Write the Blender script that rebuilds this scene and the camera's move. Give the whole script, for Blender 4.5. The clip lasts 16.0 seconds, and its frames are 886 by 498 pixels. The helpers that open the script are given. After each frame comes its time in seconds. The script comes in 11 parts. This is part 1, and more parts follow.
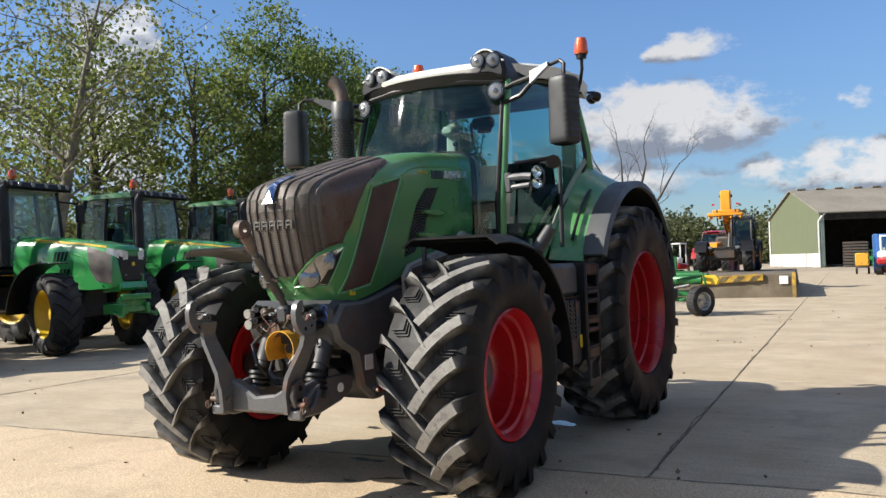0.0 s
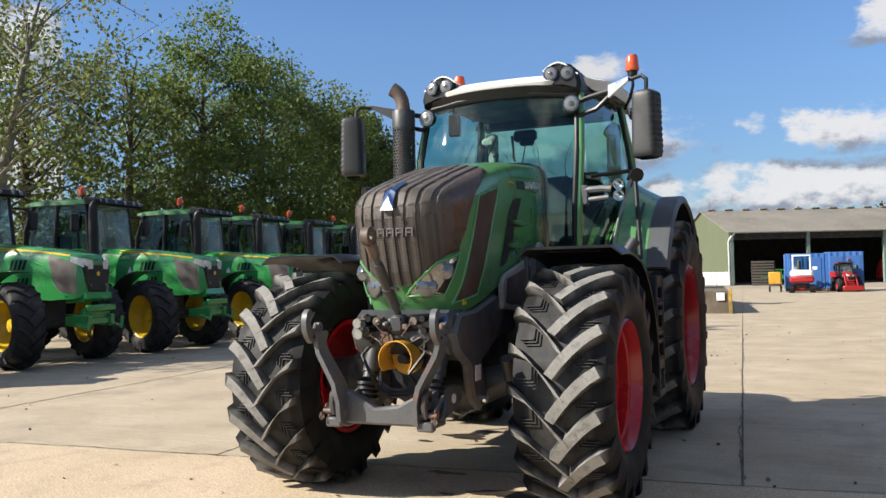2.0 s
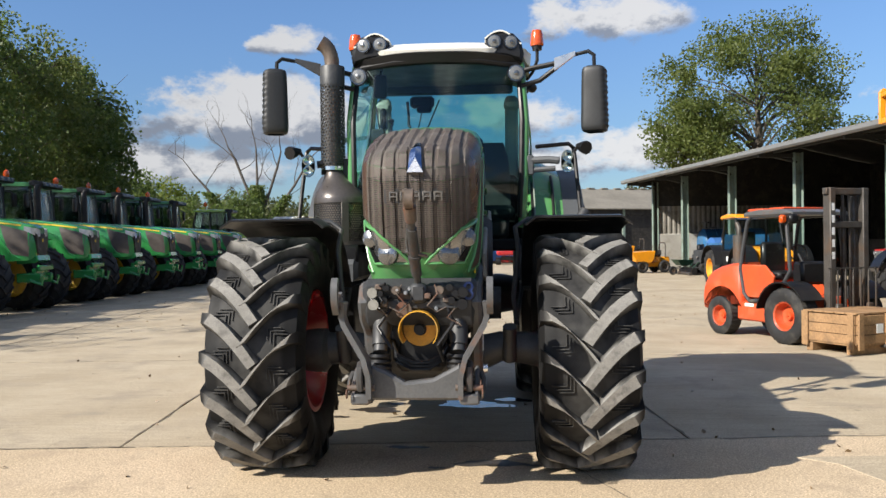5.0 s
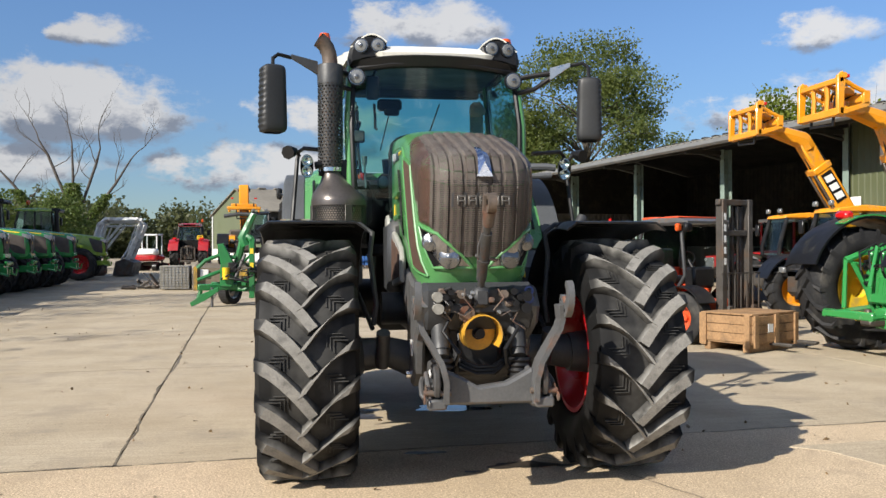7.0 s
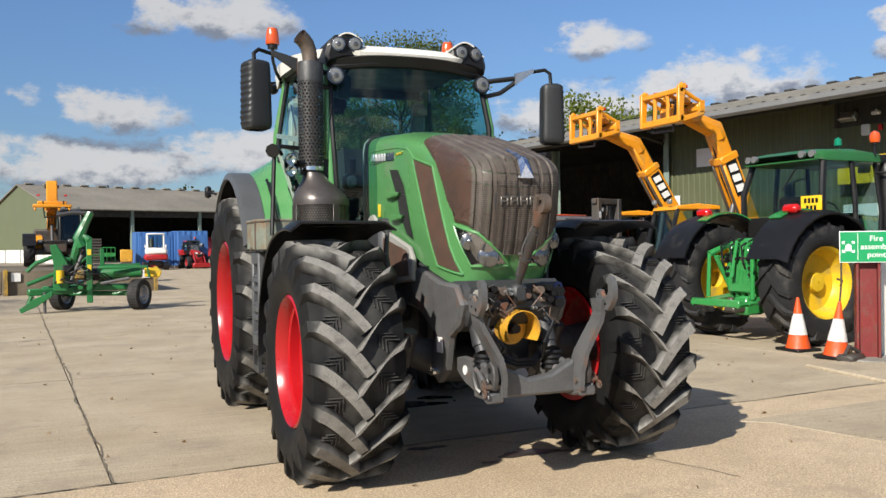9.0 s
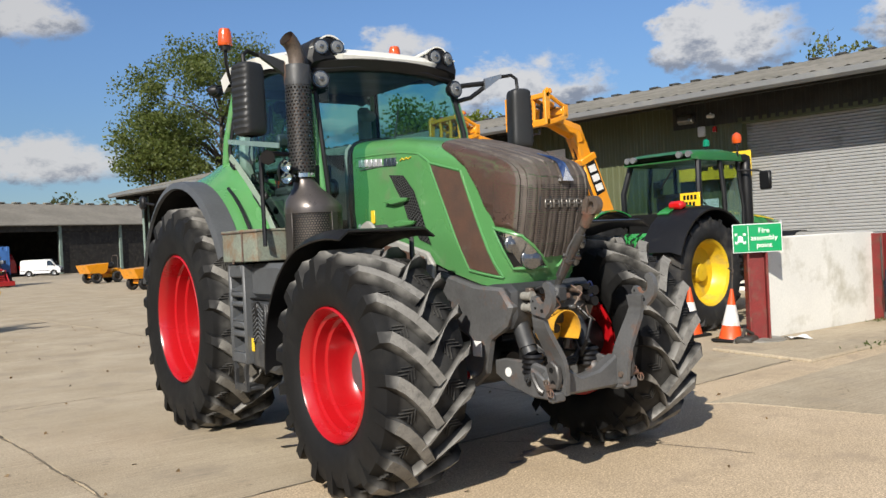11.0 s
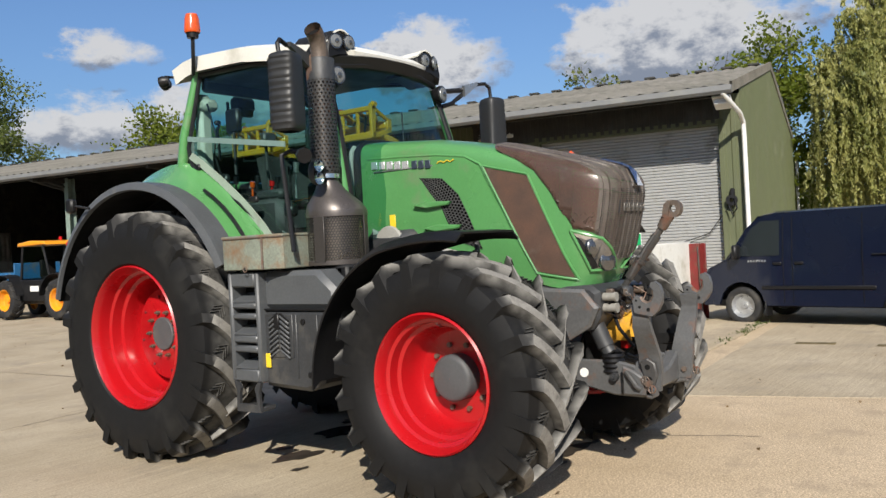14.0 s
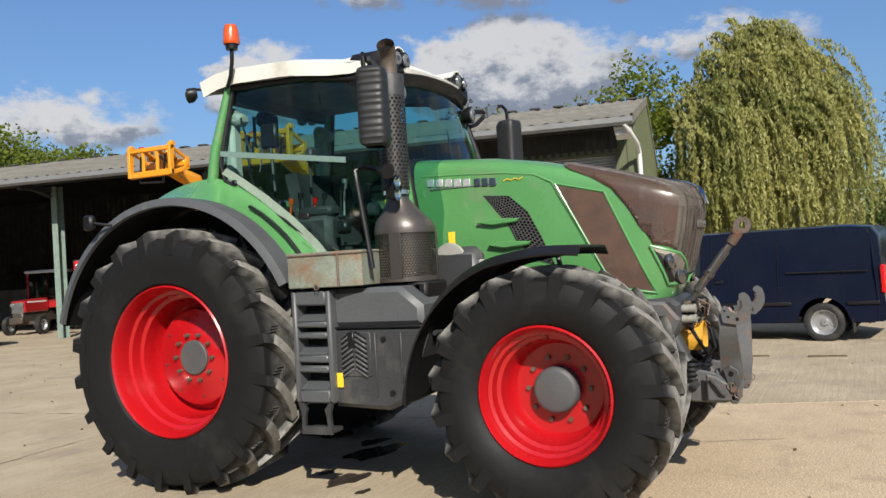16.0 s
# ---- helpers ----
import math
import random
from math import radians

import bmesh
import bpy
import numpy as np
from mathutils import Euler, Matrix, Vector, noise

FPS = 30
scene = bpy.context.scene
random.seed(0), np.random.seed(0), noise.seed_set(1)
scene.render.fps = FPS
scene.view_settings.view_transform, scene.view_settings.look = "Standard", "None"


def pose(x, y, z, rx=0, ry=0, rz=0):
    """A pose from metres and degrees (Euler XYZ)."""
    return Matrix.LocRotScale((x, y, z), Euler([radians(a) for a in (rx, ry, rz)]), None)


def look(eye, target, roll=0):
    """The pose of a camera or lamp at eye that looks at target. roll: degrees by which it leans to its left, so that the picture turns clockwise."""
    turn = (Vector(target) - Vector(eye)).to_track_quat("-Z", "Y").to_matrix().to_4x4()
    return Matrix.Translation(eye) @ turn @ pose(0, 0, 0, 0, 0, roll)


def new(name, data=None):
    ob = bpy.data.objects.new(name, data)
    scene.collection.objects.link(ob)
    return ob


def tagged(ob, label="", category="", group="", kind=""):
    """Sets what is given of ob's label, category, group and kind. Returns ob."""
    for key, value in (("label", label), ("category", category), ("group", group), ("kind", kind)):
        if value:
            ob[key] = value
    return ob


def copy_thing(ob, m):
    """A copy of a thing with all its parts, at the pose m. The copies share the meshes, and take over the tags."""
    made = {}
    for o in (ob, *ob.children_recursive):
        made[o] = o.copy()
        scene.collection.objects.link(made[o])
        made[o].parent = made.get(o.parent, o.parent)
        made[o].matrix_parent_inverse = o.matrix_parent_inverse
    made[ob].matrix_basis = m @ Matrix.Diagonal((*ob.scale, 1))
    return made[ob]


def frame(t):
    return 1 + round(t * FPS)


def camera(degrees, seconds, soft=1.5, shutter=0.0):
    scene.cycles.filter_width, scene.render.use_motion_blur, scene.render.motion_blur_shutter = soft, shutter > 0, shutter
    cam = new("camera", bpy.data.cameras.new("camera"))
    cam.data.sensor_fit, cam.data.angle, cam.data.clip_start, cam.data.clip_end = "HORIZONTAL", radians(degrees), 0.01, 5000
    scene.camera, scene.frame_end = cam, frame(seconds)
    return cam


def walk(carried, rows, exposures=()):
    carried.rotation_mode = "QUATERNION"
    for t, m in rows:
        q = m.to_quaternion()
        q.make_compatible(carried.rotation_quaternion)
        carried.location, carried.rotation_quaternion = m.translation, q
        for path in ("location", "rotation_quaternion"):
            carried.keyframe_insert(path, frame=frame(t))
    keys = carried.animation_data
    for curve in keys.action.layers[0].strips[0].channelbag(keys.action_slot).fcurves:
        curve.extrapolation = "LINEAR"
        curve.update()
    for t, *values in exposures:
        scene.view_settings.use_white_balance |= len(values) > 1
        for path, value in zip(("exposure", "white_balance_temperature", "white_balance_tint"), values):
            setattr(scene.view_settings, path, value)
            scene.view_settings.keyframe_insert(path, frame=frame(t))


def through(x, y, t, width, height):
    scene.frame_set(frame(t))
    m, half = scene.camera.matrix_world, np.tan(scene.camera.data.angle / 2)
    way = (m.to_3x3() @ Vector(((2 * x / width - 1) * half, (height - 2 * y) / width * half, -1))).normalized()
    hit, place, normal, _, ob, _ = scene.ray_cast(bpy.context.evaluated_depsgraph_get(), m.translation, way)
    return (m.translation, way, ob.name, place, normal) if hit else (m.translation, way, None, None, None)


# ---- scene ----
cam = camera(55.0, 16.0)
PATH = [
    (0, (3.658, -4.946, 1.492), (2.657, -3.215, 1.528), -1.8),
    (0.5, (3.345, -5.044, 1.495), (2.398, -3.283, 1.533), -1.7),
    (1, (3.057, -5.243, 1.471), (2.164, -3.455, 1.54), -1.6),
    (1.5, (2.783, -5.439, 1.484), (1.934, -3.629, 1.548), -1.6),
    (2, (2.46, -5.508, 1.49), (1.648, -3.682, 1.556), -1.2),
    (2.5, (2.118, -5.627, 1.471), (1.371, -3.773, 1.529), -0.9),
    (3, (1.771, -5.733, 1.479), (1.128, -3.839, 1.518), -0.7),
    (3.5, (1.435, -5.715, 1.493), (0.921, -3.782, 1.514), -0.6),
    (4, (1.094, -5.752, 1.487), (0.722, -3.787, 1.491), -0.5),
    (4.5, (0.751, -5.789, 1.498), (0.516, -3.803, 1.493), -0.5),
    (4.7, (0.637, -5.781, 1.49), (0.448, -3.79, 1.479), -0.6),
    (6.8, (-0.81, -5.684, 1.497), (-0.558, -3.7, 1.492), -0.2),
    (7, (-0.985, -5.698, 1.499), (-0.687, -3.72, 1.495), -0.2),
    (7.5, (-1.346, -5.671, 1.502), (-0.938, -3.713, 1.503), -0.1),
    (8, (-1.682, -5.538, 1.522), (-1.158, -3.608, 1.522), -0.1),
    (8.5, (-2.079, -5.483, 1.51), (-1.436, -3.589, 1.505), -0.4),
    (9, (-2.442, -5.44, 1.522), (-1.687, -3.589, 1.508), -0.8),
    (9.2, (-2.574, -5.38, 1.503), (-1.777, -3.546, 1.485), -1.1),
    (11.3, (-3.938, -4.606, 1.582), (-2.734, -3.009, 1.569), -2.9),
    (11.5, (-4.094, -4.515, 1.584), (-2.851, -2.948, 1.575), -2.9),
    (12, (-4.376, -4.284, 1.558), (-3.043, -2.793, 1.546), -2.8),
    (12.5, (-4.57, -3.952, 1.588), (-3.157, -2.538, 1.572), -2.7),
    (13, (-4.865, -3.686, 1.585), (-3.381, -2.345, 1.567), -2.8),
    (13.5, (-5.099, -3.409, 1.568), (-3.549, -2.144, 1.55), -2.8),
    (14, (-5.259, -3.072, 1.602), (-3.648, -1.887, 1.589), -3.1),
    (14.5, (-5.535, -2.754, 1.59), (-3.865, -1.653, 1.591), -3.2),
    (15, (-5.736, -2.461, 1.586), (-4.018, -1.437, 1.595), -3.5),
    (15.5, (-5.882, -2.104, 1.612), (-4.121, -1.156, 1.635), -3.4),
    (16, (-6.134, -1.73, 1.613), (-4.333, -0.86, 1.644), -3.4),
]
walk(cam, [(t, look(eye, target, roll)) for t, eye, target, roll in PATH],
     exposures=[(0, 1.17), (3.5, 1.14), (7, 0.95), (9, 0.79), (12.5, 0.70), (16, 0.71)])

# ---------------------------------------------------------------- light
SUN_EL, SUN_AZ = math.atan2(1, 1.479), math.atan2(-0.85, -1.21)   # where the sun stands: height, bearing from +x
sun_data = bpy.data.lights.new("sun", "SUN")
sun_data.energy, sun_data.angle, sun_data.color = 4.2, radians(0.55), (1.0, 0.935, 0.835)
sun = new("sun", sun_data)
sun.matrix_world = look((-12.1, -8.5, 10.0), (0, 0, 0))

world = bpy.data.worlds.new("sky")
scene.world = world
world.use_nodes = True
CLOUD = 4.3


# cumulus heaps: bearing from +y towards +x, height above the horizon, half width, half height (degrees), density
HEAPS = [
    (-13.0, 13.2, 2.6, 1.2, .9), (-16.5, 8.3, 10.0, 3.2, 1.3), (-21.0, 5.0, 9.0, 2.2, 1.0), (-4.4, 9.0, 1.9, .9, .7), (1.6, 8.2, 4.2, 2.1, 1.1),
    (-1.0, 4.8, 9.0, 2.2, 1.1), (7.6, 14.2, 5.8, 2.2, 1.1), (9.5, 5.6, 6.5, 2.2, .9), (33.0, 12.8, 3.2, 1.4, .8), (31.5, 8.3, 9.0, 2.2, 1.0),
    (41.0, 9.6, 6.0, 2.4, 1.1), (53.6, 11.4, 4.8, 3.6, 1.4), (69.8, 11.8, 8.4, 4.4, 1.5), (78.0, 18.2, 22.0, 3.2, 1.2), (84.5, 12.6, 4.5, 2.0, .9),
]


def build_sky():
    nt = world.node_tree
    nt.nodes.clear()
    N, L = nt.nodes.new, nt.links.new
    sky = N("ShaderNodeTexSky")
    sky.sky_type, sky.sun_disc = "NISHITA", False
    sky.sun_elevation = SUN_EL
    sky.sun_rotation = math.pi / 2 - SUN_AZ
    sky.air_density, sky.dust_density, sky.ozone_density = 1.0, 0.15, 2.5
    tc = N("ShaderNodeTexCoord")
    sep = N("ShaderNodeSeparateXYZ")
    L(tc.outputs["Generated"], sep.inputs[0])

    def op(kind, *args, clamp=False):
        n = N("ShaderNodeMath"); n.operation = kind; n.use_clamp = clamp
        for i, v in enumerate(args):
            if isinstance(v, (int, float)):
                n.inputs[i].default_value = v
            else:
                L(v, n.inputs[i])
        return n.outputs[0]

    def billow(offset, scale, detail, rough):
        mp = N("ShaderNodeMapping")
        mp.inputs["Location"].default_value = offset
        mp.inputs["Scale"].default_value = (1.0, 1.0, 1.7)
        L(tc.outputs["Generated"], mp.inputs["Vector"])
        n = N("ShaderNodeTexNoise")
        n.inputs["Scale"].default_value, n.inputs["Detail"].default_value = scale, detail
        n.inputs["Roughness"].default_value, n.inputs["Lacunarity"].default_value = rough, 2.2
        L(mp.outputs[0], n.inputs["Vector"])
        return n.outputs["Fac"]

    deg = 180 / math.pi
    az = op("MULTIPLY", op("ARCTAN2", sep.outputs["X"], sep.outputs["Y"]), deg)
    el = op("MULTIPLY", op("ARCSINE", sep.outputs["Z"]), deg)
    # wander the outlines of the heaps
    wob = billow((CLOUD, 1.7, 0.4), 9.0, 6.0, 0.58)
    wob2 = billow((1.3, CLOUD, 2.2), 26.0, 5.0, 0.60)
    azw = op("ADD", az, op("MULTIPLY", op("SUBTRACT", wob, 0.5), 9.0))
    fine = op("ADD", op("MULTIPLY", op("SUBTRACT", wob, 0.5), 3.4), op("MULTIPLY", op("SUBTRACT", wob2, 0.5), 2.6))

    def field(lift):
        """How deep in a heap a direction lies; lift looks a little higher up."""
        e = op("ADD", el, lift) if lift else el
        total = None
        for a, h, w, t, d in HEAPS:
            u = op("MULTIPLY", op("SUBTRACT", azw, a), 1 / w)
            v = op("MULTIPLY", op("SUBTRACT", e, h), 1 / t)
            below = op("MULTIPLY", op("MINIMUM", v, 0.0), 0.55)      # flatter foot
            v = op("ADD", v, below)
            g = op("MULTIPLY", op("SUBTRACT", 1.0, op("ADD", op("MULTIPLY", u, u), op("MULTIPLY", v, v))), d)
            total = g if total is None else op("MAXIMUM", total, g)
        return total

    # past the named heaps mostly unseen cloud goes on all round, thickened to lift the fill light
    rest = op("MULTIPLY", op("SUBTRACT", billow((CLOUD, 1.7, 0.4), 5.2, 8.0, 0.54), 0.50), 9.0)
    away = op("GREATER_THAN", op("ABSOLUTE", op("SUBTRACT", az, 28.0)), 76.0)
    high = op("MULTIPLY", op("SUBTRACT", el, 22.0), 0.12, clamp=True)
    else_ = op("MAXIMUM", away, high)
    far = op("SUBTRACT", rest, op("MULTIPLY", op("SUBTRACT", 1.0, else_), 4.0))
    here = op("MAXIMUM", field(0), far)
    above = op("MAXIMUM", field(1.15), far)
    dense = op("ADD", here, fine)
    mask = N("ShaderNodeMapRange"); mask.interpolation_type = "SMOOTHSTEP"
    mask.inputs["From Min"].default_value, mask.inputs["From Max"].default_value = -0.10, 0.85
    L(dense, mask.inputs["Value"])
    # heaps are bright on top and on the sun's side, grey at the foot where more cloud stands above
    dens = N("ShaderNodeMapRange"); dens.interpolation_type = "SMOOTHSTEP"
    dens.inputs["From Min"].default_value, dens.inputs["From Max"].default_value = -0.30, 0.70
    L(op("ADD", op("MULTIPLY", op("SUBTRACT", above, here), 1.1), op("MULTIPLY", op("SUBTRACT", wob2, 0.45), 3.4)), dens.inputs["Value"])
    shade = N("ShaderNodeMix"); shade.data_type = "RGBA"
    shade.inputs[6].default_value = (6.5, 6.5, 6.6, 1)
    shade.inputs[7].default_value = (2.3, 2.6, 3.25, 1)
    L(dens.outputs[0], shade.inputs[0])
    # cloud straight across from the sun is lit full in the face, unseen cloud near the sun is boosted to fill shade
    dot = N("ShaderNodeVectorMath"); dot.operation = "DOT_PRODUCT"
    L(tc.outputs["Generated"], dot.inputs[0])
    dot.inputs[1].default_value = (math.cos(SUN_EL) * math.cos(SUN_AZ), math.cos(SUN_EL) * math.sin(SUN_AZ), math.sin(SUN_EL))
    front = op("MULTIPLY", op("MAXIMUM", op("MULTIPLY", dot.outputs["Value"], -1.0), 0.0), 0.42)
    fill_glow = op("MULTIPLY", op("POWER", op("MAXIMUM", dot.outputs["Value"], 0.0), 2.0), 2.6)
    gain = op("ADD", op("ADD", 0.86, front), fill_glow)
    lit = N("ShaderNodeVectorMath"); lit.operation = "SCALE"
    L(shade.outputs[2], lit.inputs[0]); L(gain, lit.inputs["Scale"])
    tint = N("ShaderNodeMix"); tint.data_type = "RGBA"; tint.blend_type = "MULTIPLY"
    tint.inputs[0].default_value = 1.0
    tint.inputs[7].default_value = (0.875, 1.045, 1.27, 1)      # a deep blue autumn sky
    low = N("ShaderNodeMapRange"); low.interpolation_type = "SMOOTHSTEP"      # a duller sky low down
    low.inputs["From Min"].default_value, low.inputs["From Max"].default_value = 0.0, 0.30
    low.inputs["To Min"].default_value = 0.66
    L(sep.outputs["Z"], low.inputs["Value"])
    dim = N("ShaderNodeVectorMath"); dim.operation = "SCALE"
    L(sky.outputs[0], dim.inputs[0]); L(low.outputs[0], dim.inputs["Scale"])
    L(dim.outputs[0], tint.inputs[6])
    hz = N("ShaderNodeMapRange")
    hz.inputs["From Min"].default_value, hz.inputs["From Max"].default_value = -0.02, 0.05
    L(sep.outputs["Z"], hz.inputs["Value"])
    cover = op("MULTIPLY", op("MULTIPLY", mask.outputs[0], hz.outputs[0]), 0.95)
    mix = N("ShaderNodeMix"); mix.data_type = "RGBA"
    L(cover, mix.inputs[0]); L(tint.outputs[2], mix.inputs[6]); L(lit.outputs[0], mix.inputs[7])
    bg = N("ShaderNodeBackground"); bg.inputs["Strength"].default_value = 0.055
    out = N("ShaderNodeOutputWorld")
    L(mix.outputs[2], bg.inputs["Color"]); L(bg.outputs[0], out.inputs[0])


build_sky()

# ---------------------------------------------------------------- materials
def mat(name, col, rough=0.6, metal=0.0, var=0.18, scale=3.0, col2=None, fine=60.0, bump=0.12, depth=0.004, coat=0.0,
        dirt=None, dirt_amount=0.35, dirt_scale=2.5, rvar=0.12, spec=0.5, world=False, stones=None, brush=0.0):
    """Painted, cast or mineral surface: a broad and a fine variation of colour, gloss and relief, with dirt in patches."""
    m = bpy.data.materials.new(name)
    m.use_nodes = True
    nt = m.node_tree
    N, L = nt.nodes.new, nt.links.new
    p = nt.nodes["Principled BSDF"]
    at = N("ShaderNodeNewGeometry").outputs["Position"] if world else N("ShaderNodeTexCoord").outputs["Object"]
    n1 = N("ShaderNodeTexNoise"); n1.inputs["Scale"].default_value = scale; n1.inputs["Detail"].default_value = 6
    n2 = N("ShaderNodeTexNoise"); n2.inputs["Scale"].default_value = fine; n2.inputs["Detail"].default_value = 4
    L(at, n1.inputs["Vector"]); L(at, n2.inputs["Vector"])
    c2 = col2 or tuple(c * (1 - var * 2) for c in col)
    r1 = N("ShaderNodeMapRange"); r1.inputs["From Min"].default_value, r1.inputs["From Max"].default_value = 0.3, 0.7
    L(n1.outputs["Fac"], r1.inputs["Value"])
    a = N("ShaderNodeMix"); a.data_type = "RGBA"
    a.inputs[6].default_value, a.inputs[7].default_value = (*col, 1), (*c2, 1)
    L(r1.outputs[0], a.inputs[0])
    b = N("ShaderNodeMix"); b.data_type = "RGBA"; b.blend_type = "MULTIPLY"
    r2 = N("ShaderNodeMapRange"); r2.inputs["From Min"].default_value, r2.inputs["From Max"].default_value = 0.3, 0.7
    r2.inputs["To Min"].default_value, r2.inputs["To Max"].default_value = 1 - var, 1 + var * 0.6
    L(n2.outputs["Fac"], r2.inputs["Value"])
    cc = N("ShaderNodeCombineColor")
    for i in range(3):
        L(r2.outputs[0], cc.inputs[i])
    b.inputs[0].default_value = 1.0
    L(a.outputs[2], b.inputs[6]); L(cc.outputs[0], b.inputs[7])
    last = b.outputs[2]
    rr = N("ShaderNodeMapRange"); rr.inputs["From Min"].default_value, rr.inputs["From Max"].default_value = 0.3, 0.7
    rr.inputs["To Min"].default_value, rr.inputs["To Max"].default_value = max(0.02, rough - rvar), min(1, rough + rvar)
    L(n1.outputs["Fac"], rr.inputs["Value"])
    rlast = rr.outputs[0]
    if dirt:
        n3 = N("ShaderNodeTexNoise"); n3.inputs["Scale"].default_value = dirt_scale; n3.inputs["Detail"].default_value = 8
        n3.inputs["Roughness"].default_value = 0.65
        L(at, n3.inputs["Vector"])
        r3 = N("ShaderNodeMapRange")
        r3.inputs["From Min"].default_value, r3.inputs["From Max"].default_value = 0.62 - dirt_amount * 0.4, 0.78 - dirt_amount * 0.3
        L(n3.outputs["Fac"], r3.inputs["Value"])
        d = N("ShaderNodeMix"); d.data_type = "RGBA"; d.inputs[7].default_value = (*dirt, 1)
        L(r3.outputs[0], d.inputs[0]); L(last, d.inputs[6])
        last = d.outputs[2]
        rd = N("ShaderNodeMix"); rd.data_type = "FLOAT"; rd.inputs[3].default_value = 0.85
        L(r3.outputs[0], rd.inputs[0]); L(rlast, rd.inputs[2])
        rlast = rd.outputs[0]
    if brush:                      # faint drag marks of the broom, all one way
        mp = N("ShaderNodeMapping"); mp.inputs["Rotation"].default_value = (0, 0, 0.55); mp.inputs["Scale"].default_value = (1.2, 46, 1)
        L(at, mp.inputs["Vector"])
        nb = N("ShaderNodeTexNoise"); nb.inputs["Scale"].default_value = 1.0; nb.inputs["Detail"].default_value = 3
        L(mp.outputs[0], nb.inputs["Vector"])
        rb = N("ShaderNodeMapRange"); rb.inputs["From Min"].default_value, rb.inputs["From Max"].default_value = 0.35, 0.65
        rb.inputs["To Min"].default_value, rb.inputs["To Max"].default_value = 1 - brush, 1 + brush * 0.5
        L(nb.outputs["Fac"], rb.inputs["Value"])
        cb = N("ShaderNodeCombineColor")
        for i in range(3):
            L(rb.outputs[0], cb.inputs[i])
        bb = N("ShaderNodeMix"); bb.data_type = "RGBA"; bb.blend_type = "MULTIPLY"; bb.inputs[0].default_value = 1.0
        L(last, bb.inputs[6]); L(cb.outputs[0], bb.inputs[7])
        last = bb.outputs[2]
    if stones:                     # (stones a metre, darkest, lightest, reach): chips of many tones in the matrix
        for per, lo, hi, reach in stones:
            vo = N("ShaderNodeTexVoronoi"); vo.inputs["Scale"].default_value = per
            L(at, vo.inputs["Vector"])
            sv = N("ShaderNodeSeparateColor"); L(vo.outputs["Color"], sv.inputs[0])
            rs = N("ShaderNodeMapRange"); rs.inputs["To Min"].default_value, rs.inputs["To Max"].default_value = lo, hi
            L(sv.outputs[0], rs.inputs["Value"])
            cs = N("ShaderNodeCombineColor")
            for i in range(3):
                L(rs.outputs[0], cs.inputs[i])
            inn = N("ShaderNodeMapRange")
            inn.inputs["From Min"].default_value, inn.inputs["From Max"].default_value = reach, reach * 0.7
            L(vo.outputs["Distance"], inn.inputs["Value"])
            bs = N("ShaderNodeMix"); bs.data_type = "RGBA"; bs.blend_type = "MULTIPLY"
            L(inn.outputs[0], bs.inputs[0]); L(last, bs.inputs[6]); L(cs.outputs[0], bs.inputs[7])
            last = bs.outputs[2]
    L(last, p.inputs["Base Color"]); L(rlast, p.inputs["Roughness"])
    p.inputs["Metallic"].default_value = metal
    p.inputs["Specular IOR Level"].default_value = spec
    if coat:
        p.inputs["Coat Weight"].default_value, p.inputs["Coat Roughness"].default_value = coat, 0.06
    if bump:
        bp = N("ShaderNodeBump"); bp.inputs["Strength"].default_value, bp.inputs["Distance"].default_value = bump, depth
        L(n2.outputs["Fac"], bp.inputs["Height"]); L(bp.outputs[0], p.inputs["Normal"])
    return m


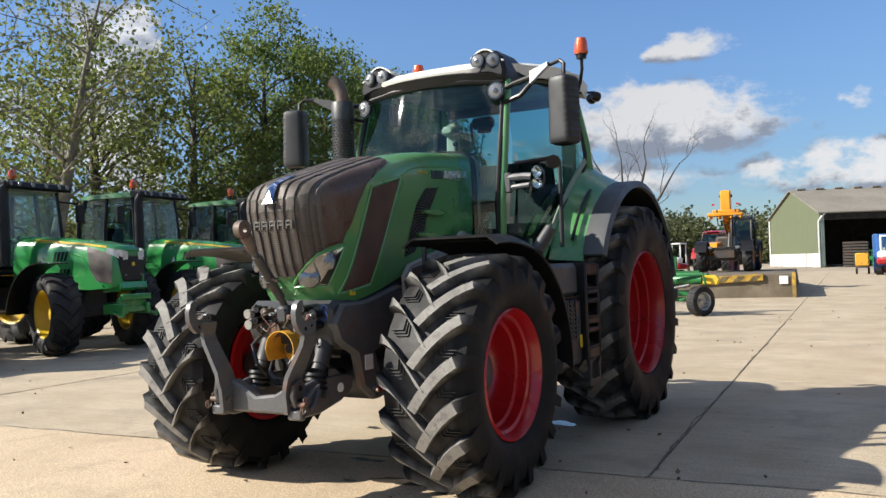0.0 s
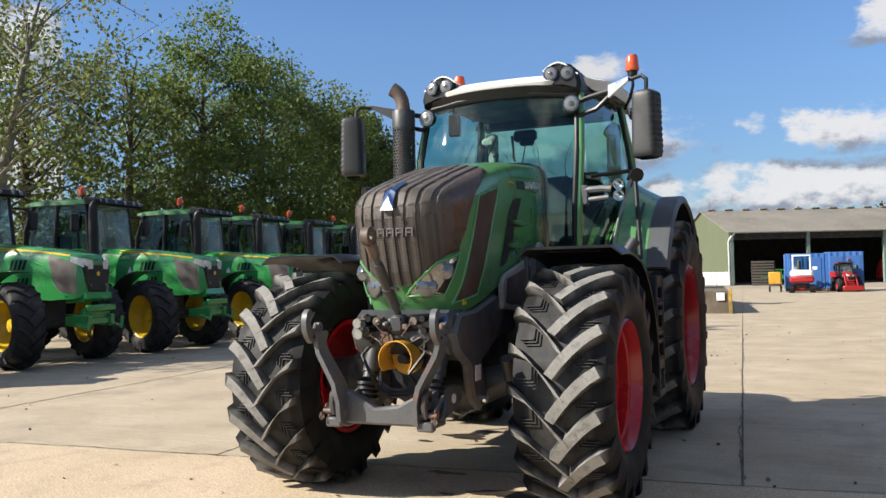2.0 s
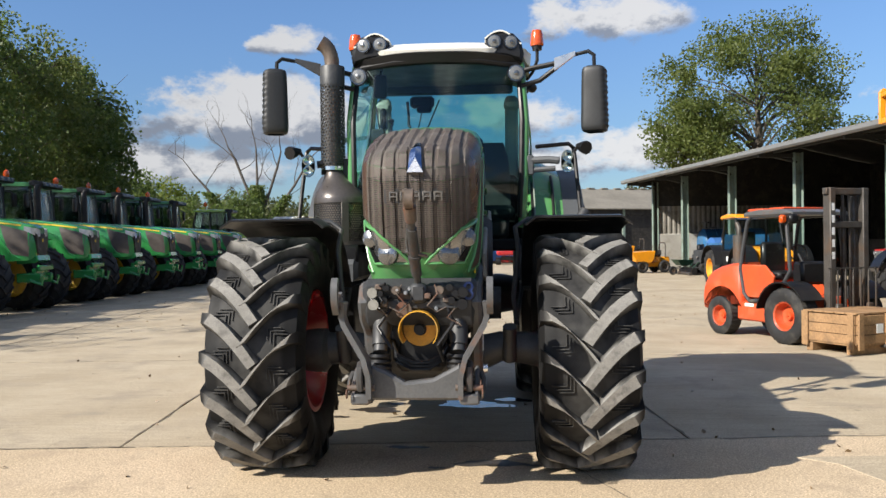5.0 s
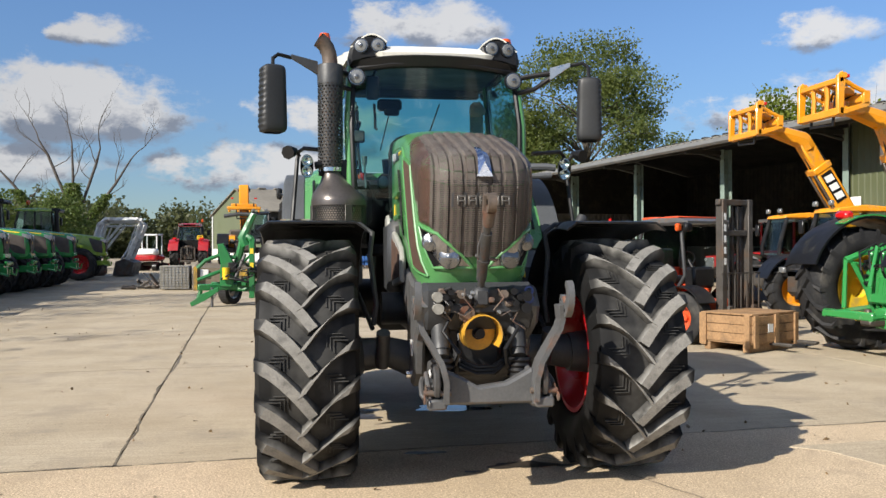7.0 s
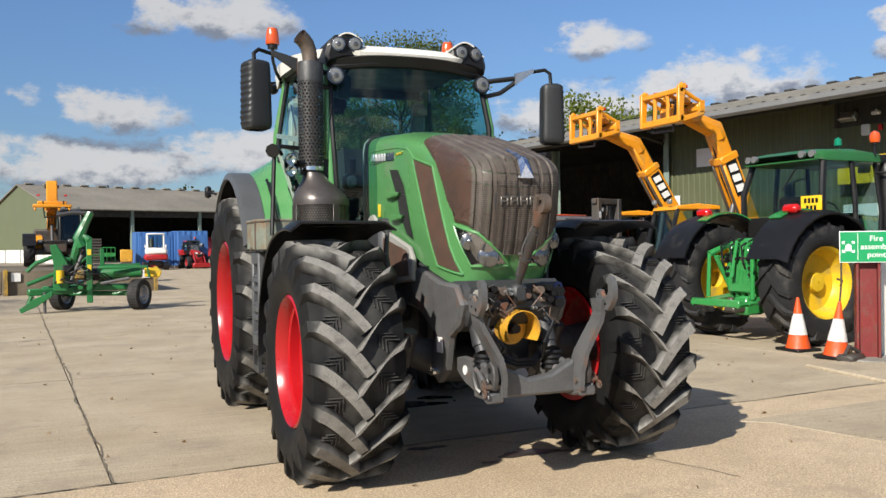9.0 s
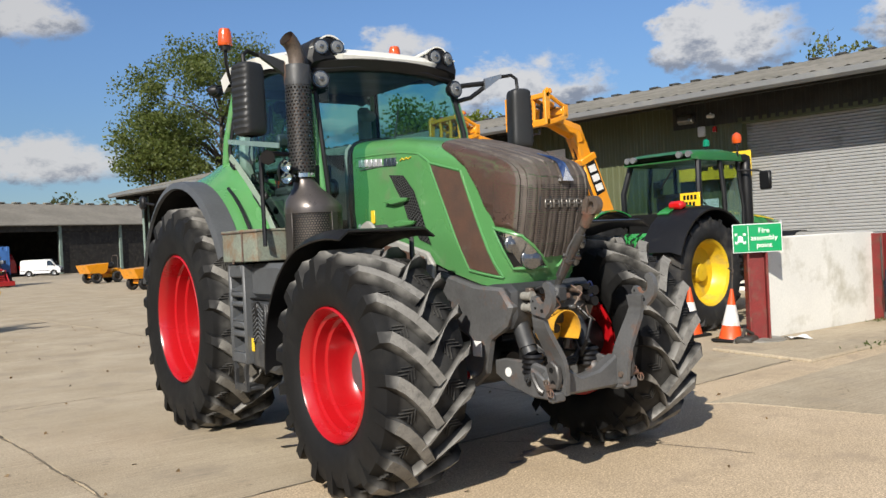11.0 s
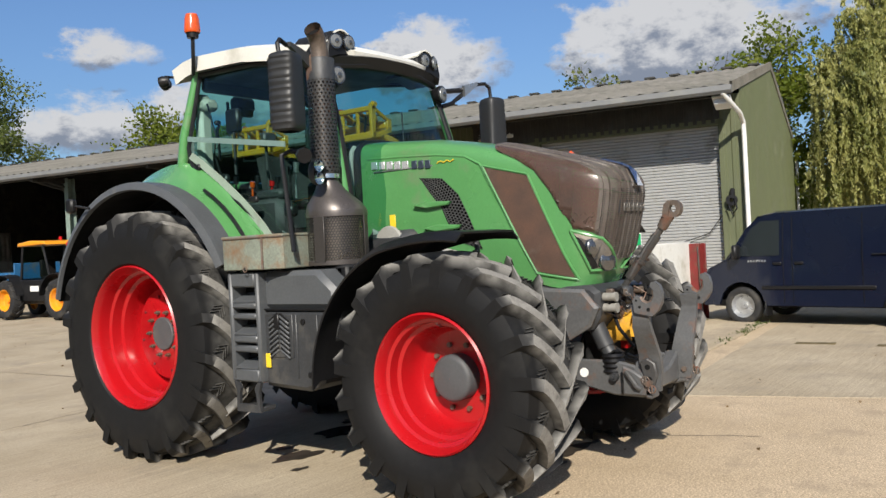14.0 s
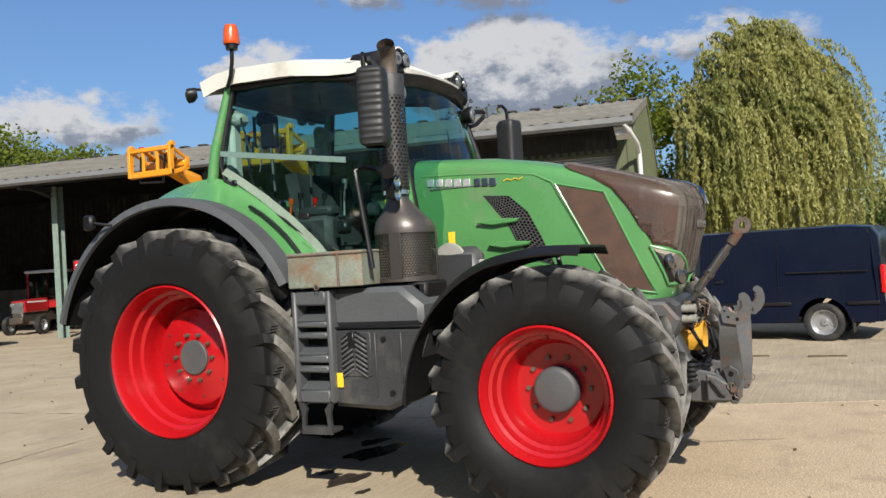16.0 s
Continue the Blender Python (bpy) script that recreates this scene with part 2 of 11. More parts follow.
def glass(name, tint, clear=0.75, dust=0.0):
    """Thin pane: mostly passes light, with a real mirror reflection on top."""
    m = bpy.data.materials.new(name)
    m.use_nodes = True
    nt = m.node_tree
    nt.nodes.clear()
    N, L = nt.nodes.new, nt.links.new
    tr = N("ShaderNodeBsdfTransparent"); tr.inputs[0].default_value = (*tint, 1)
    gl = N("ShaderNodeBsdfGlossy"); gl.inputs["Roughness"].default_value = 0.015
    gl.inputs["Color"].default_value = (0.95, 1, 0.98, 1)
    fr = N("ShaderNodeLayerWeight"); fr.inputs["Blend"].default_value = 0.5
    pw = N("ShaderNodeMath"); pw.operation = "POWER"; pw.inputs[1].default_value = 4.5
    ad = N("ShaderNodeMath"); ad.operation = "MULTIPLY_ADD"
    ad.inputs[1].default_value, ad.inputs[2].default_value = 0.75, 0.040
    L(fr.outputs["Facing"], pw.inputs[0]); L(pw.outputs[0], ad.inputs[0])
    mx = N("ShaderNodeMixShader")
    L(ad.outputs[0], mx.inputs[0]); L(tr.outputs[0], mx.inputs[1]); L(gl.outputs[0], mx.inputs[2])
    out = N("ShaderNodeOutputMaterial")
    L(mx.outputs[0], out.inputs[0])
    if dust:                                   # a pale film on the pane: dust, and the sky's reflection put into colour
        df = N("ShaderNodeBsdfDiffuse"); df.inputs[0].default_value = (0.55, 0.60, 0.60, 1)
        nz = N("ShaderNodeTexNoise"); nz.inputs["Scale"].default_value = 2.5; nz.inputs["Detail"].default_value = 6
        am = N("ShaderNodeMapRange")
        am.inputs["From Min"].default_value, am.inputs["From Max"].default_value = 0.3, 0.7
        am.inputs["To Min"].default_value, am.inputs["To Max"].default_value = dust * .5, dust * 1.5
        L(nz.outputs["Fac"], am.inputs["Value"])
        m2 = N("ShaderNodeMixShader")
        L(am.outputs[0], m2.inputs[0]); L(mx.outputs[0], m2.inputs[1]); L(df.outputs[0], m2.inputs[2])
        L(m2.outputs[0], out.inputs[0])
    return m


def punched(name, col, pitch, hole, metal=0.6, rough=0.5, through=True):
    """Sheet with round holes in a staggered grid, laid out by the part's UV map in metres."""
    m = mat(name, col, rough, metal, var=0.2, scale=5)
    nt = m.node_tree
    N, L = nt.nodes.new, nt.links.new
    p = nt.nodes["Principled BSDF"]
    uv = N("ShaderNodeUVMap")
    sp = N("ShaderNodeSeparateXYZ")
    L(uv.outputs[0], sp.inputs[0])

    def op(kind, a, b=None):
        n = N("ShaderNodeMath"); n.operation = kind
        for i, v in enumerate((a, b)):
            if v is None:
                continue
            if isinstance(v, (int, float)):
                n.inputs[i].default_value = v
            else:
                L(v, n.inputs[i])
        return n.outputs[0]

    u = op("DIVIDE", sp.outputs[0], pitch)
    v = op("DIVIDE", sp.outputs[1], pitch * 0.866)
    row = op("FLOOR", v)
    u = op("ADD", u, op("MULTIPLY", op("MODULO", row, 2.0), 0.5))
    du = op("SUBTRACT", op("FRACT", u), 0.5)
    dv = op("MULTIPLY", op("SUBTRACT", op("FRACT", v), 0.5), 0.866)
    dist = op("SQRT", op("ADD", op("MULTIPLY", du, du), op("MULTIPLY", dv, dv)))
    inside = op("LESS_THAN", dist, hole / pitch / 2)
    out = nt.nodes["Material Output"]
    if through:
        tr = N("ShaderNodeBsdfTransparent")
        mx = N("ShaderNodeMixShader")
        L(inside, mx.inputs[0]); L(p.outputs[0], mx.inputs[1]); L(tr.outputs[0], mx.inputs[2]); L(mx.outputs[0], out.inputs[0])
    else:
        dk = N("ShaderNodeBsdfDiffuse"); dk.inputs[0].default_value = (0.004, 0.004, 0.004, 1)
        mx = N("ShaderNodeMixShader")
        L(inside, mx.inputs[0]); L(p.outputs[0], mx.inputs[1]); L(dk.outputs[0], mx.inputs[2]); L(mx.outputs[0], out.inputs[0])
    return m


# ---------------------------------------------------------------- mesh kit
def V(*a):
    return Vector(a)


def ip(table, x):
    """Value of a table of (x, y) at x, by straight lines."""
    if x <= table[0][0]:
        return table[0][1]
    for (a, b), (c, d) in zip(table, table[1:]):
        if x <= c:
            return b + (d - b) * (x - a) / (c - a)
    return table[-1][1]


def weld(m):
    """The same faces with coincident corners made one, so that shading runs across them."""
    o, seen, idx = M(), {}, []
    for p in m.v:
        k = tuple(round(c * 20000) for c in p)
        if k not in seen:
            seen[k] = len(o.v)
            o.v.append(p)
        idx.append(seen[k])
    for f in m.f:
        g = list(dict.fromkeys(idx[i] for i in f))
        if len(g) > 2:
            o.f.append(tuple(g))
    return o


class M:
    """Collects verts and faces of one part."""

    def __init__(self):
        self.v, self.f, self.uv = [], [], {}

    def add(self, verts, faces):
        k = len(self.v)
        self.v += [tuple(p) for p in verts]
        self.f += [tuple(i + k for i in f) for f in faces]
        return self

    def box(self, c, s, r=0.008, m=None):
        """Box with chamfered edges."""
        hx, hy, hz = (max(q / 2, 1e-4) for q in s)
        r = min(r, hx * 0.6, hy * 0.6, hz * 0.6)
        vs, idx = [], {}
        for sx in (-1, 1):
            for sy in (-1, 1):
                for sz in (-1, 1):
                    for ax in range(3):
                        p = [sx * (hx - r), sy * (hy - r), sz * (hz - r)]
                        p[ax] = (sx * hx, sy * hy, sz * hz)[ax]
                        idx[sx, sy, sz, ax] = len(vs)
                        vs.append(Vector(p))
        fs = []
        for ax in range(3):
            o = [a for a in range(3) if a != ax]
            for s1 in (-1, 1):
                loop = []
                for a, b in ((-1, -1), (1, -1), (1, 1), (-1, 1)):
                    k = [0, 0, 0]
                    k[ax], k[o[0]], k[o[1]] = s1, a, b
                    loop.append(idx[(*k, ax)])
                flip = (s1 < 0) != (ax == 1)
                fs.append(tuple(loop[::-1] if flip else loop))
        for ax in range(3):       # edges along ax
            o = [a for a in range(3) if a != ax]
            for a in (-1, 1):
                for b in (-1, 1):
                    k0, k1 = [0, 0, 0], [0, 0, 0]
                    k0[ax], k1[ax] = -1, 1
                    for k in (k0, k1):
                        k[o[0]], k[o[1]] = a, b
                    q = (idx[(*k0, o[0])], idx[(*k1, o[0])], idx[(*k1, o[1])], idx[(*k0, o[1])])
                    fs.append(q)
        for sx in (-1, 1):
            for sy in (-1, 1):
                for sz in (-1, 1):
                    fs.append((idx[sx, sy, sz, 0], idx[sx, sy, sz, 1], idx[sx, sy, sz, 2]))
        mm = Matrix.Translation(c) @ (m.to_4x4() if m is not None else Matrix.Identity(4))
        return self.add([mm @ p for p in vs], fs)

    def tube(self, pts, r, n=10, cap=True, squash=None):
        """Round bar along a line of points; r a number or one per point."""
        pts = [Vector(p) for p in pts]
        rs = r if isinstance(r, (list, tuple)) else [r] * len(pts)
        t0 = (pts[1] - pts[0]).normalized()
        up = Vector((0, 0, 1)) if abs(t0.z) < 0.9 else Vector((0, 1, 0))
        u = t0.cross(up).normalized()
        rings, k = [], len(self.v)
        for i, p in enumerate(pts):
            a = pts[max(i - 1, 0)]
            b = pts[min(i + 1, len(pts) - 1)]
            t = (b - a).normalized()
            u = (u - t * u.dot(t)).normalized()
            w = t.cross(u)
            for j in range(n):
                q = 2 * math.pi * j / n
                self.v.append(tuple(p + (u * math.cos(q) + w * math.sin(q)) * rs[i]))
        for i in range(len(pts) - 1):
            for j in range(n):
                j2 = (j + 1) % n
                self.f.append((k + i * n + j, k + i * n + j2, k + (i + 1) * n + j2, k + (i + 1) * n + j))
        if cap:
            self.f.append(tuple(k + j for j in reversed(range(n))))
            self.f.append(tuple(k + (len(pts) - 1) * n + j for j in range(n)))
        return self

    def cyl(self, a, b, r, r2=None, n=16, cap=True):
        return self.tube([a, b], [r, r if r2 is None else r2], n, cap)

    def lathe(self, prof, c=(0, 0, 0), n=32, axis="x", uv=False, cap=False):
        """Profile of (along, radius) turned about an axis through c."""
        k, c = len(self.v), Vector(c)
        for a, r in prof:
            for j in range(n):
                q = 2 * math.pi * j / n
                s, t = r * math.cos(q), r * math.sin(q)
                self.v.append(tuple(c + Vector({"x": (a, s, t), "y": (t, a, s), "z": (s, t, a)}[axis])))
        run = 0.0
        for i in range(len(prof) - 1):
            step = math.dist(prof[i], prof[i + 1])
            for j in range(n):
                j2 = (j + 1) % n
                if uv:
                    rr = max(prof[i][1], prof[i + 1][1]) * 2 * math.pi
                    self.uv[len(self.f)] = [(rr * j / n, run), (rr * (j + 1) / n, run), (rr * (j + 1) / n, run + step), (rr * j / n, run + step)]
                self.f.append((k + i * n + j, k + i * n + j2, k + (i + 1) * n + j2, k + (i + 1) * n + j))
            run += step
        if cap:
            self.f.append(tuple(k + j for j in reversed(range(n))))
            self.f.append(tuple(k + (len(prof) - 1) * n + j for j in range(n)))
        return self

    def prism(self, poly, a, b, plane="yz", r=0.0):
        """Outline pushed from a to b along the missing axis; r chamfers both rims."""
        def at(p, d):
            return {"yz": (d, p[0], p[1]), "xz": (p[0], d, p[1]), "xy": (p[0], p[1], d)}[plane]
        n = len(poly)
        cx, cy = sum(p[0] for p in poly) / n, sum(p[1] for p in poly) / n
        if r:
            inner = []
            for i in range(n):
                p0, p1, p2 = Vector(poly[i - 1]), Vector(poly[i]), Vector(poly[(i + 1) % n])
                d1, d2 = (p1 - p0).normalized(), (p2 - p1).normalized()
                n1, n2 = Vector((-d1.y, d1.x)), Vector((-d2.y, d2.x))
                area = sum(poly[j - 1][0] * poly[j][1] - poly[j][0] * poly[j - 1][1] for j in range(n))
                bis = n1 + n2
                if bis.length < 1e-6:
                    bis = n1
                bis = bis.normalized() * (r / max(0.35, bis.normalized().dot(n1)))
                inner.append(tuple(p1 + (bis if area > 0 else -bis)))
            s = 1 if b > a else -1
            rings = [(inner, a), (poly, a + s * r), (poly, b - s * r), (inner, b)]
        else:
            rings = [(poly, a), (poly, b)]
        k = len(self.v)
        for pl, d in rings:
            self.v += [at(p, d) for p in pl]
        for q in range(len(rings) - 1):
            for i in range(n):
                j = (i + 1) % n
                self.f.append((k + q * n + i, k + q * n + j, k + (q + 1) * n + j, k + (q + 1) * n + i))
        self.f.append(tuple(k + i for i in reversed(range(n))))
        self.f.append(tuple(k + (len(rings) - 1) * n + i for i in range(n)))
        return self

    def grid(self, fn, nu, nv, wrap=False, uv=None):
        k = len(self.v)
        for i in range(nu + 1):
            for j in range(nv + 1):
                self.v.append(tuple(fn(i / nu, j / nv)))
        for i in range(nu):
            for j in range(nv):
                a = k + i * (nv + 1) + j
                if uv:
                    self.uv[len(self.f)] = [(uv[0] * p, uv[1] * q) for p, q in ((i / nu, j / nv), ((i + 1) / nu, j / nv), ((i + 1) / nu, (j + 1) / nv), (i / nu, (j + 1) / nv))]
                self.f.append((a, a + nv + 1, a + nv + 2, a + 1))
        return self

    def slab(self, fn, nu, nv, thick):
        """Curved sheet with a real thickness, pushed along its normals, rims closed."""
        P = [[Vector(fn(i / nu, j / nv)) for j in range(nv + 1)] for i in range(nu + 1)]
        Q = []
        for i in range(nu + 1):
            row = []
            for j in range(nv + 1):
                a = P[min(i + 1, nu)][j] - P[max(i - 1, 0)][j]
                b = P[i][min(j + 1, nv)] - P[i][max(j - 1, 0)]
                c = a.cross(b)
                row.append(P[i][j] + (c.normalized() * thick if c.length > 1e-9 else Vector((0, 0, 0))))
            Q.append(row)
        k, w = len(self.v), nv + 1
        off = (nu + 1) * w
        self.v += [tuple(p) for r in P for p in r] + [tuple(p) for r in Q for p in r]
        for i in range(nu):
            for j in range(nv):
                a = k + i * w + j
                self.f.append((a, a + 1, a + w + 1, a + w))
                a += off
                self.f.append((a, a + w, a + w + 1, a + 1))
        for i in range(nu):
            for j, s in ((0, 1), (nv, -1)):
                a = k + i * w + j
                q = (a, a + w, a + w + off, a + off)
                self.f.append(q if s > 0 else q[::-1])
        for j in range(nv):
            for i, s in ((0, -1), (nu, 1)):
                a = k + i * w + j
                q = (a, a + 1, a + 1 + off, a + off)
                self.f.append(q if s > 0 else q[::-1])
        return self

    def ball(self, c, r, n=12, sc=(1, 1, 1)):
        c = Vector(c)
        prof = [(-math.cos(math.pi * i / (n // 2)), math.sin(math.pi * i / (n // 2))) for i in range(n // 2 + 1)]
        k = len(self.v)
        self.lathe([(a * r, max(b, 0.02) * r) for a, b in prof], (0, 0, 0), n, "z")
        for i in range(k, len(self.v)):
            x, y, z = self.v[i]
            self.v[i] = (c.x + x * sc[0], c.y + y * sc[1], c.z + z * sc[2])
        return self

    def moved(self, m):
        """All points so far taken through the matrix m."""
        self.v = [tuple(m @ Vector(p)) for p in self.v]
        return self

    def mesh(self, name, material, angle=38):
        me = bpy.data.meshes.new(name)
        me.from_pydata(self.v, [], self.f)
        if self.uv:
            layer = me.uv_layers.new(name="UVMap")
            for p in me.polygons:
                if p.index in self.uv:
                    for li, q in zip(p.loop_indices, self.uv[p.index]):
                        layer.data[li].uv = q
        bm = bmesh.new()
        bm.from_mesh(me)
        bmesh.ops.recalc_face_normals(bm, faces=bm.faces)
        bm.to_mesh(me)
        bm.free()
        me.materials.append(material)
        me.shade_smooth()
        me.set_sharp_from_angle(angle=radians(angle))
        return me


def part(name, m, material, parent, label="", angle=38):
    ob = new(name, m.mesh(name, material, angle))
    ob.parent = parent
    if label:
        tagged(ob, label)
    return ob


def share(name, ob, parent, m):
    """One more part on the mesh of ob."""
    o = new(name, ob.data)
    o.parent = parent
    o.matrix_basis = m
    return o


def thing(name, m, label, category, group="", kind=""):
    ob = new(name)
    ob.empty_display_size = 0.2
    ob.matrix_basis = m
    return tagged(ob, label, category, group, kind)


def solo(name, m, material, label, category, group="", kind="", at=None, angle=38):
    """A thing that is one mesh."""
    ob = new(name, m.mesh(name, material, angle))
    if at is not None:
        ob.matrix_basis = at
    return tagged(ob, label, category, group, kind)


def arc(cx, cy, r, a0, a1, n):
    return [(cx + r * math.cos(radians(a0 + (a1 - a0) * i / n)), cy + r * math.sin(radians(a0 + (a1 - a0) * i / n))) for i in range(n + 1)]


# ---------------------------------------------------------------- palette
GREEN = mat("fresh_green_paint", (0.084, 0.252, 0.082), 0.30, var=0.06, scale=1.5, bump=0.03, coat=0.5, dirt=(0.16, 0.17, 0.11), dirt_amount=0.12, dirt_scale=1.6)
GREY_PLASTIC = mat("grey_plastic", (0.078, 0.083, 0.088), 0.5, var=0.12, scale=3, bump=0.10, dirt=(0.16, 0.155, 0.14), dirt_amount=0.06)
DARK_GREY = mat("dark_grey_casting", (0.040, 0.042, 0.045), 0.5, var=0.2, scale=4, bump=0.15, dirt=(0.085, 0.078, 0.066), dirt_amount=0.12)
STEEL_GREY = mat("grey_linkage_paint", (0.098, 0.099, 0.100), 0.42, var=0.15, scale=5, bump=0.10, dirt=(0.14, 0.07, 0.04), dirt_amount=0.2, dirt_scale=6)
BLACK = mat("black_plastic", (0.009, 0.009, 0.010), 0.42, var=0.2, scale=4, bump=0.06, dirt=(0.022, 0.022, 0.020), dirt_amount=0.10, spec=0.35)
BLACK_MATT = mat("black_matt", (0.008, 0.008, 0.008), 0.8, var=0.2, scale=4, bump=0.05, spec=0.2)


def tread_rubber(name, R):
    """Black rubber, pale with dust only on the outermost faces of the lugs."""
    m = mat(name, (0.0095, 0.0095, 0.0098), 0.62, var=0.15, scale=4, fine=35, bump=0.15, spec=0.22, dirt=(0.017, 0.0165, 0.015), dirt_amount=0.20, dirt_scale=2.2)
    nt = m.node_tree
    N, L = nt.nodes.new, nt.links.new
    p = nt.nodes["Principled BSDF"]
    tc = N("ShaderNodeTexCoord")
    sep = N("ShaderNodeSeparateXYZ")
    L(tc.outputs["Object"], sep.inputs[0])
    com = N("ShaderNodeCombineXYZ")
    L(sep.outputs["Y"], com.inputs[1]); L(sep.outputs["Z"], com.inputs[2])
    ln = N("ShaderNodeVectorMath"); ln.operation = "LENGTH"
    L(com.outputs[0], ln.inputs[0])
    mr = N("ShaderNodeMapRange")
    mr.inputs["From Min"].default_value, mr.inputs["From Max"].default_value = R - 0.078, R - 0.010
    L(ln.outputs["Value"], mr.inputs["Value"])
    nz = N("ShaderNodeTexNoise"); nz.inputs["Scale"].default_value = 9; nz.inputs["Detail"].default_value = 8
    L(tc.outputs["Object"], nz.inputs["Vector"])
    nr = N("ShaderNodeMapRange"); nr.inputs["From Min"].default_value, nr.inputs["From Max"].default_value = 0.36, 0.60
    nr.inputs["To Min"].default_value = 0.22
    L(nz.outputs["Fac"], nr.inputs["Value"])
    ab = N("ShaderNodeMath"); ab.operation = "ABSOLUTE"; L(sep.outputs["X"], ab.inputs[0])
    sh = N("ShaderNodeMapRange")               # clean again on the shoulders
    sh.inputs["From Min"].default_value, sh.inputs["From Max"].default_value = R * 0.02 + 0.275, R * 0.02 + 0.225
    sh.inputs["To Min"].default_value = 0.03
    L(ab.outputs[0], sh.inputs["Value"])
    pw = N("ShaderNodeMath"); pw.operation = "MULTIPLY"
    L(mr.outputs[0], pw.inputs[0]); L(sh.outputs[0], pw.inputs[1])
    mu = N("ShaderNodeMath"); mu.operation = "MULTIPLY"
    L(pw.outputs[0], mu.inputs[0]); L(nr.outputs[0], mu.inputs[1])
    mx = N("ShaderNodeMix"); mx.data_type = "RGBA"; mx.inputs[7].default_value = (0.200, 0.194, 0.180, 1)
    L(mu.outputs[0], mx.inputs[0]); L(p.inputs["Base Color"].links[0].from_socket, mx.inputs[6]); L(mx.outputs[2], p.inputs["Base Color"])
    return m


LUG_FACE = mat("road_worn_lug_face", (0.25, 0.24, 0.218), 0.85, var=0.16, scale=6, fine=110, bump=0.6, spec=0.2, dirt=(0.115, 0.111, 0.102), dirt_amount=0.30, dirt_scale=14)
RUBBER_FRONT, RUBBER_REAR = tread_rubber("front_tyre_rubber", 0.785), tread_rubber("rear_tyre_rubber", 1.0)
RUBBER_FAR = mat("tyre_rubber_far", (0.014, 0.014, 0.015), 0.75, var=0.2, scale=4, bump=0, dirt=(0.055, 0.05, 0.042), dirt_amount=0.25, dirt_scale=3)
RED_RIM = mat("red_rim_paint", (0.38, 0.0055, 0.009), 0.28, var=0.05, scale=2, bump=0.02, coat=0.3, rvar=0.05)
GREY_HUB = mat("grey_hub_paint", (0.075, 0.078, 0.082), 0.5, var=0.1, scale=6, bump=0.1, dirt=(0.10, 0.085, 0.07), dirt_amount=0.15)
WHITE_ROOF = mat("cream_roof_plastic", (0.70, 0.69, 0.63), 0.42, var=0.05, scale=2, bump=0.03, dirt=(0.42, 0.41, 0.35), dirt_amount=0.15, dirt_scale=2)
RUST_PIPE = mat("heat_browned_steel", (0.16, 0.125, 0.10), 0.55, 0.35, var=0.2, scale=6, bump=0.1, dirt=(0.17, 0.06, 0.03), dirt_amount=0.3, dirt_scale=7)
SILENCER = mat("grey_brown_silencer", (0.105, 0.092, 0.085), 0.38, 0.55, var=0.12, scale=5, bump=0.05)
CHROME = mat("bright_metal", (0.75, 0.76, 0.78), 0.12, 1.0, var=0.05, bump=0)
ALU = mat("dull_aluminium", (0.52, 0.53, 0.54), 0.35, 0.9, var=0.1, scale=8, bump=0.05)
LAMP_GLASS = mat("lamp_lens", (0.22, 0.225, 0.225), 0.22, 0.30, var=0.12, scale=40, bump=0.5, fine=120, depth=0.002)
AMBER = mat("amber_lens", (0.62, 0.085, 0.01), 0.12, var=0.1, scale=30, bump=0.3, fine=150, coat=0.6)
RED_LENS = mat("red_lens", (0.55, 0.01, 0.01), 0.15, var=0.1, scale=30, bump=0.3, fine=150, coat=0.5)
YELLOW_GUARD = mat("yellow_guard_plastic", (0.66, 0.34, 0.03), 0.45, var=0.12, scale=5, dirt=(0.25, 0.15, 0.06), dirt_amount=0.22, dirt_scale=6)
YELLOW_LABEL = mat("yellow_sticker", (0.75, 0.52, 0.03), 0.4, var=0.05, bump=0)
WHITE_LABEL = mat("white_sticker", (0.75, 0.75, 0.73), 0.4, var=0.05, bump=0)
BROWN_MESH = mat("rusty_screen", (0.105, 0.052, 0.032), 0.72, 0.1, var=0.3, scale=5, col2=(0.062, 0.038, 0.028), fine=220, bump=0.5, depth=0.004, dirt=(0.13, 0.115, 0.095), dirt_amount=0.1, dirt_scale=2.2)
GRILLE = mat("dusty_grille", (0.122, 0.106, 0.092), 0.6, 0.15, var=0.3, scale=4, col2=(0.068, 0.050, 0.040), fine=160, bump=0.35, depth=0.004, dirt=(0.16, 0.145, 0.12), dirt_amount=0.14, dirt_scale=3)
BLUE_TRIM = mat("polished_bonnet_trim", (0.42, 0.50, 0.66), 0.14, 1.0, var=0.05, scale=3, bump=0.01)
BADGE_SILVER = mat("silver_badge_face", (0.68, 0.69, 0.71), 0.28, 0.55, var=0.1, scale=20, bump=0.05)
BLUE_FIGURE = mat("blue_sticker", (0.03, 0.06, 0.20), 0.4, var=0.05, bump=0)
RUSTY_BOX = mat("rust_stained_box", (0.205, 0.230, 0.185), 0.6, var=0.22, scale=3, dirt=(0.17, 0.085, 0.035), dirt_amount=0.40, dirt_scale=4.5)
CAB_GLASS = glass("green_tinted_glass", (0.42, 0.68, 0.66))
CLEAR_GLASS = glass("clear_glass", (0.80, 0.88, 0.86))
SEAT_CLOTH = mat("grey_seat_cloth", (0.018, 0.022, 0.021), 0.9, var=0.15, scale=6, bump=0.3)
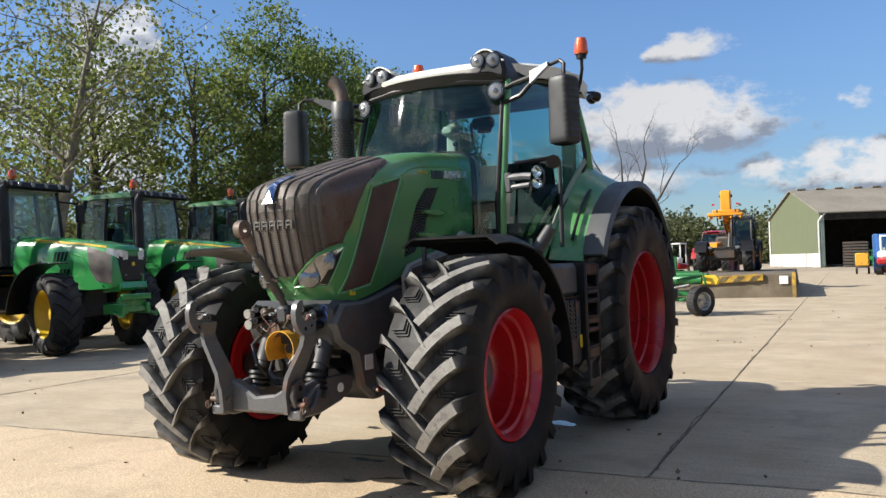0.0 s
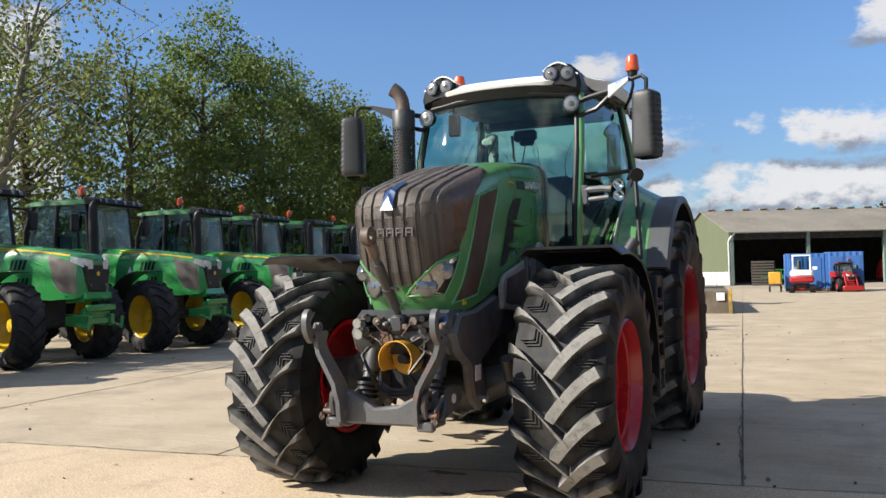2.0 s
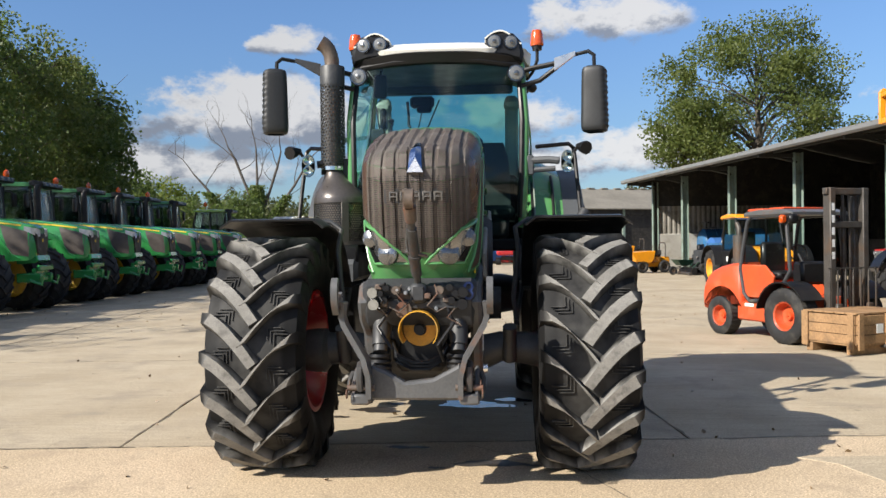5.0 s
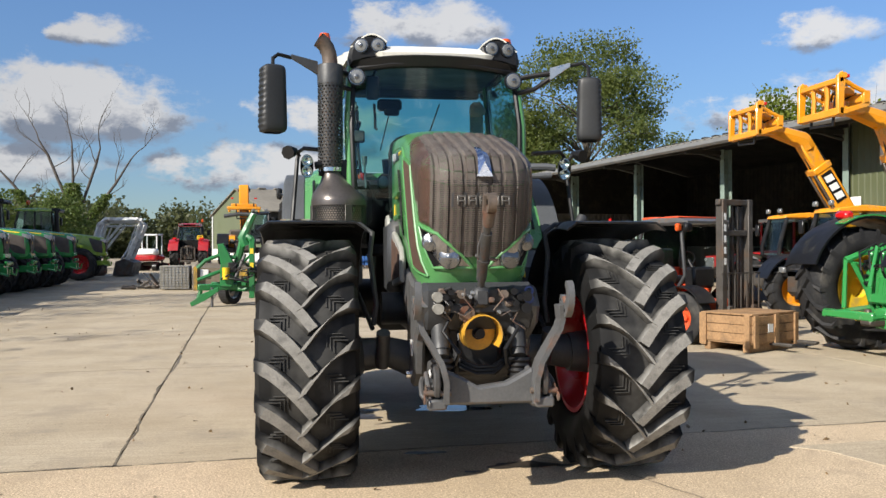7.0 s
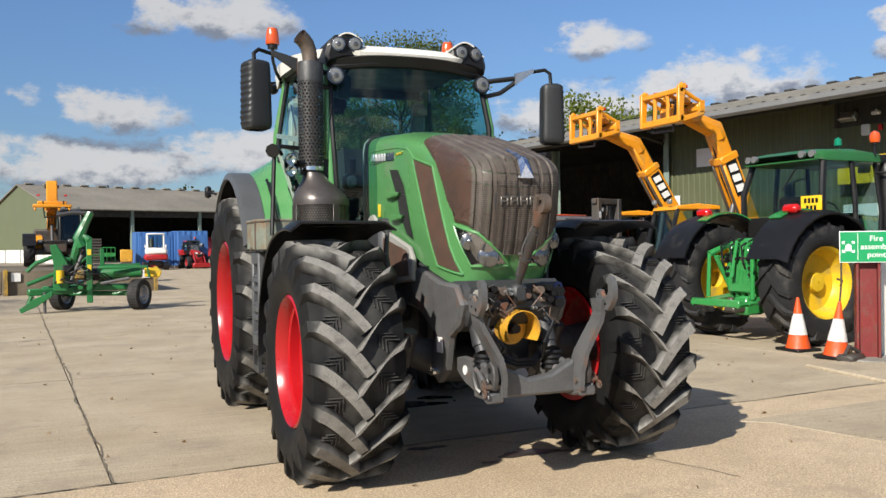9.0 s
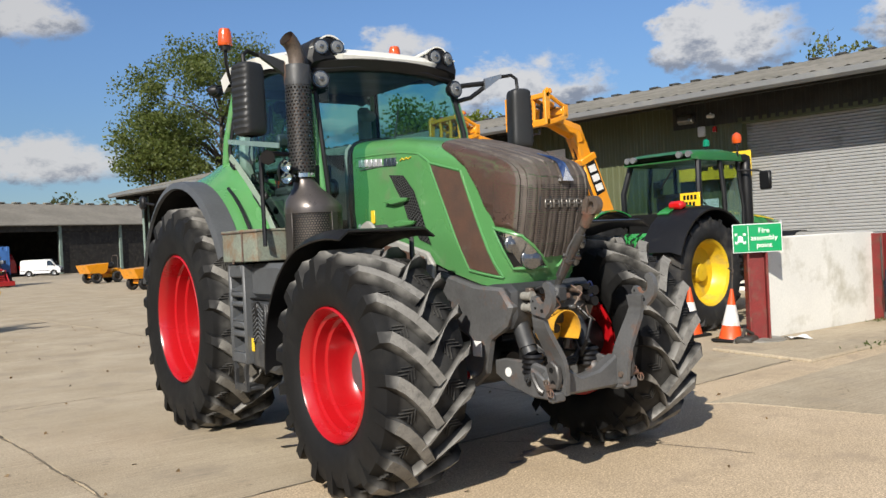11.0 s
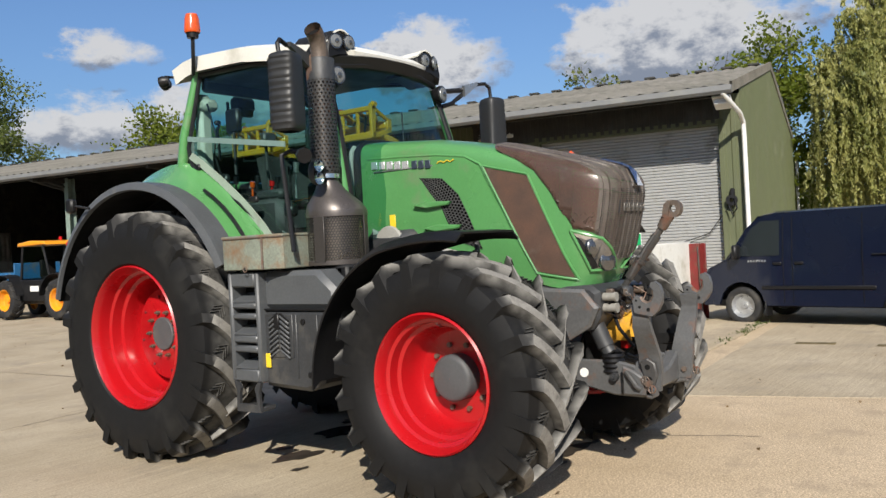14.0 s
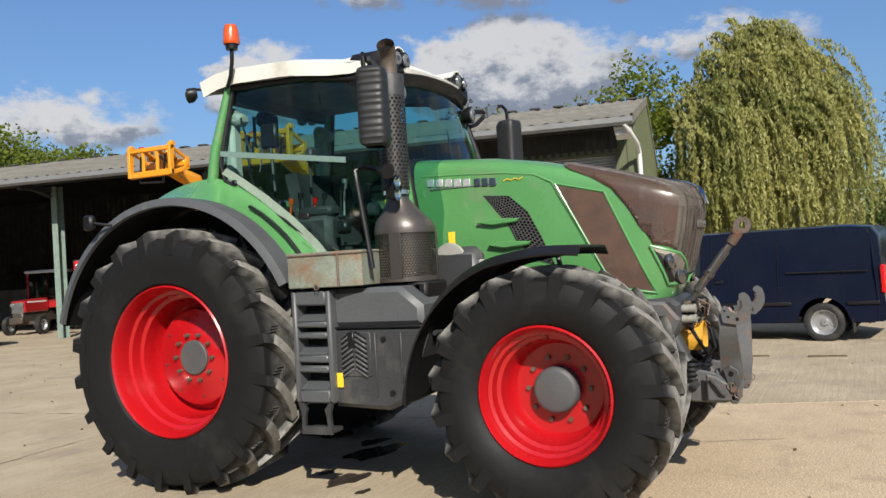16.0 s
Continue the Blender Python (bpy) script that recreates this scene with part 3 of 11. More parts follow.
SILL_GREY = mat("pale_door_edge", (0.27, 0.33, 0.27), 0.5, var=0.1, scale=5, bump=0.04, dirt=(0.2, 0.2, 0.16), dirt_amount=0.2)
PILLAR_TRIM = mat("beige_pillar_trim", (0.40, 0.39, 0.33), 0.6, var=0.08, scale=5, bump=0.1)
CAB_TRIM = mat("grey_cab_trim", (0.035, 0.036, 0.035), 0.6, var=0.1, scale=4)

# ---------------------------------------------------------------- ground and yard
CONCRETE = mat("yard_concrete", (0.45, 0.375, 0.265), 0.88, var=0.30, scale=0.9, col2=(0.345, 0.28, 0.19), fine=70, bump=0.3, depth=0.004, dirt=(0.27, 0.225, 0.165), dirt_amount=0.24, dirt_scale=1.3, world=True, brush=0.14, stones=((120, .80, 1.12, .55), (16, .35, .9, .10), (26, 1.1, 1.55, .085), (5, .72, 1.0, .16)))
AGGREGATE = mat("exposed_aggregate", (0.55, 0.43, 0.29), 0.9, var=0.45, scale=0.8, col2=(0.44, 0.34, 0.22), fine=75, bump=0.4, depth=0.006, dirt=(0.34, 0.265, 0.18), dirt_amount=0.24, dirt_scale=2.2, world=True, stones=((95, .66, 1.22, .60), (38, .95, 2.0, .17), (30, .45, .8, .10)))
EARTH = mat("pale_dirt", (0.34, 0.285, 0.205), 0.95, var=0.2, scale=0.3, col2=(0.27, 0.225, 0.16), fine=40, bump=0.4, depth=0.01, dirt=(0.22, 0.18, 0.13), dirt_amount=0.25, dirt_scale=0.7, world=True, stones=((70, .6, 1.3, .5),))
JOINT = mat("dirt_filled_joint", (0.205, 0.170, 0.120), 0.95, var=0.3, scale=4)
WET = mat("oil_stain", (0.055, 0.045, 0.035), 0.45, var=0.3, scale=6)
WATER = mat("wet_patch", (0.07, 0.07, 0.065), 0.06, var=0.3, scale=3, bump=0.05, fine=20)

JOINT_DIR = 4.6            # the slabs' long joints lean this many degrees from +y
YARD = pose(-2.36, 0.42, 0, 0, 0, JOINT_DIR)
bed = M().grid(lambda u, v: YARD @ V(-29.9 + 59.8 * u, -11.9 + 80 * v, -.014), 2, 2)
g = M()
g.grid(lambda u, v: (-900 + 1800 * u, -900 + 1800 * v, -0.022), 8, 8)
ground = solo("ground", g, EARTH, "pale dusty yard ground running out to the hedges", "ground", kind="structure")
solo("ground_joint_bed", bed, JOINT, "dark dirt in the joints between slabs", "ground", kind="structure")

# ---------------------------------------------------------------- long shed beside the yard
P0 = Vector((13.5, 2.8, 0))
SHED = Matrix.Translation(P0) @ Matrix.Rotation(math.atan2(0.986, -0.167), 4, "Z")   # local x runs along the gutter, -y goes back into the shed
OLIVE = mat("olive_sheet_cladding", (0.095, 0.108, 0.052), 0.5, var=0.10, scale=0.8, bump=0.03, dirt=(0.10, 0.11, 0.06), dirt_amount=0.2, dirt_scale=0.8)
ROOF_SHEET = mat("weathered_fibre_cement", (0.235, 0.215, 0.18), 0.92, var=0.22, scale=0.7, col2=(0.16, 0.15, 0.12), fine=25, bump=0.4, depth=0.01, dirt=(0.10, 0.095, 0.07), dirt_amount=0.3, dirt_scale=1.2)
GUTTER = mat("grey_gutter", (0.175, 0.18, 0.18), 0.5, var=0.08, scale=2, dirt=(0.2, 0.2, 0.18), dirt_amount=0.2)
GALV = mat("galvanised_shutter", (0.46, 0.465, 0.46), 0.48, 0.45, var=0.06, scale=1.2, bump=0.03, dirt=(0.30, 0.30, 0.28), dirt_amount=0.18)
TEAL = mat("pale_green_post_paint", (0.21, 0.28, 0.24), 0.55, var=0.12, scale=3, dirt=(0.12, 0.12, 0.09), dirt_amount=0.2)
# roof steel; also the colour of the lintel's painted eave shadow
STEEL_AND_SHADE = mat("dark_roof_steel", (0.036, 0.036, 0.032), 0.7, var=0.15, scale=2)
# near-black base colour carries the deep shade inside the sheds
SHADE_SHEET = mat("shed_back_sheet", (0.022, 0.020, 0.017), 0.75, var=0.2, scale=1.0, dirt=(0.06, 0.05, 0.04), dirt_amount=0.3)
PALE_PANEL = mat("pale_grey_panel", (0.40, 0.385, 0.345), 0.85, var=0.12, scale=1.0, bump=0.2, dirt=(0.25, 0.23, 0.19), dirt_amount=0.3)
SUNLIT_SHEET = mat("ribbed_lining_sheet", (0.24, 0.225, 0.195), 0.7, var=0.15, scale=1.2, dirt=(0.12, 0.11, 0.09), dirt_amount=0.35)
WHITE_PAINT = mat("white_painted_block", (0.70, 0.69, 0.64), 0.8, var=0.06, scale=1.4, fine=30, bump=0.2, dirt=(0.42, 0.40, 0.33), dirt_amount=0.25, dirt_scale=1.6)
RED_STEEL = mat("dark_red_steel_paint", (0.20, 0.022, 0.020), 0.5, var=0.2, scale=3, dirt=(0.13, 0.06, 0.04), dirt_amount=0.25, dirt_scale=6)
WHITE_PVC = mat("white_plastic_pipe", (0.72, 0.72, 0.70), 0.4, var=0.05, scale=4, bump=0.02)
SKYLIGHT = mat("grimy_rooflight", (0.55, 0.53, 0.45), 0.6, var=0.1, scale=2, bump=0)
CONCRETE_RAW = mat("rough_concrete", (0.30, 0.285, 0.25), 0.9, var=0.2, scale=1.4, fine=40, bump=0.4, dirt=(0.18, 0.165, 0.13), dirt_amount=0.3)

SL, EAVE, OFF, SLOPE, DEPTH = 37.2, 4.62, 1.5, 0.212, 18.0


def corrugated(m, x0, x1, z0, z1, y, pitch=0.2, amp=0.018):
    """Box-profile sheet standing in the plane y, from x0 to x1."""
    n = max(2, int((x1 - x0) / pitch))
    w = (x1 - x0) / n
    for i in range(n):
        a = x0 + i * w
        xs = (a, a + w * 0.46, a + w * 0.56, a + w * 0.90, a + w)
        ys = (y, y, y + amp, y + amp, y)
        k = len(m.v)
        for xx, yy in zip(xs, ys):
            m.v += [(xx, yy, z0), (xx, yy, z1)]
        for j in range(4):
            m.f.append((k + 2 * j, k + 2 * j + 2, k + 2 * j + 3, k + 2 * j + 1))


def shed():
    ob = thing("wall_shed", SHED, "long olive sheeted shed with an open front", "shed", kind="structure")
    # roof: two slopes of corrugated sheet with ridge tiles
    r = M()
    half = DEPTH / 2
    def roof_z(d):
        return EAVE + 0.10 + SLOPE * (d if d < half else DEPTH - d)
    n = int((SL + 0.6) / 0.36)
    for side in (0, 1):
        k = len(r.v)
        for i in range(2 * n + 1):
            x = -0.05 + (SL + 0.35) * i / (2 * n)
            up = 0.05 if i % 2 else 0.0
            for d in ((0.0, half) if side == 0 else (half, DEPTH)):
                r.v.append((x, -d, roof_z(d) + up))
        for i in range(2 * n):
            r.f.append((k + 2 * i, k + 2 * i + 2, k + 2 * i + 3, k + 2 * i + 1))
    part("roof", r, ROOF_SHEET, ob, "weathered grey corrugated roof")
    u = M()                                   # the roof's underside, with shade put into its colour, rafters and purlins
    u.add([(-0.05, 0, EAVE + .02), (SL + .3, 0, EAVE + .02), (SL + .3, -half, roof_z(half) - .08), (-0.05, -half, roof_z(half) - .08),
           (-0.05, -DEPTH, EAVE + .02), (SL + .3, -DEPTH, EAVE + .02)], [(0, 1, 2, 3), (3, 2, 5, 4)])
    part("roof_underside", u, SHADE_SHEET, ob)
    posts = (12.1, 17.3, 22.6, 27.9, 33.0, 37.0)
    for x in (0.3, 6.2) + posts:
        st = M().add([(x - .07, -.25, EAVE - .15), (x + .07, -.25, EAVE - .15), (x + .07, -half, roof_z(half) - .3), (x - .07, -half, roof_z(half) - .3),
                (x - .07, -.25, EAVE + .0), (x + .07, -.25, EAVE + .0), (x + .07, -half, roof_z(half) - .1), (x - .07, -half, roof_z(half) - .1)],
               [(0, 1, 2, 3), (4, 5, 6, 7), (0, 3, 7, 4), (1, 2, 6, 5), (0, 1, 5, 4)])
        part("rafter", st, STEEL_AND_SHADE, ob)
    for d in (0.6, 1.9, 3.3, 4.7, 6.1, 7.5):
        part("purlin", M().box((SL / 2, -d, roof_z(d) - .2), (SL, .06, .16), .01), STEEL_AND_SHADE, ob)
    gt = M()
    gt.prism([(-.02, EAVE + .10), (.14, EAVE + .10), (.14, EAVE - .02), (.08, EAVE - .08), (-.02, EAVE - .08)], -0.10, SL + .35, "yz", .01)
    part("gutter", gt, GUTTER, ob, "grey metal gutter")
    fl, cap0 = M().box((0, 0, 0), (.34, .30, .07), .02), None
    for i in range(46):                       # ridge caps that stand up along the skyline
        x = 0.4 + i * (SL - .6) / 45
        at = Matrix.Translation((x, -half, roof_z(half) + .06))
        if cap0 is None:
            cap0 = part("ridge_cap", fl, STEEL_AND_SHADE, ob)
            cap0.matrix_basis = at
        else:
            share("ridge_cap", cap0, ob, at)
    for x in posts:
        p = M()
        p.box((x, -OFF, 2.3), (.02, .30, 4.6), .003).box((x - .09, -OFF + .14, 2.3), (.20, .025, 4.6), .004).box((x - .09, -OFF - .14, 2.3), (.20, .025, 4.6), .004)
        part("post", p, TEAL, ob, "pale green steel post")
        br = M()
        br.tube([(x, -OFF, EAVE - .35), (x, -.15, EAVE - .05)], .05, 6)
        br.box((x, -.75, EAVE - .12), (.10, 1.4, .14), .01)
        part("bracket", br, STEEL_AND_SHADE, ob)
    # clad part with the roller door
    w = M()
    corrugated(w, 5.0, 12.0, 1.0, 4.75, -OFF)
    corrugated(w, -0.05, 0.42, 0.0, 4.75, -OFF)
    # same olive wall over the door, the eave's shadow put into its colour
    lt = M()
    corrugated(lt, 0.42, 6.8, 4.1, 4.74, -OFF + .022)
    part("lintel_cladding", lt, STEEL_AND_SHADE, ob, "olive sheeting over the roller door, dark with painted eave shadow", 30)
    part("cladding", w, OLIVE, ob, "olive green sheet cladding", 30)
    pl = M().box((8.5, -OFF - .02, .5), (7.0, .12, 1.0), .01)
    part("plinth", pl, WHITE_PAINT, ob, "white painted base wall")
    dr = M()
    h = 0.075
    for i in range(54):
        z = 0.02 + i * h
        dr.add([(.42, -OFF - .225, z), (5.0, -OFF - .225, z), (5.0, -OFF - .190, z + h * .16), (.42, -OFF - .190, z + h * .16),
                (5.0, -OFF - .186, z + h * .62), (.42, -OFF - .186, z + h * .62), (5.0, -OFF - .225, z + h), (.42, -OFF - .225, z + h)],
               [(0, 1, 2, 3), (3, 2, 4, 5), (5, 4, 6, 7)])
    part("roller_door", weld(dr), GALV, ob, "galvanised roller shutter door", 20)
    jm = M().box((5.02, -OFF - .10, 2.1), (.16, .26, 4.2), .01).box((.40, -OFF - .10, 2.1), (.12, .26, 4.2), .01).box((2.7, -OFF - .10, 4.12), (4.8, .26, .14), .01)
    part("door_frame", jm, OLIVE, ob)
    # gable wall towards the road
    gb = M()
    n = 90
    for i in range(n):
        d0, d1 = OFF + (DEPTH - 2 * OFF) * i / n, OFF + (DEPTH - 2 * OFF) * (i + 1) / n
        dm = d0 + (d1 - d0) * .5
        k = len(gb.v)
        for d, xx in ((d0, -.05), (dm, -.05), (dm + .03, -.075), (d1 - .03, -.075), (d1, -.05)):
            gb.v += [(xx, -d, 0), (xx, -d, roof_z(d) - .06)]
        for j in range(4):
            gb.f.append((k + 2 * j, k + 2 * j + 2, k + 2 * j + 3, k + 2 * j + 1))
    part("gable_cladding", gb, OLIVE, ob, "olive sheeted gable", 30)
    vg = M()
    for d0, d1 in ((0.0, half), (half, DEPTH)):
        a, b = Vector((-.10, -d0, roof_z(d0))), Vector((-.10, -d1, roof_z(d1)))
        vg.add([a + V(0, 0, .08), b + V(0, 0, .08), b - V(0, 0, .16), a - V(0, 0, .16), a + V(.05, 0, .08), b + V(.05, 0, .08), b + V(.05, 0, -.16), a + V(.05, 0, -.16)],
               [(0, 1, 2, 3), (4, 5, 6, 7), (0, 1, 5, 4), (3, 2, 6, 7)])
    part("verge_board", vg, ROOF_SHEET, ob)
    pp = M()
    pp.tube([(.1, .05, EAVE - .06), (.0, -.1, EAVE - .22), (-.12, -.9, EAVE - .42), (-.14, -1.25, EAVE - .6), (-.14, -1.30, EAVE - .9), (-.14, -1.30, .1)], .055, 10)
    part("downpipe", pp, WHITE_PVC, ob, "white plastic downpipe")
    pp = M().tube([(-.13, -DEPTH + .2, EAVE - .1), (-.16, -DEPTH + 1.2, EAVE - .5), (-.16, -DEPTH + 1.3, .1)], .055, 10)
    part("downpipe", pp, WHITE_PVC, ob)
    # back and far end, seen through the open front, coloured near black for shade
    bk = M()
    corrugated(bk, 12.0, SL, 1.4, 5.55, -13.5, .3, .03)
    part("back_sheet", bk, SHADE_SHEET, ob, angle=30)
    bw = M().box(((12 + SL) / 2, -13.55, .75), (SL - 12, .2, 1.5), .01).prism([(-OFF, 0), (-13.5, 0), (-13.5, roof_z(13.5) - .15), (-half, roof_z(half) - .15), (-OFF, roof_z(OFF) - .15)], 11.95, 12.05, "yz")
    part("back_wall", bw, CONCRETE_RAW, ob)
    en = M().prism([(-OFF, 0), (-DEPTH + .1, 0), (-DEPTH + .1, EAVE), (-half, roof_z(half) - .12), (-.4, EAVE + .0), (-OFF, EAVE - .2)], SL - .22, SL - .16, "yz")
    part("rear_wall", M().box((SL / 2 + 6, -DEPTH + .2, EAVE / 2), (SL - 12, .12, EAVE), .01), SHADE_SHEET, ob)
    part("end_sheet", en, SHADE_SHEET, ob)
    part("end_panel", M().box((SL - .30, -OFF - 4.2, .95), (.12, 8.0, 1.9), .02), PALE_PANEL, ob, "grey concrete panel inside the end wall")
    ln = M()
    for i in range(30):                        # ribbed end sheet above the panel; its pale colour paints the sunlit band
        d = OFF + .15 + i * .27
        ln.add([(SL - (.29 if k in (1, 2) else .25), -d - w, z) for k, w in enumerate((0, .06, .15, .21, .27)) for z in (1.9, 3.35)], [(2 * k, 2 * k + 2, 2 * k + 3, 2 * k + 1) for k in range(4)])
    part("end_lining", ln, SUNLIT_SHEET, ob, "ribbed end sheet, its sunlit band in a paler colour", 30)
    sk = M()
    for x in (14.6, 15.9, 19.4, 20.8, 24.8, 26.0, 30.2, 31.4):
        d = 2.3
        sk.add([(x, -d, roof_z(d) - .10), (x + .7, -d, roof_z(d) - .10), (x + .7, -d - 1.6, roof_z(d + 1.6) - .10), (x, -d - 1.6, roof_z(d + 1.6) - .10)], [(0, 1, 2, 3)])
    part("rooflight", sk, SKYLIGHT, ob, "grimy translucent rooflights")
    fx = M().box((6.36, -OFF + .16, 4.32), (.42, .16, .20), .02, Matrix.Rotation(.5, 3, "X"))
    part("security_light", fx, ALU, ob, "floodlight under the eave")
    fx = M().box((6.0, -OFF + .05, 3.98), (.20, .08, .26), .03)
    part("alarm_box", fx, WHITE_PVC, ob, "white alarm box")
    fx = M().box((5.65, -OFF + .05, 4.0), (.09, .06, .14), .01)
    part("strobe", fx, RED_LENS, ob)
    fx = M().box((5.72, -OFF + .10, 4.33), (.20, .09, .09), .02).cyl((5.72, -OFF, 4.33), (5.72, -OFF + .1, 4.40), .02)
    part("camera_box", fx, WHITE_PVC, ob)
    fx = M().box((.16, -.30, 4.36), (.34, .30, .13), .02, Matrix.Rotation(.35, 3, "X")).box((.16, -.28, 4.46), (.40, .36, .05), .01, Matrix.Rotation(.35, 3, "X"))
    fl = part("floodlight", fx, WHITE_PVC, ob, "large pale floodlight at the corner")
    part("floodlight_bracket", M().tube([(.16, -.05, 4.62), (.16, -.16, 4.55), (.16, -.28, 4.48)], .02, 6).box((.16, -.03, 4.62), (.16, .03, .14), .005), STEEL_GREY, fl)
    fx = M().lathe([(-.05, .13), (-.05, .05), (.05, .05), (.05, .13)], (.22, -OFF + .12, 2.25), 20, "y").box((.20, -OFF + .06, 2.42), (.10, .10, .22), .02).tube([(.14, -OFF + .2, 2.30), (.10, -OFF + .22, 2.05), (.20, -OFF + .2, 1.90), (.28, -OFF + .2, 2.12)], .02, 6)
    part("hose_reel", fx, BLACK, ob)
    fx = M().tube([(.3, -OFF + .05, 2.1), (.8, -OFF - .1, 1.5), (1.8, -OFF - .1, 1.2)], .012, 6)
    part("hose", fx, BLACK, ob)
    fx = M().box((11.75, -OFF + .06, 2.55), (.34, .03, .46), .004)
    part("notice", fx, WHITE_LABEL, ob)
    fx = M().box((10.6, -OFF + .06, 3.78), (.70, .03, .50), .004)
    part("notice", fx, WHITE_LABEL, ob)
    fx = M().box((5.95, -OFF + .3, 2.14), (.9, .03, .28), .004)
    part("notice", fx, WHITE_LABEL, ob)
    fx = M().box((5.95, -OFF + .08, 2.16), (.22, .035, .05), 0)
    part("dealer_sign", M().box((5.55, -OFF + .36, 3.05), (1.9, .04, .62), .01), YELLOW_LABEL, ob, "yellow dealer sign board")
    bars = M()
    for i in range(3):
        bars.box((5.0 + i * .42, -OFF + .385, 3.05), (.30, .012, .16), .004)
    part("lettering_bars", bars, BLACK_MATT, ob)


shed()

# inside floor of the shed is the yard itself; low wall and posts in front of its roller door
lw = M().box((8.05, 2.42, .70), (2.85, .18, 1.40), .015)
solo("wall_low", lw, WHITE_PAINT, "low white painted wall beside the workshop", "wall", kind="structure")
pad = M().prism([(5.3, 2.25), (9.9, 2.25), (8.9, .95), (5.1, .75)], -.02, .035, "xy", .02)
solo("pavement_pad", pad, CONCRETE, "raised concrete strip along the low wall", "pavement", kind="structure")

# ---------------------------------------------------------------- far barn
BARN = Matrix.Translation((-6.3, 88, 0)) @ Matrix.Rotation(math.radians(24), 4, "Z")
BARN_OLIVE = mat("barn_cladding", (0.118, 0.135, 0.075), 0.6, var=0.06, scale=0.15, bump=0)
BARN_ROOF = mat("barn_roof_sheet", (0.215, 0.195, 0.158), 0.9, var=0.15, scale=0.25, bump=0.1, fine=3)


def barn():
    ob = thing("wall_barn", BARN, "large olive barn with an open front", "barn", kind="structure")
    L_, D, E, R = 60.0, 18.0, 5.45, 8.35
    r = M()
    for d0, z0, d1, z1 in ((-.6, E - .05, D / 2, R), (D / 2, R, D + .5, E - .05)):
        r.add([(-.3, d0, z0), (L_, d0, z0), (L_, d1, z1), (-.3, d1, z1), (-.3, d0, z0 + .12), (L_, d0, z0 + .12), (L_, d1, z1 + .12), (-.3, d1, z1 + .12)],
              [(0, 1, 2, 3), (4, 5, 6, 7), (0, 1, 5, 4), (0, 3, 7, 4), (1, 2, 6, 5)])
    part("roof", r, BARN_ROOF, ob, "weathered corrugated roof")
    c = M()
    for i in range(30):
        c.box((1 + i * 2.0, D / 2, R + .2), (.9, .6, .16), .03)
    part("ridge_cap", c, BARN_ROOF, ob)
    gb = M().prism([(0, 1.4), (D, 1.4), (D, E), (D / 2, R - .1), (0, E)], -.05, .05, "yz")
    part("gable", gb, BARN_OLIVE, ob, "olive sheeted gable")
    lo = M()
    for y0, y1 in ((0, 4.2), (4.5, 8.5), (8.8, 13.0), (13.3, 18)):
        lo.box((0, (y0 + y1) / 2, .7), (.2, y1 - y0, 1.4), .02)
    part("base_wall", lo, WHITE_PAINT, ob, "white painted base wall")
    # barn's inner walls take the same colour, dark with painted shade
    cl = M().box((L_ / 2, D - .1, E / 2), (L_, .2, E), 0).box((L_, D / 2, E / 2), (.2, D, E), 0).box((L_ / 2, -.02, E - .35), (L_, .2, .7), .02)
    part("inner_cladding", cl, SHADE_SHEET, ob)
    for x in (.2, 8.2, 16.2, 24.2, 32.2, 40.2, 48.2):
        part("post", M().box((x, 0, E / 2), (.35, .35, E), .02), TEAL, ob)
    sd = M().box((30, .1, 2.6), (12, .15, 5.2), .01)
    part("side_cladding", sd, SHADE_SHEET, ob)
    part("downpipe", M().tube([(.4, -.5, E), (-.1, -.3, E - .6), (-.15, -.1, E - .9), (-.15, -.1, .1)], .09, 8), WHITE_PVC, ob, "white downpipe")
    part("downpipe", M().tube([(-.15, D - .3, E), (-.15, D - .3, .1)], .09, 8), WHITE_PVC, ob)


barn()

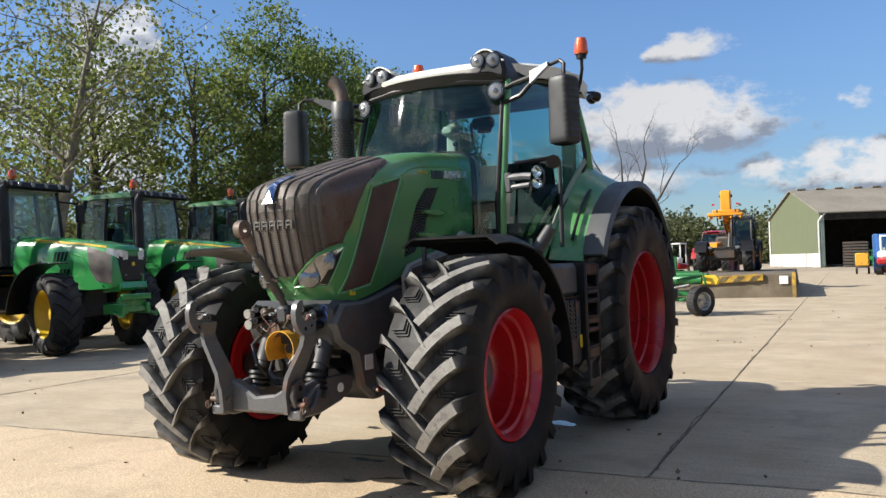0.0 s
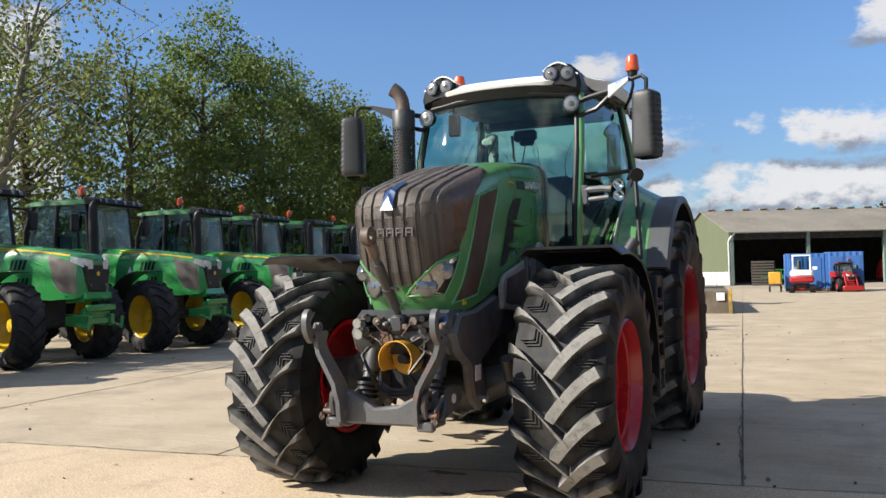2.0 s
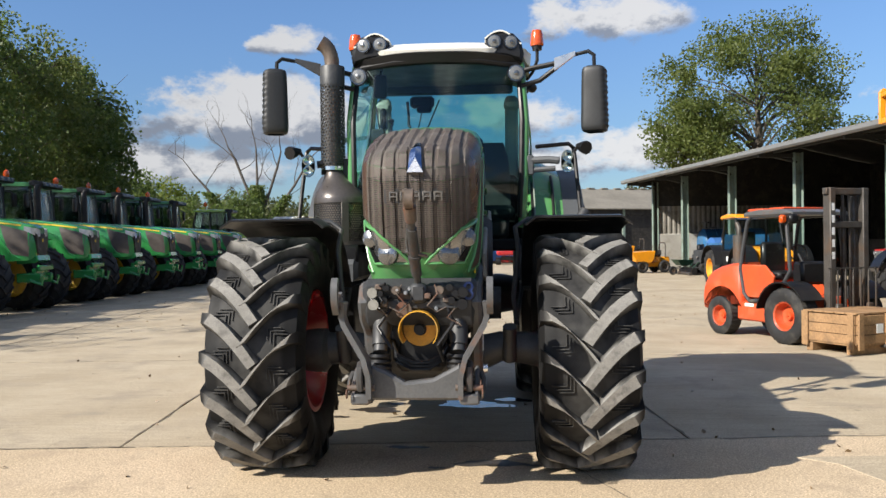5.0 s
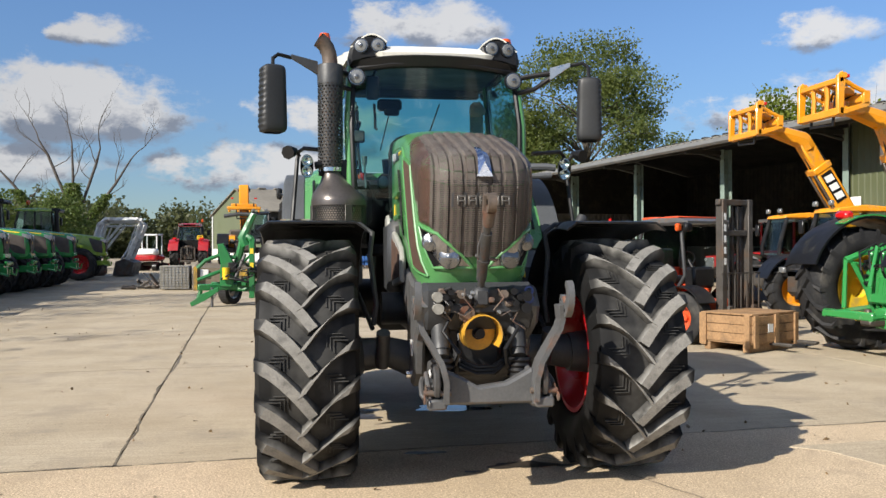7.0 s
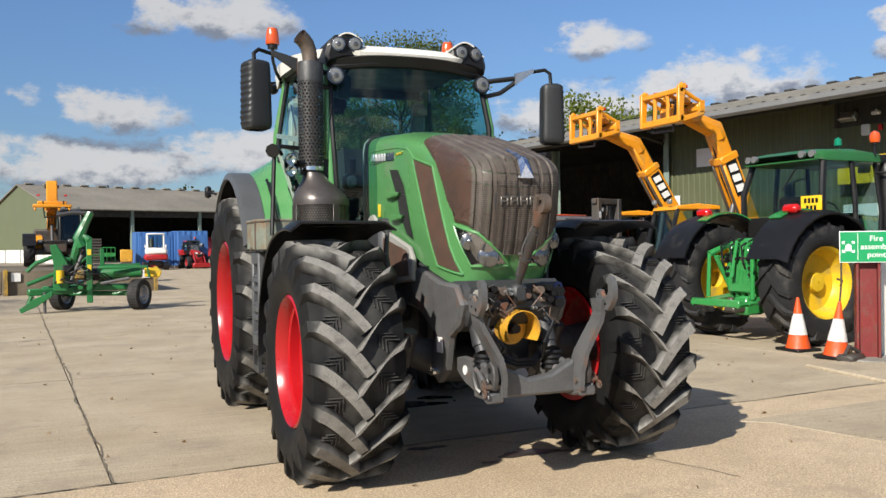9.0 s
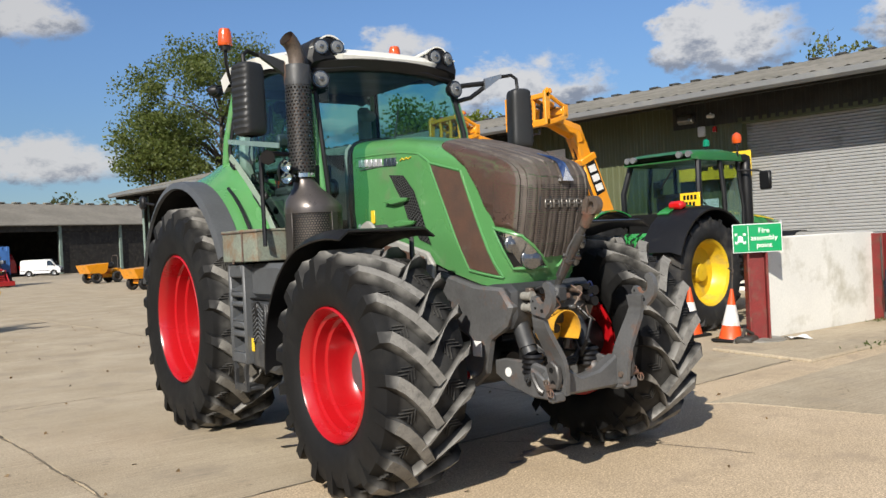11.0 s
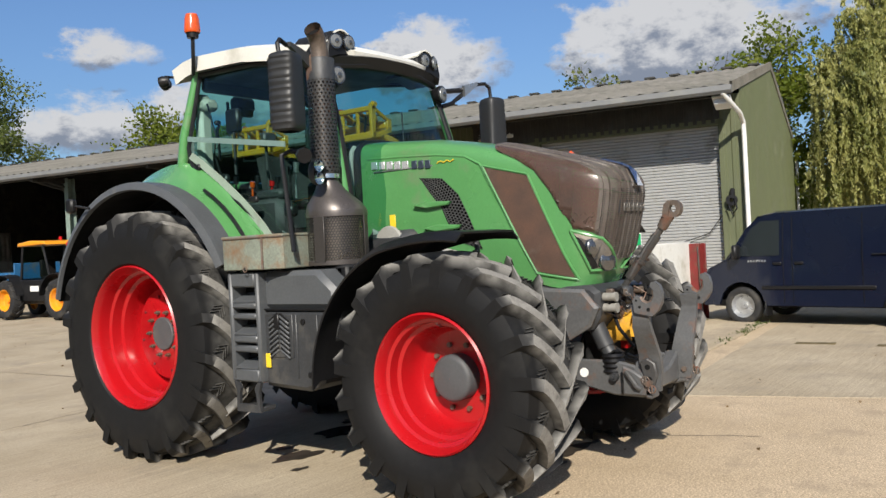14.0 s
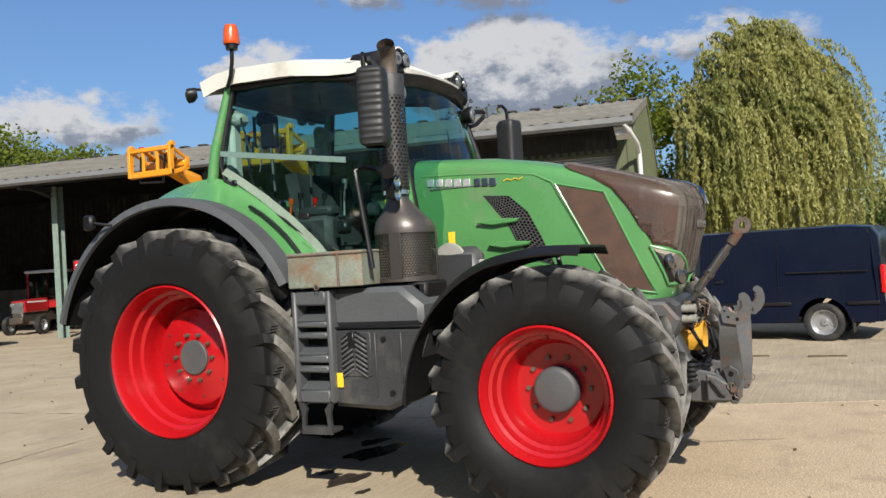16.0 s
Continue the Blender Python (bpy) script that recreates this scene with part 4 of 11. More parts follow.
# ---------------------------------------------------------------- wheels
def tyre(m, R, W, rim, n, adv, lug=0.055, segs=6, depth=0.05):
    """Carcass and chevron lugs; axis x, outside towards +x. adv: radians by which a lug's shoulder end leads its centre end."""
    Rc = R - depth
    h = W / 2
    prof = [(-h * .78, rim), (-h * .90, rim + .03), (-h, rim + (Rc - rim) * .45), (-h * .985, Rc - .10), (-h * .90, Rc - .035), (-h * .6, Rc - .008), (0, Rc),
            (h * .6, Rc - .008), (h * .90, Rc - .035), (h * .985, Rc - .10), (h, rim + (Rc - rim) * .45), (h * .90, rim + .03), (h * .78, rim)]
    m.lathe(prof, n=64)
    for side in (-1, 1):
        for i in range(n):
            a0 = 2 * math.pi * (i + (0.5 if side > 0 else 0)) / n
            rows = []
            for s in range(segs + 1):
                t = s / segs
                x = side * (-.035 + (h * 1.0 + .035) * t)
                a = a0 + adv * (1 - (1 - t) ** 1.55)
                # sideways direction on the tread, square to the lug's run
                dx = (h + .035)
                da = adv * 1.55 * max(1 - t, 0.02) ** .55 * R
                ln = math.hypot(dx, da)
                px, pa = -side * da / ln, side * dx / ln
                top = R - .012 * t - (.045 if s == segs else 0)
                base = Rc - (.05 if t > .8 else .012) - (.09 if s == segs else 0)
                wt, wb = lug * (.44 + .10 * t), lug * (.66 + .14 * t)
                row = []
                for r, w in ((base, -wb), (top, -wt), (top, wt), (base, wb)):
                    xx = x + px * w
                    if s == segs:
                        xx = side * (h * (1.0 if r == base else .985))
                    aa = a + pa * w / R
                    row.append((xx, -r * math.cos(aa), r * math.sin(aa)))
                rows.append(row)
            k = len(m.v)
            for row in rows:
                m.v += row
            for s in range(segs):
                for q in range(3):
                    a = k + s * 4 + q
                    m.f.append((a, a + 1, a + 5, a + 4))
            m.f.append((k, k + 1, k + 2, k + 3))
            e = k + segs * 4
            m.f.append((e, e + 1, e + 2, e + 3))


def mould_marks(m, R, W, n, adv, depth):
    """Nested angle marks moulded into the tread between the lugs."""
    Rc, h = R - depth, W / 2

    def blk(x0, x1, a0, a1):
        vs = [(x, -r * math.cos(a), r * math.sin(a)) for r in (Rc - .012, Rc + .004) for x, a in ((x0, a0), (x1, a0), (x1, a1), (x0, a1))]
        m.add(vs, [(4, 5, 6, 7), (0, 1, 5, 4), (1, 2, 6, 5), (2, 3, 7, 6), (3, 0, 4, 7)])
    for side in (-1, 1):
        for i in range(n):
            a = 2 * math.pi * (i + (0.5 if side > 0 else 0)) / n + adv * (1 - .45 ** 1.55) + math.pi / n
            for k in range(3):
                x = side * (h * .36 + .021 * k)
                b = a + (.021 * k - .021) / R
                w = .0024
                blk(x - w, x + w, b, b + .080 / R)
                blk(x - w, x + side * .085, b - w / R, b + w / R)


def dust_lugs(ob, R, material):
    """The faces that meet the road are worn pale."""
    ob.data.materials.append(material)
    for p in ob.data.polygons:
        if len(p.vertices) == 4 and math.hypot(p.center.y, p.center.z) > R - .032:
            p.material_index = 1


def big_wheel(name, parent, x, y, z, front, side):
    """Wheel of the main tractor; side -1 is the tractor's right."""
    at = pose(x, y, z, 0, 0, 180 if side < 0 else 0)
    R, W, rim, n = (0.785, 0.62, 0.415, 19) if front else (1.012, 0.68, 0.565, 20)
    h = W / 2
    r = M()
    o = h * .86
    if front:
        prof = [(-o, rim), (-o, rim - .03), (-o + .05, rim - .05), (-.12, rim - .075), (-.11, .30), (-.10, .20), (-.09, .10), (-.06, .10), (-.06, .20), (-.055, .285), (-.03, .308), (.03, .322), (.115, .332), (.125, .356), (.19, .363), (.20, .384), (o - .03, .391), (o - .012, rim - .012), (o, rim - .008), (o + .012, rim), (o, rim + .012), (o - .03, rim + .004)]
    else:
        prof = [(-o, rim), (-o, rim - .03), (-o + .05, rim - .05), (-.14, rim - .09), (-.12, .40), (-.08, .25), (-.12, .12), (-.005, .12), (-.005, .215), (-.012, .225), (-.020, .345), (-.030, .372), (-.060, .386), (-.105, .395), (-.125, .425), (-.10, .448), (-.02, .460), (.06, .470), (.072, .498), (.150, .506), (.162, .530), (.235, .537), (o - .03, .545), (o - .012, rim - .012), (o, rim - .008), (o + .012, rim), (o, rim + .012), (o - .03, rim + .004)]
    r.lathe(prof, n=64)
    w = part(name, r, RED_RIM, parent, "bright red steel rim")
    w.matrix_basis = at
    t = M()
    tyre(t, R, W, rim, n, (0.40 if front else 0.34) * (1 if side > 0 else -1), .068, depth=.062)
    mould_marks(t, R, W, n, (0.40 if front else 0.34) * (1 if side > 0 else -1), .062)
    ty = part("tyre", t, RUBBER_FRONT if front else RUBBER_REAR, w, "black lugged tyre, dusty on the tread")
    dust_lugs(ty, R, LUG_FACE)
    if front:
        hb = M().lathe([(-.10, .145), (.03, .145), (.045, .135), (.052, .115), (.052, .002)], n=36)
        part("hub", hb, GREY_HUB, w, "grey hub cap")
        for i in range(10):
            a = 2 * math.pi * i / 10
            part("nut", M().cyl((-.065, .205 * math.cos(a), .205 * math.sin(a)), (-.035, .205 * math.cos(a), .205 * math.sin(a)), .016, n=6), RUST_PIPE, w)
        part("valve", M().cyl((.10, .0, .33), (.16, 0, .35), .008), CHROME, w)
    else:
        hb = M().lathe([(-.06, .135), (.012, .135), (.018, .128), (.018, .002)], n=36)
        part("hub", hb, GREY_HUB, w, "grey hub")
        for i in range(10):
            a = 2 * math.pi * i / 10
            part("nut", M().cyl((-.03, .182 * math.cos(a), .182 * math.sin(a)), (.022, .182 * math.cos(a), .182 * math.sin(a)), .017, n=6).cyl((.022, .182 * math.cos(a), .182 * math.sin(a)), (.040, .182 * math.cos(a), .182 * math.sin(a)), .009, n=6), RUST_PIPE, w, "rusty wheel nut")
        for i in range(8):
            a = 2 * math.pi * i / 8
            part("bolt", M().cyl((-.03, .31 * math.cos(a + .2), .31 * math.sin(a + .2)), (-.010, .31 * math.cos(a + .2), .31 * math.sin(a + .2)), .009, n=6), DARK_GREY, w)
    return w


# ---------------------------------------------------------------- bonnet surface of the main tractor
ZB = [(-.9, 1.27), (-.35, 1.27), (.2, 1.42), (.6, 1.58), (1.3, 1.62)]
ZT = [(-.86, 1.975), (-.70, 2.045), (-.31, 2.165), (.13, 2.285), (.65, 2.375), (1.27, 2.425)]
WY = [(-.4, .362), (.1, .380), (.6, .365), (1.27, .355)]
YN = [(0, -.58), (.10, -.63), (.33, -.705), (.60, -.755), (.80, -.782), (.90, -.780), (1, -.735)]
YS = .3


def hood_h(y, z):
    return (z - ip(ZB, y)) / (ip(ZT, y) - ip(ZB, y))


def hood_w(y, h):
    c = max(0.0, 1 - max(h, 0) ** 24) ** (1 / 2.4)
    return ip(WY, y) * c * (1 - .05 * max(0, .25 - h) / .25)


def hood_f(x, y, z):
    """Below 1 inside the bonnet."""
    h = hood_h(y, z)
    if h >= 1 or h < -.05:
        return 9.0
    w = hood_w(y, h)
    f = abs(x / max(w, 1e-4)) ** 3.6
    if y < YS:
        f += ((YS - y) / (YS - ip(YN, h))) ** 6
    return f


def hood_cast(o, d, far=1.6):
    """Where the ray from o inside the bonnet along d leaves it."""
    a, b = 0.0, far
    for _ in range(26):
        c = (a + b) / 2
        p = (o[0] + d[0] * c, o[1] + d[1] * c, o[2] + d[2] * c)
        if hood_f(*p) < 1:
            a = c
        else:
            b = c
    return Vector((o[0] + d[0] * a, o[1] + d[1] * a, o[2] + d[2] * a))


def hood_side(y, z, s, off=0.0):
    """Point of the bonnet's flank at (y, z); s is the side."""
    h = hood_h(y, z)
    w = hood_w(y, h)
    if y < YS:
        q = 1 - min(.999, (YS - y) / (YS - ip(YN, h))) ** 6
        w *= max(q, 0) ** (1 / 3.6)
    return Vector((s * (w + off), y, z))


def hood_front(x, z, off=0.0):
    """Point of the bonnet's nose at (x, z)."""
    p = hood_cast((x, -.1, z), (0, -1, 0))
    return Vector((p.x, p.y - off, p.z))


def bil(c, u, v):
    (a, b), (d, e), (f, g), (h, k) = c          # corners in order round the patch
    return (a * (1 - u) * (1 - v) + d * u * (1 - v) + f * u * v + h * (1 - u) * v,
            b * (1 - u) * (1 - v) + e * u * (1 - v) + g * u * v + k * (1 - u) * v)


def nose_point(s, q, z, off=0.0):
    """Point at height z round the corner of the nose: q 0 is the flank at YS, 1 the middle of the front."""
    a = q * math.pi / 2
    d = (s * math.cos(a), -math.sin(a) * 1.0, 0)
    # cast from a point well inside so that both flank and front are met at a fair angle
    p = hood_cast((0, -.38, z), d)
    n = Vector((s * math.cos(a), -math.sin(a), 0))
    return p + n * off


tractor = thing("tractor", pose(0, 0, 0), "big green tractor with red wheels and dusty brown grille", "tractor")


def main_tractor():
    T = tractor
    for s, nm in ((-1, "front_wheel"), (1, "front_wheel")):
        big_wheel(nm, T, s * 1.03, 0, .775, True, s)
    for s in (-1, 1):
        big_wheel("rear_wheel", T, s * .992, 2.965, .985, False, s)
    # bonnet body
    b = M()
    nu, nv = 84, 30

    def body(u, v):
        h = 1 - (1 - v) ** 2.0
        h = min(h, .9999999)
        # u runs from the rear right round the nose to the rear left
        if u < .3 or u > .7:
            s = -1 if u < .5 else 1
            t = (u if u < .5 else 1 - u) / .3
            y = 1.27 + (YS - 1.27) * t
            z = ip(ZB, y) + h * (ip(ZT, y) - ip(ZB, y))
            return V(s * hood_w(y, h), y, z)
        a = (u - .3) / .4 * math.pi
        x0, y0 = -math.copysign(abs(math.cos(a)) ** (2 / 3.6), math.cos(a)), abs(math.sin(a)) ** (2 / 6)
        y = YS - (YS - ip(YN, h)) * y0
        z = ip(ZB, y) + h * (ip(ZT, y) - ip(ZB, y))
        return V(x0 * hood_w(y, h), y, z)
    b.grid(body, nu, nv)
    part("bonnet", b, GREEN, T, "glossy green bonnet", 60)
    # ribbed grille cover over crown, nose and cheeks, clipped out of the bonnet's own surface
    rear = [(-.66, 1.650), (-.47, 1.685), (-.44, 1.74), (-.36, 1.90), (-.25, 2.05), (-.11, 2.14), (.05, 2.215), (.12, 2.27), (.14, 2.6)]
    low = [(0, 1.375), (.10, 1.43), (.20, 1.525), (.30, 1.625), (.335, 1.65)]

    def above(p):
        ax = abs(p.x)
        if p.y > -.50:
            return p.z - ip(rear, p.y)
        return p.z - min(ip(low, ax), ip(rear, p.y))
    cols = []
    for k in range(36):
        cols.append((-1, (k / 36) * .70))
    xs = [-.94 + 1.88 * k / 210 for k in range(211)]
    nv2 = 110

    def cover_at(k, v):
        h = min(1 - (1 - v) ** 2.0, .9999999)
        n1 = len(cols)
        if k < n1 or k >= n1 + len(xs):
            y0 = cols[k][1] if k < n1 else cols[n1 + len(xs) + n1 - 1 - k][1]
            x0 = (1 - y0 ** 6) ** (1 / 3.6) * (-1 if k < n1 else 1)
        else:
            x0 = xs[k - n1]
            y0 = (1 - abs(x0) ** 3.6) ** (1 / 6)
        y = YS - (YS - ip(YN, h)) * y0
        z = ip(ZB, y) + h * (ip(ZT, y) - ip(ZB, y))
        return Vector((x0 * hood_w(y, h), y, z)), x0
    nk = len(cols) * 2 + len(xs)
    P = [[cover_at(k, .12 + .88 * j / nv2) for j in range(nv2 + 1)] for k in range(nk)]
    gm, ck = M(), M()
    for k in range(nk - 1):
        for j in range(nv2):
            quad = [P[k][j], P[k + 1][j], P[k + 1][j + 1], P[k][j + 1]]
            g = [above(q[0]) for q in quad]
            if max(g) <= 0:
                continue
            n = (quad[1][0] - quad[0][0]).cross(quad[3][0] - quad[0][0])
            if n.length < 1e-12:
                n = (quad[2][0] - quad[1][0]).cross(quad[3][0] - quad[1][0])
            c0 = quad[0][0] - Vector((0, .3, 1.75))
            n = n.normalized() if n.length > 1e-12 else Vector((0, 0, 1))
            if n.dot(c0) < 0:
                n = -n
            poly = []
            for i in range(4):
                q, r, gq, gr = quad[i], quad[(i + 1) % 4], g[i], g[(i + 1) % 4]
                if gq > 0:
                    poly.append((q[0], q[1], gq))
                if (gq > 0) != (gr > 0):
                    t = gq / (gq - gr)
                    poly.append((q[0].lerp(r[0], t), q[1] + (r[1] - q[1]) * t, 0))
            out = []
            for q, x0, gq in poly:
                ax = abs(q.x)
                rib = .011 * (1 if math.cos(q.x * math.pi / .0375) > -.45 else 0) if ax < .292 else .011
                out.append(q + n * (.006 + rib * min(1, gq / .02)))
            if len(out) > 2:
                (gm if abs(poly[0][0].x) < .292 else ck).add(out, [tuple(range(len(out)))])
    part("grille", weld(gm), GRILLE, T, "ribbed grille, brown with dust", 25)
    part("grille_cheek", weld(ck), CHEEK, T, "smooth dusty brown grille cheek", 40)
    for s in (-1, 1):
        c = M()
        c.grid(lambda u, v: hood_side(*bil([(.13, 2.105), (-.23, 1.385), (-.485, 1.335), (-.205, 2.02)], u, v), s, .005), 14, 14)
        part("side_screen", c, BROWN_MESH, T, "rust-brown side screen", 50)
        c = M()
        # thin green lip round the screen
        e = [(.145, 2.12), (-.23, 1.37), (-.505, 1.32), (-.20, 2.033)]
        for i in range(4):
            p, q = e[i], e[(i + 1) % 4]
            c.tube([hood_side(p[0] + (q[0] - p[0]) * t / 8, p[1] + (q[1] - p[1]) * t / 8, s, .004) for t in range(9)], .009, 6)
        part("screen_frame", c, GREEN, T)
        vn = M()
        outer = [(0, (.71, 2.085)), (.25, (.50, 2.065)), (.5, (.36, 1.94)), (.75, (.265, 1.75)), (1, (.18, 1.55))]
        inner = [(0, (.69, 2.07)), (.25, (.61, 1.965)), (.5, (.52, 1.86)), (.75, (.47, 1.75)), (1, (.33, 1.59))]

        def vent_at(u, v):
            o = [ip([(k, q[i]) for k, q in outer], u) for i in (0, 1)]
            n_ = [ip([(k, q[i]) for k, q in inner], u) for i in (0, 1)]
            return hood_side(o[0] + (n_[0] - o[0]) * v, o[1] + (n_[1] - o[1]) * v, s, .004)
        vn.grid(vent_at, 20, 6, uv=(.75, .17))
        part("vent", vn, VENT, T, "dark honeycomb vent", 50)
        for z, y0, y1 in ((1.885, .76, .42), (1.715, .68, .34)):
            f = M().prism([(y0, z), ((y0 + y1) / 2 + .04, z + .025), (y1, z + .012), (y1 + .02, z - .012), ((y0 + y1) / 2 + .04, z - .028)], s * .33, s * .405, "yz", .008)
            part("vent_fin", f, GREEN, T)
        part("crease", M().tube([hood_side(y, z, s, -.003) for y, z in ((1.2, 2.27), (.85, 2.255), (.54, 2.235), (.30, 2.20), (.17, 2.135), (.11, 2.02), (-.0, 1.81), (-.10, 1.60), (-.20, 1.42))], .009, 8), GREEN, T)
        # name badge: plain letter-sized blocks, and the model mark
        bd = M()
        for i in range(5):
            y = 1.13 - i * .075
            bd.box(hood_side(y, 2.215 - i * .006, s, .006), (.010, .060, .058), .004)
        part("name_badge", bd, BADGE_SILVER, T)
        bd = M()
        for i in range(3):
            y = .745 - i * .062
            bd.box(hood_side(y, 2.185 - i * .004, s, .006), (.010, .048, .060), .004)
        part("name_badge", bd, BADGE, T)
        bd = M().box(hood_side(.86, 2.165, s, .003), (.008, .56, .010), .002)
        part("badge_line", bd, ALU, T)
        bd = M().tube([hood_side(.535 - .03 * i, 2.175 + .014 * (i % 2), s, .006) for i in range(6)], .004, 6)
        part("name_script", bd, YELLOW_LABEL, T)
        if s < 0:
            part("warning_sticker", M().box(hood_side(.98, 1.785, s, .004), (.006, .055, .10), .002), YELLOW_LABEL, T, "yellow warning sticker")
        if s > 0:
            part("triangle_sticker", M().box(hood_side(-.40, 1.325, s, .006), (.008, .06, .035), .002), YELLOW_LABEL, T)
        # headlamp: dark housing set in a green brow
        hs = M()
        cor = [(.19, 1.640), (.53, 1.580), (.90, 1.375), (.40, 1.375)]
        hs.grid(lambda u, v: nose_point(s, *bil(cor, u, v), .008), 14, 10)
        hl = part("headlamp", hs, LAMP_BOX, T, "silver headlamp cluster behind clear lens", 50)
        for q, z, r in ((.42, 1.530, .044), (.62, 1.435, .056)):
            p = nose_point(s, q, z, 0)
            d = Vector((s * .38, -1, .04)).normalized()
            rg = M().tube([p - d * .004, p + d * .016, p + d * .021, p + d * .018, p + d * .006], [r + .014, r + .011, r + .004, r - .004, r * .6], 28, cap=False)
            lens = M().tube([p + d * .004, p + d * .012, p + d * .015], [r * .98, r * .8, r * .2], 24)
            eye = M().tube([p + d * .010, p + d * .024, p + d * .028], [r * .36, r * .30, r * .08], 16)
            part("reflector", rg, LAMP_RING, hl)
            part("lens", lens, LAMP_DEEP, hl)
            part("bulb_eye", eye, LAMP_RING, hl)
            part("bezel", M().tube([p + d * .014, p + d * .019, p + d * .014], [r * .66, r * .60, r * .54], 24, cap=False), CHROME, hl)
        rv = M().grid(lambda u, v: nose_point(s, *bil([(.21, 1.632), (.48, 1.580), (.42, 1.560), (.25, 1.60)], u, v), .014), 4, 3)
        part("lamp_brow", rv, CHROME, hl)
        dk = M().grid(lambda u, v: nose_point(s, *bil([(.21, 1.625), (.30, 1.575), (.50, 1.395), (.40, 1.382)], u, v), .012), 6, 6)
        part("lamp_shadow_panel", dk, BLACK, hl, "black inner panel of the headlamp")
        fr = M()
        e = cor + [cor[0]]
        pts = []
        for (a0, z0), (a1, z1) in zip(e, e[1:]):
            pts += [nose_point(s, a0 + (a1 - a0) * t / 6, z0 + (z1 - z0) * t / 6, .008) for t in range(6)]
        pts.append(pts[0])
        fr.tube(pts, .011, 8, cap=False)
        part("headlamp_frame", fr, GREEN, hl)
    # front badge and the emblem
    bd = M()
    for i in range(5):
        x = -.132 + i * .066
        p = hood_front(x, 1.775, .016)
        for q in (-.021, .021):
            bd.box(p + V(q, -.002, 0), (.012, .014, .056), .003)
        bd.box(p + V(0, -.002, .022), (.046, .014, .012), .003)
        bd.box(p + V(0, -.002, -.003), (.040, .014, .010), .003)
    part("name_badge", bd, BADGE_METAL, T, "worn metal name badge")
    pl = M().grid(lambda u, v: hood_front(-.19 + .38 * u, 1.735 + .085 * v, .012), 12, 3)
    part("badge_plate", pl, DARK_GREY, T)
    face = M().add([(-.047, -.832, 1.912), (.047, -.832, 1.912), (0, -.808, 2.004), (-.047, -.79, 1.912), (.047, -.79, 1.912), (0, -.77, 2.0)],
                   [(0, 1, 2), (3, 5, 4), (0, 3, 4, 1)])
    em = part("emblem", face, BADGE_SILVER, T, "silver triangular emblem", 20)
    foot = [(0, (-.832, 1.912)), (.15, (-.805, 1.972)), (.30, (-.768, 2.036)), (.48, (-.705, 2.064)), (.75, (-.64, 2.086)), (1, (-.56, 2.112))]
    ridge = [(0, (-.810, 2.004)), (.15, (-.792, 2.024)), (.30, (-.762, 2.050)), (.48, (-.705, 2.077)), (.75, (-.64, 2.094)), (1, (-.56, 2.115))]

    def tongue(u, v):
        e = abs(2 * u - 1)
        q = [ip([(k, p[i]) for k, p in ridge], v) * (1 - e) + ip([(k, p[i]) for k, p in foot], v) * e for i in (0, 1)]
        return V((2 * u - 1) * (.042 - .026 * v), *q)
    part("emblem_tongue", M().grid(tongue, 2, 14), BLUE_TRIM, em, "polished tongue that mirrors the sky", 20)
    # cross line under the bonnet, front support casting
    fs = M()
    fs.prism([(-.60, 1.285), (-.66, 1.24), (-.655, 1.08), (-.60, 1.0), (-.40, .95), (-.25, .93), (-.05, .98), (.10, 1.02), (.30, 1.06), (1.0, 1.08), (1.2, 1.5), (.6, 1.58), (.2, 1.42), (-.35, 1.275)], -.345, .345, "yz", .03)
    part("front_support", fs, DARK_GREY, T, "dark grey front support casting")
    for s in (-1, 1):
        pk = M().prism([(-.56, 1.26), (-.66, 1.14), (-.60, 1.02), (-.42, .92), (-.36, .70), (-.22, .60), (-.12, .70), (-.20, .92), (.1, 1.05), (.35, 1.32), (.1, 1.36), (-.3, 1.27)], s * .30, s * .375, "yz", .02)
        part("support_cheek", pk, STEEL_GREY, T)
        part("pivot_bolt", M().cyl((s * .36, -.22, .68), (s * .405, -.22, .68), .03, n=12), CHROME, T)
        part("data_plate", M().box((s * .378, -.30, .86), (.006, .09, .10), .001), WHITE_LABEL, T)
    # engine and gearbox block, axles
    ch = M().box((0, 1.6, 1.12), (.56, 2.6, .62), .05).box((0, 2.9, 1.1), (.8, .9, .8), .06).box((0, .75, .86), (.46, 1.2, .42), .04)
    ch.cyl((-.5, .6, 1.05), (.5, .6, 1.05), .12).cyl((0, -.2, .72), (0, 2.8, .66), .07)
    part("chassis", ch, DARK_GREY, T, "dark grey engine and gearbox block")
    ax = M().tube([(-.78, 0, .775), (-.5, 0, .80), (-.2, 0, .70), (.2, 0, .70), (.5, 0, .80), (.78, 0, .775)], [.12, .10, .14, .14, .10, .12], 14)
    for s in (-1, 1):
        ax.lathe([(-.10, .02), (-.08, .13), (.06, .15), (.12, .15), (.16, .10)], (s * .82, 0, .775), 20)
        ax.cyl((s * .55, -.10, .72), (s * .55, -.22, .95), .045)
    part("front_axle", ax, DARK_GREY, T, "front axle with steering arms")
    part("steering_ram", M().cyl((-.6, .20, .74), (.6, .20, .74), .035).cyl((-.25, .20, .74), (.25, .20, .74), .055), STEEL_GREY, T)
    rx = M().tube([(-.95, 2.95, .985), (-.5, 2.95, .985), (.5, 2.95, .985), (.95, 2.95, .985)], [.13, .20, .20, .13], 16)
    part("rear_axle", rx, DARK_GREY, T)
    # ---- front linkage
    cr = M()
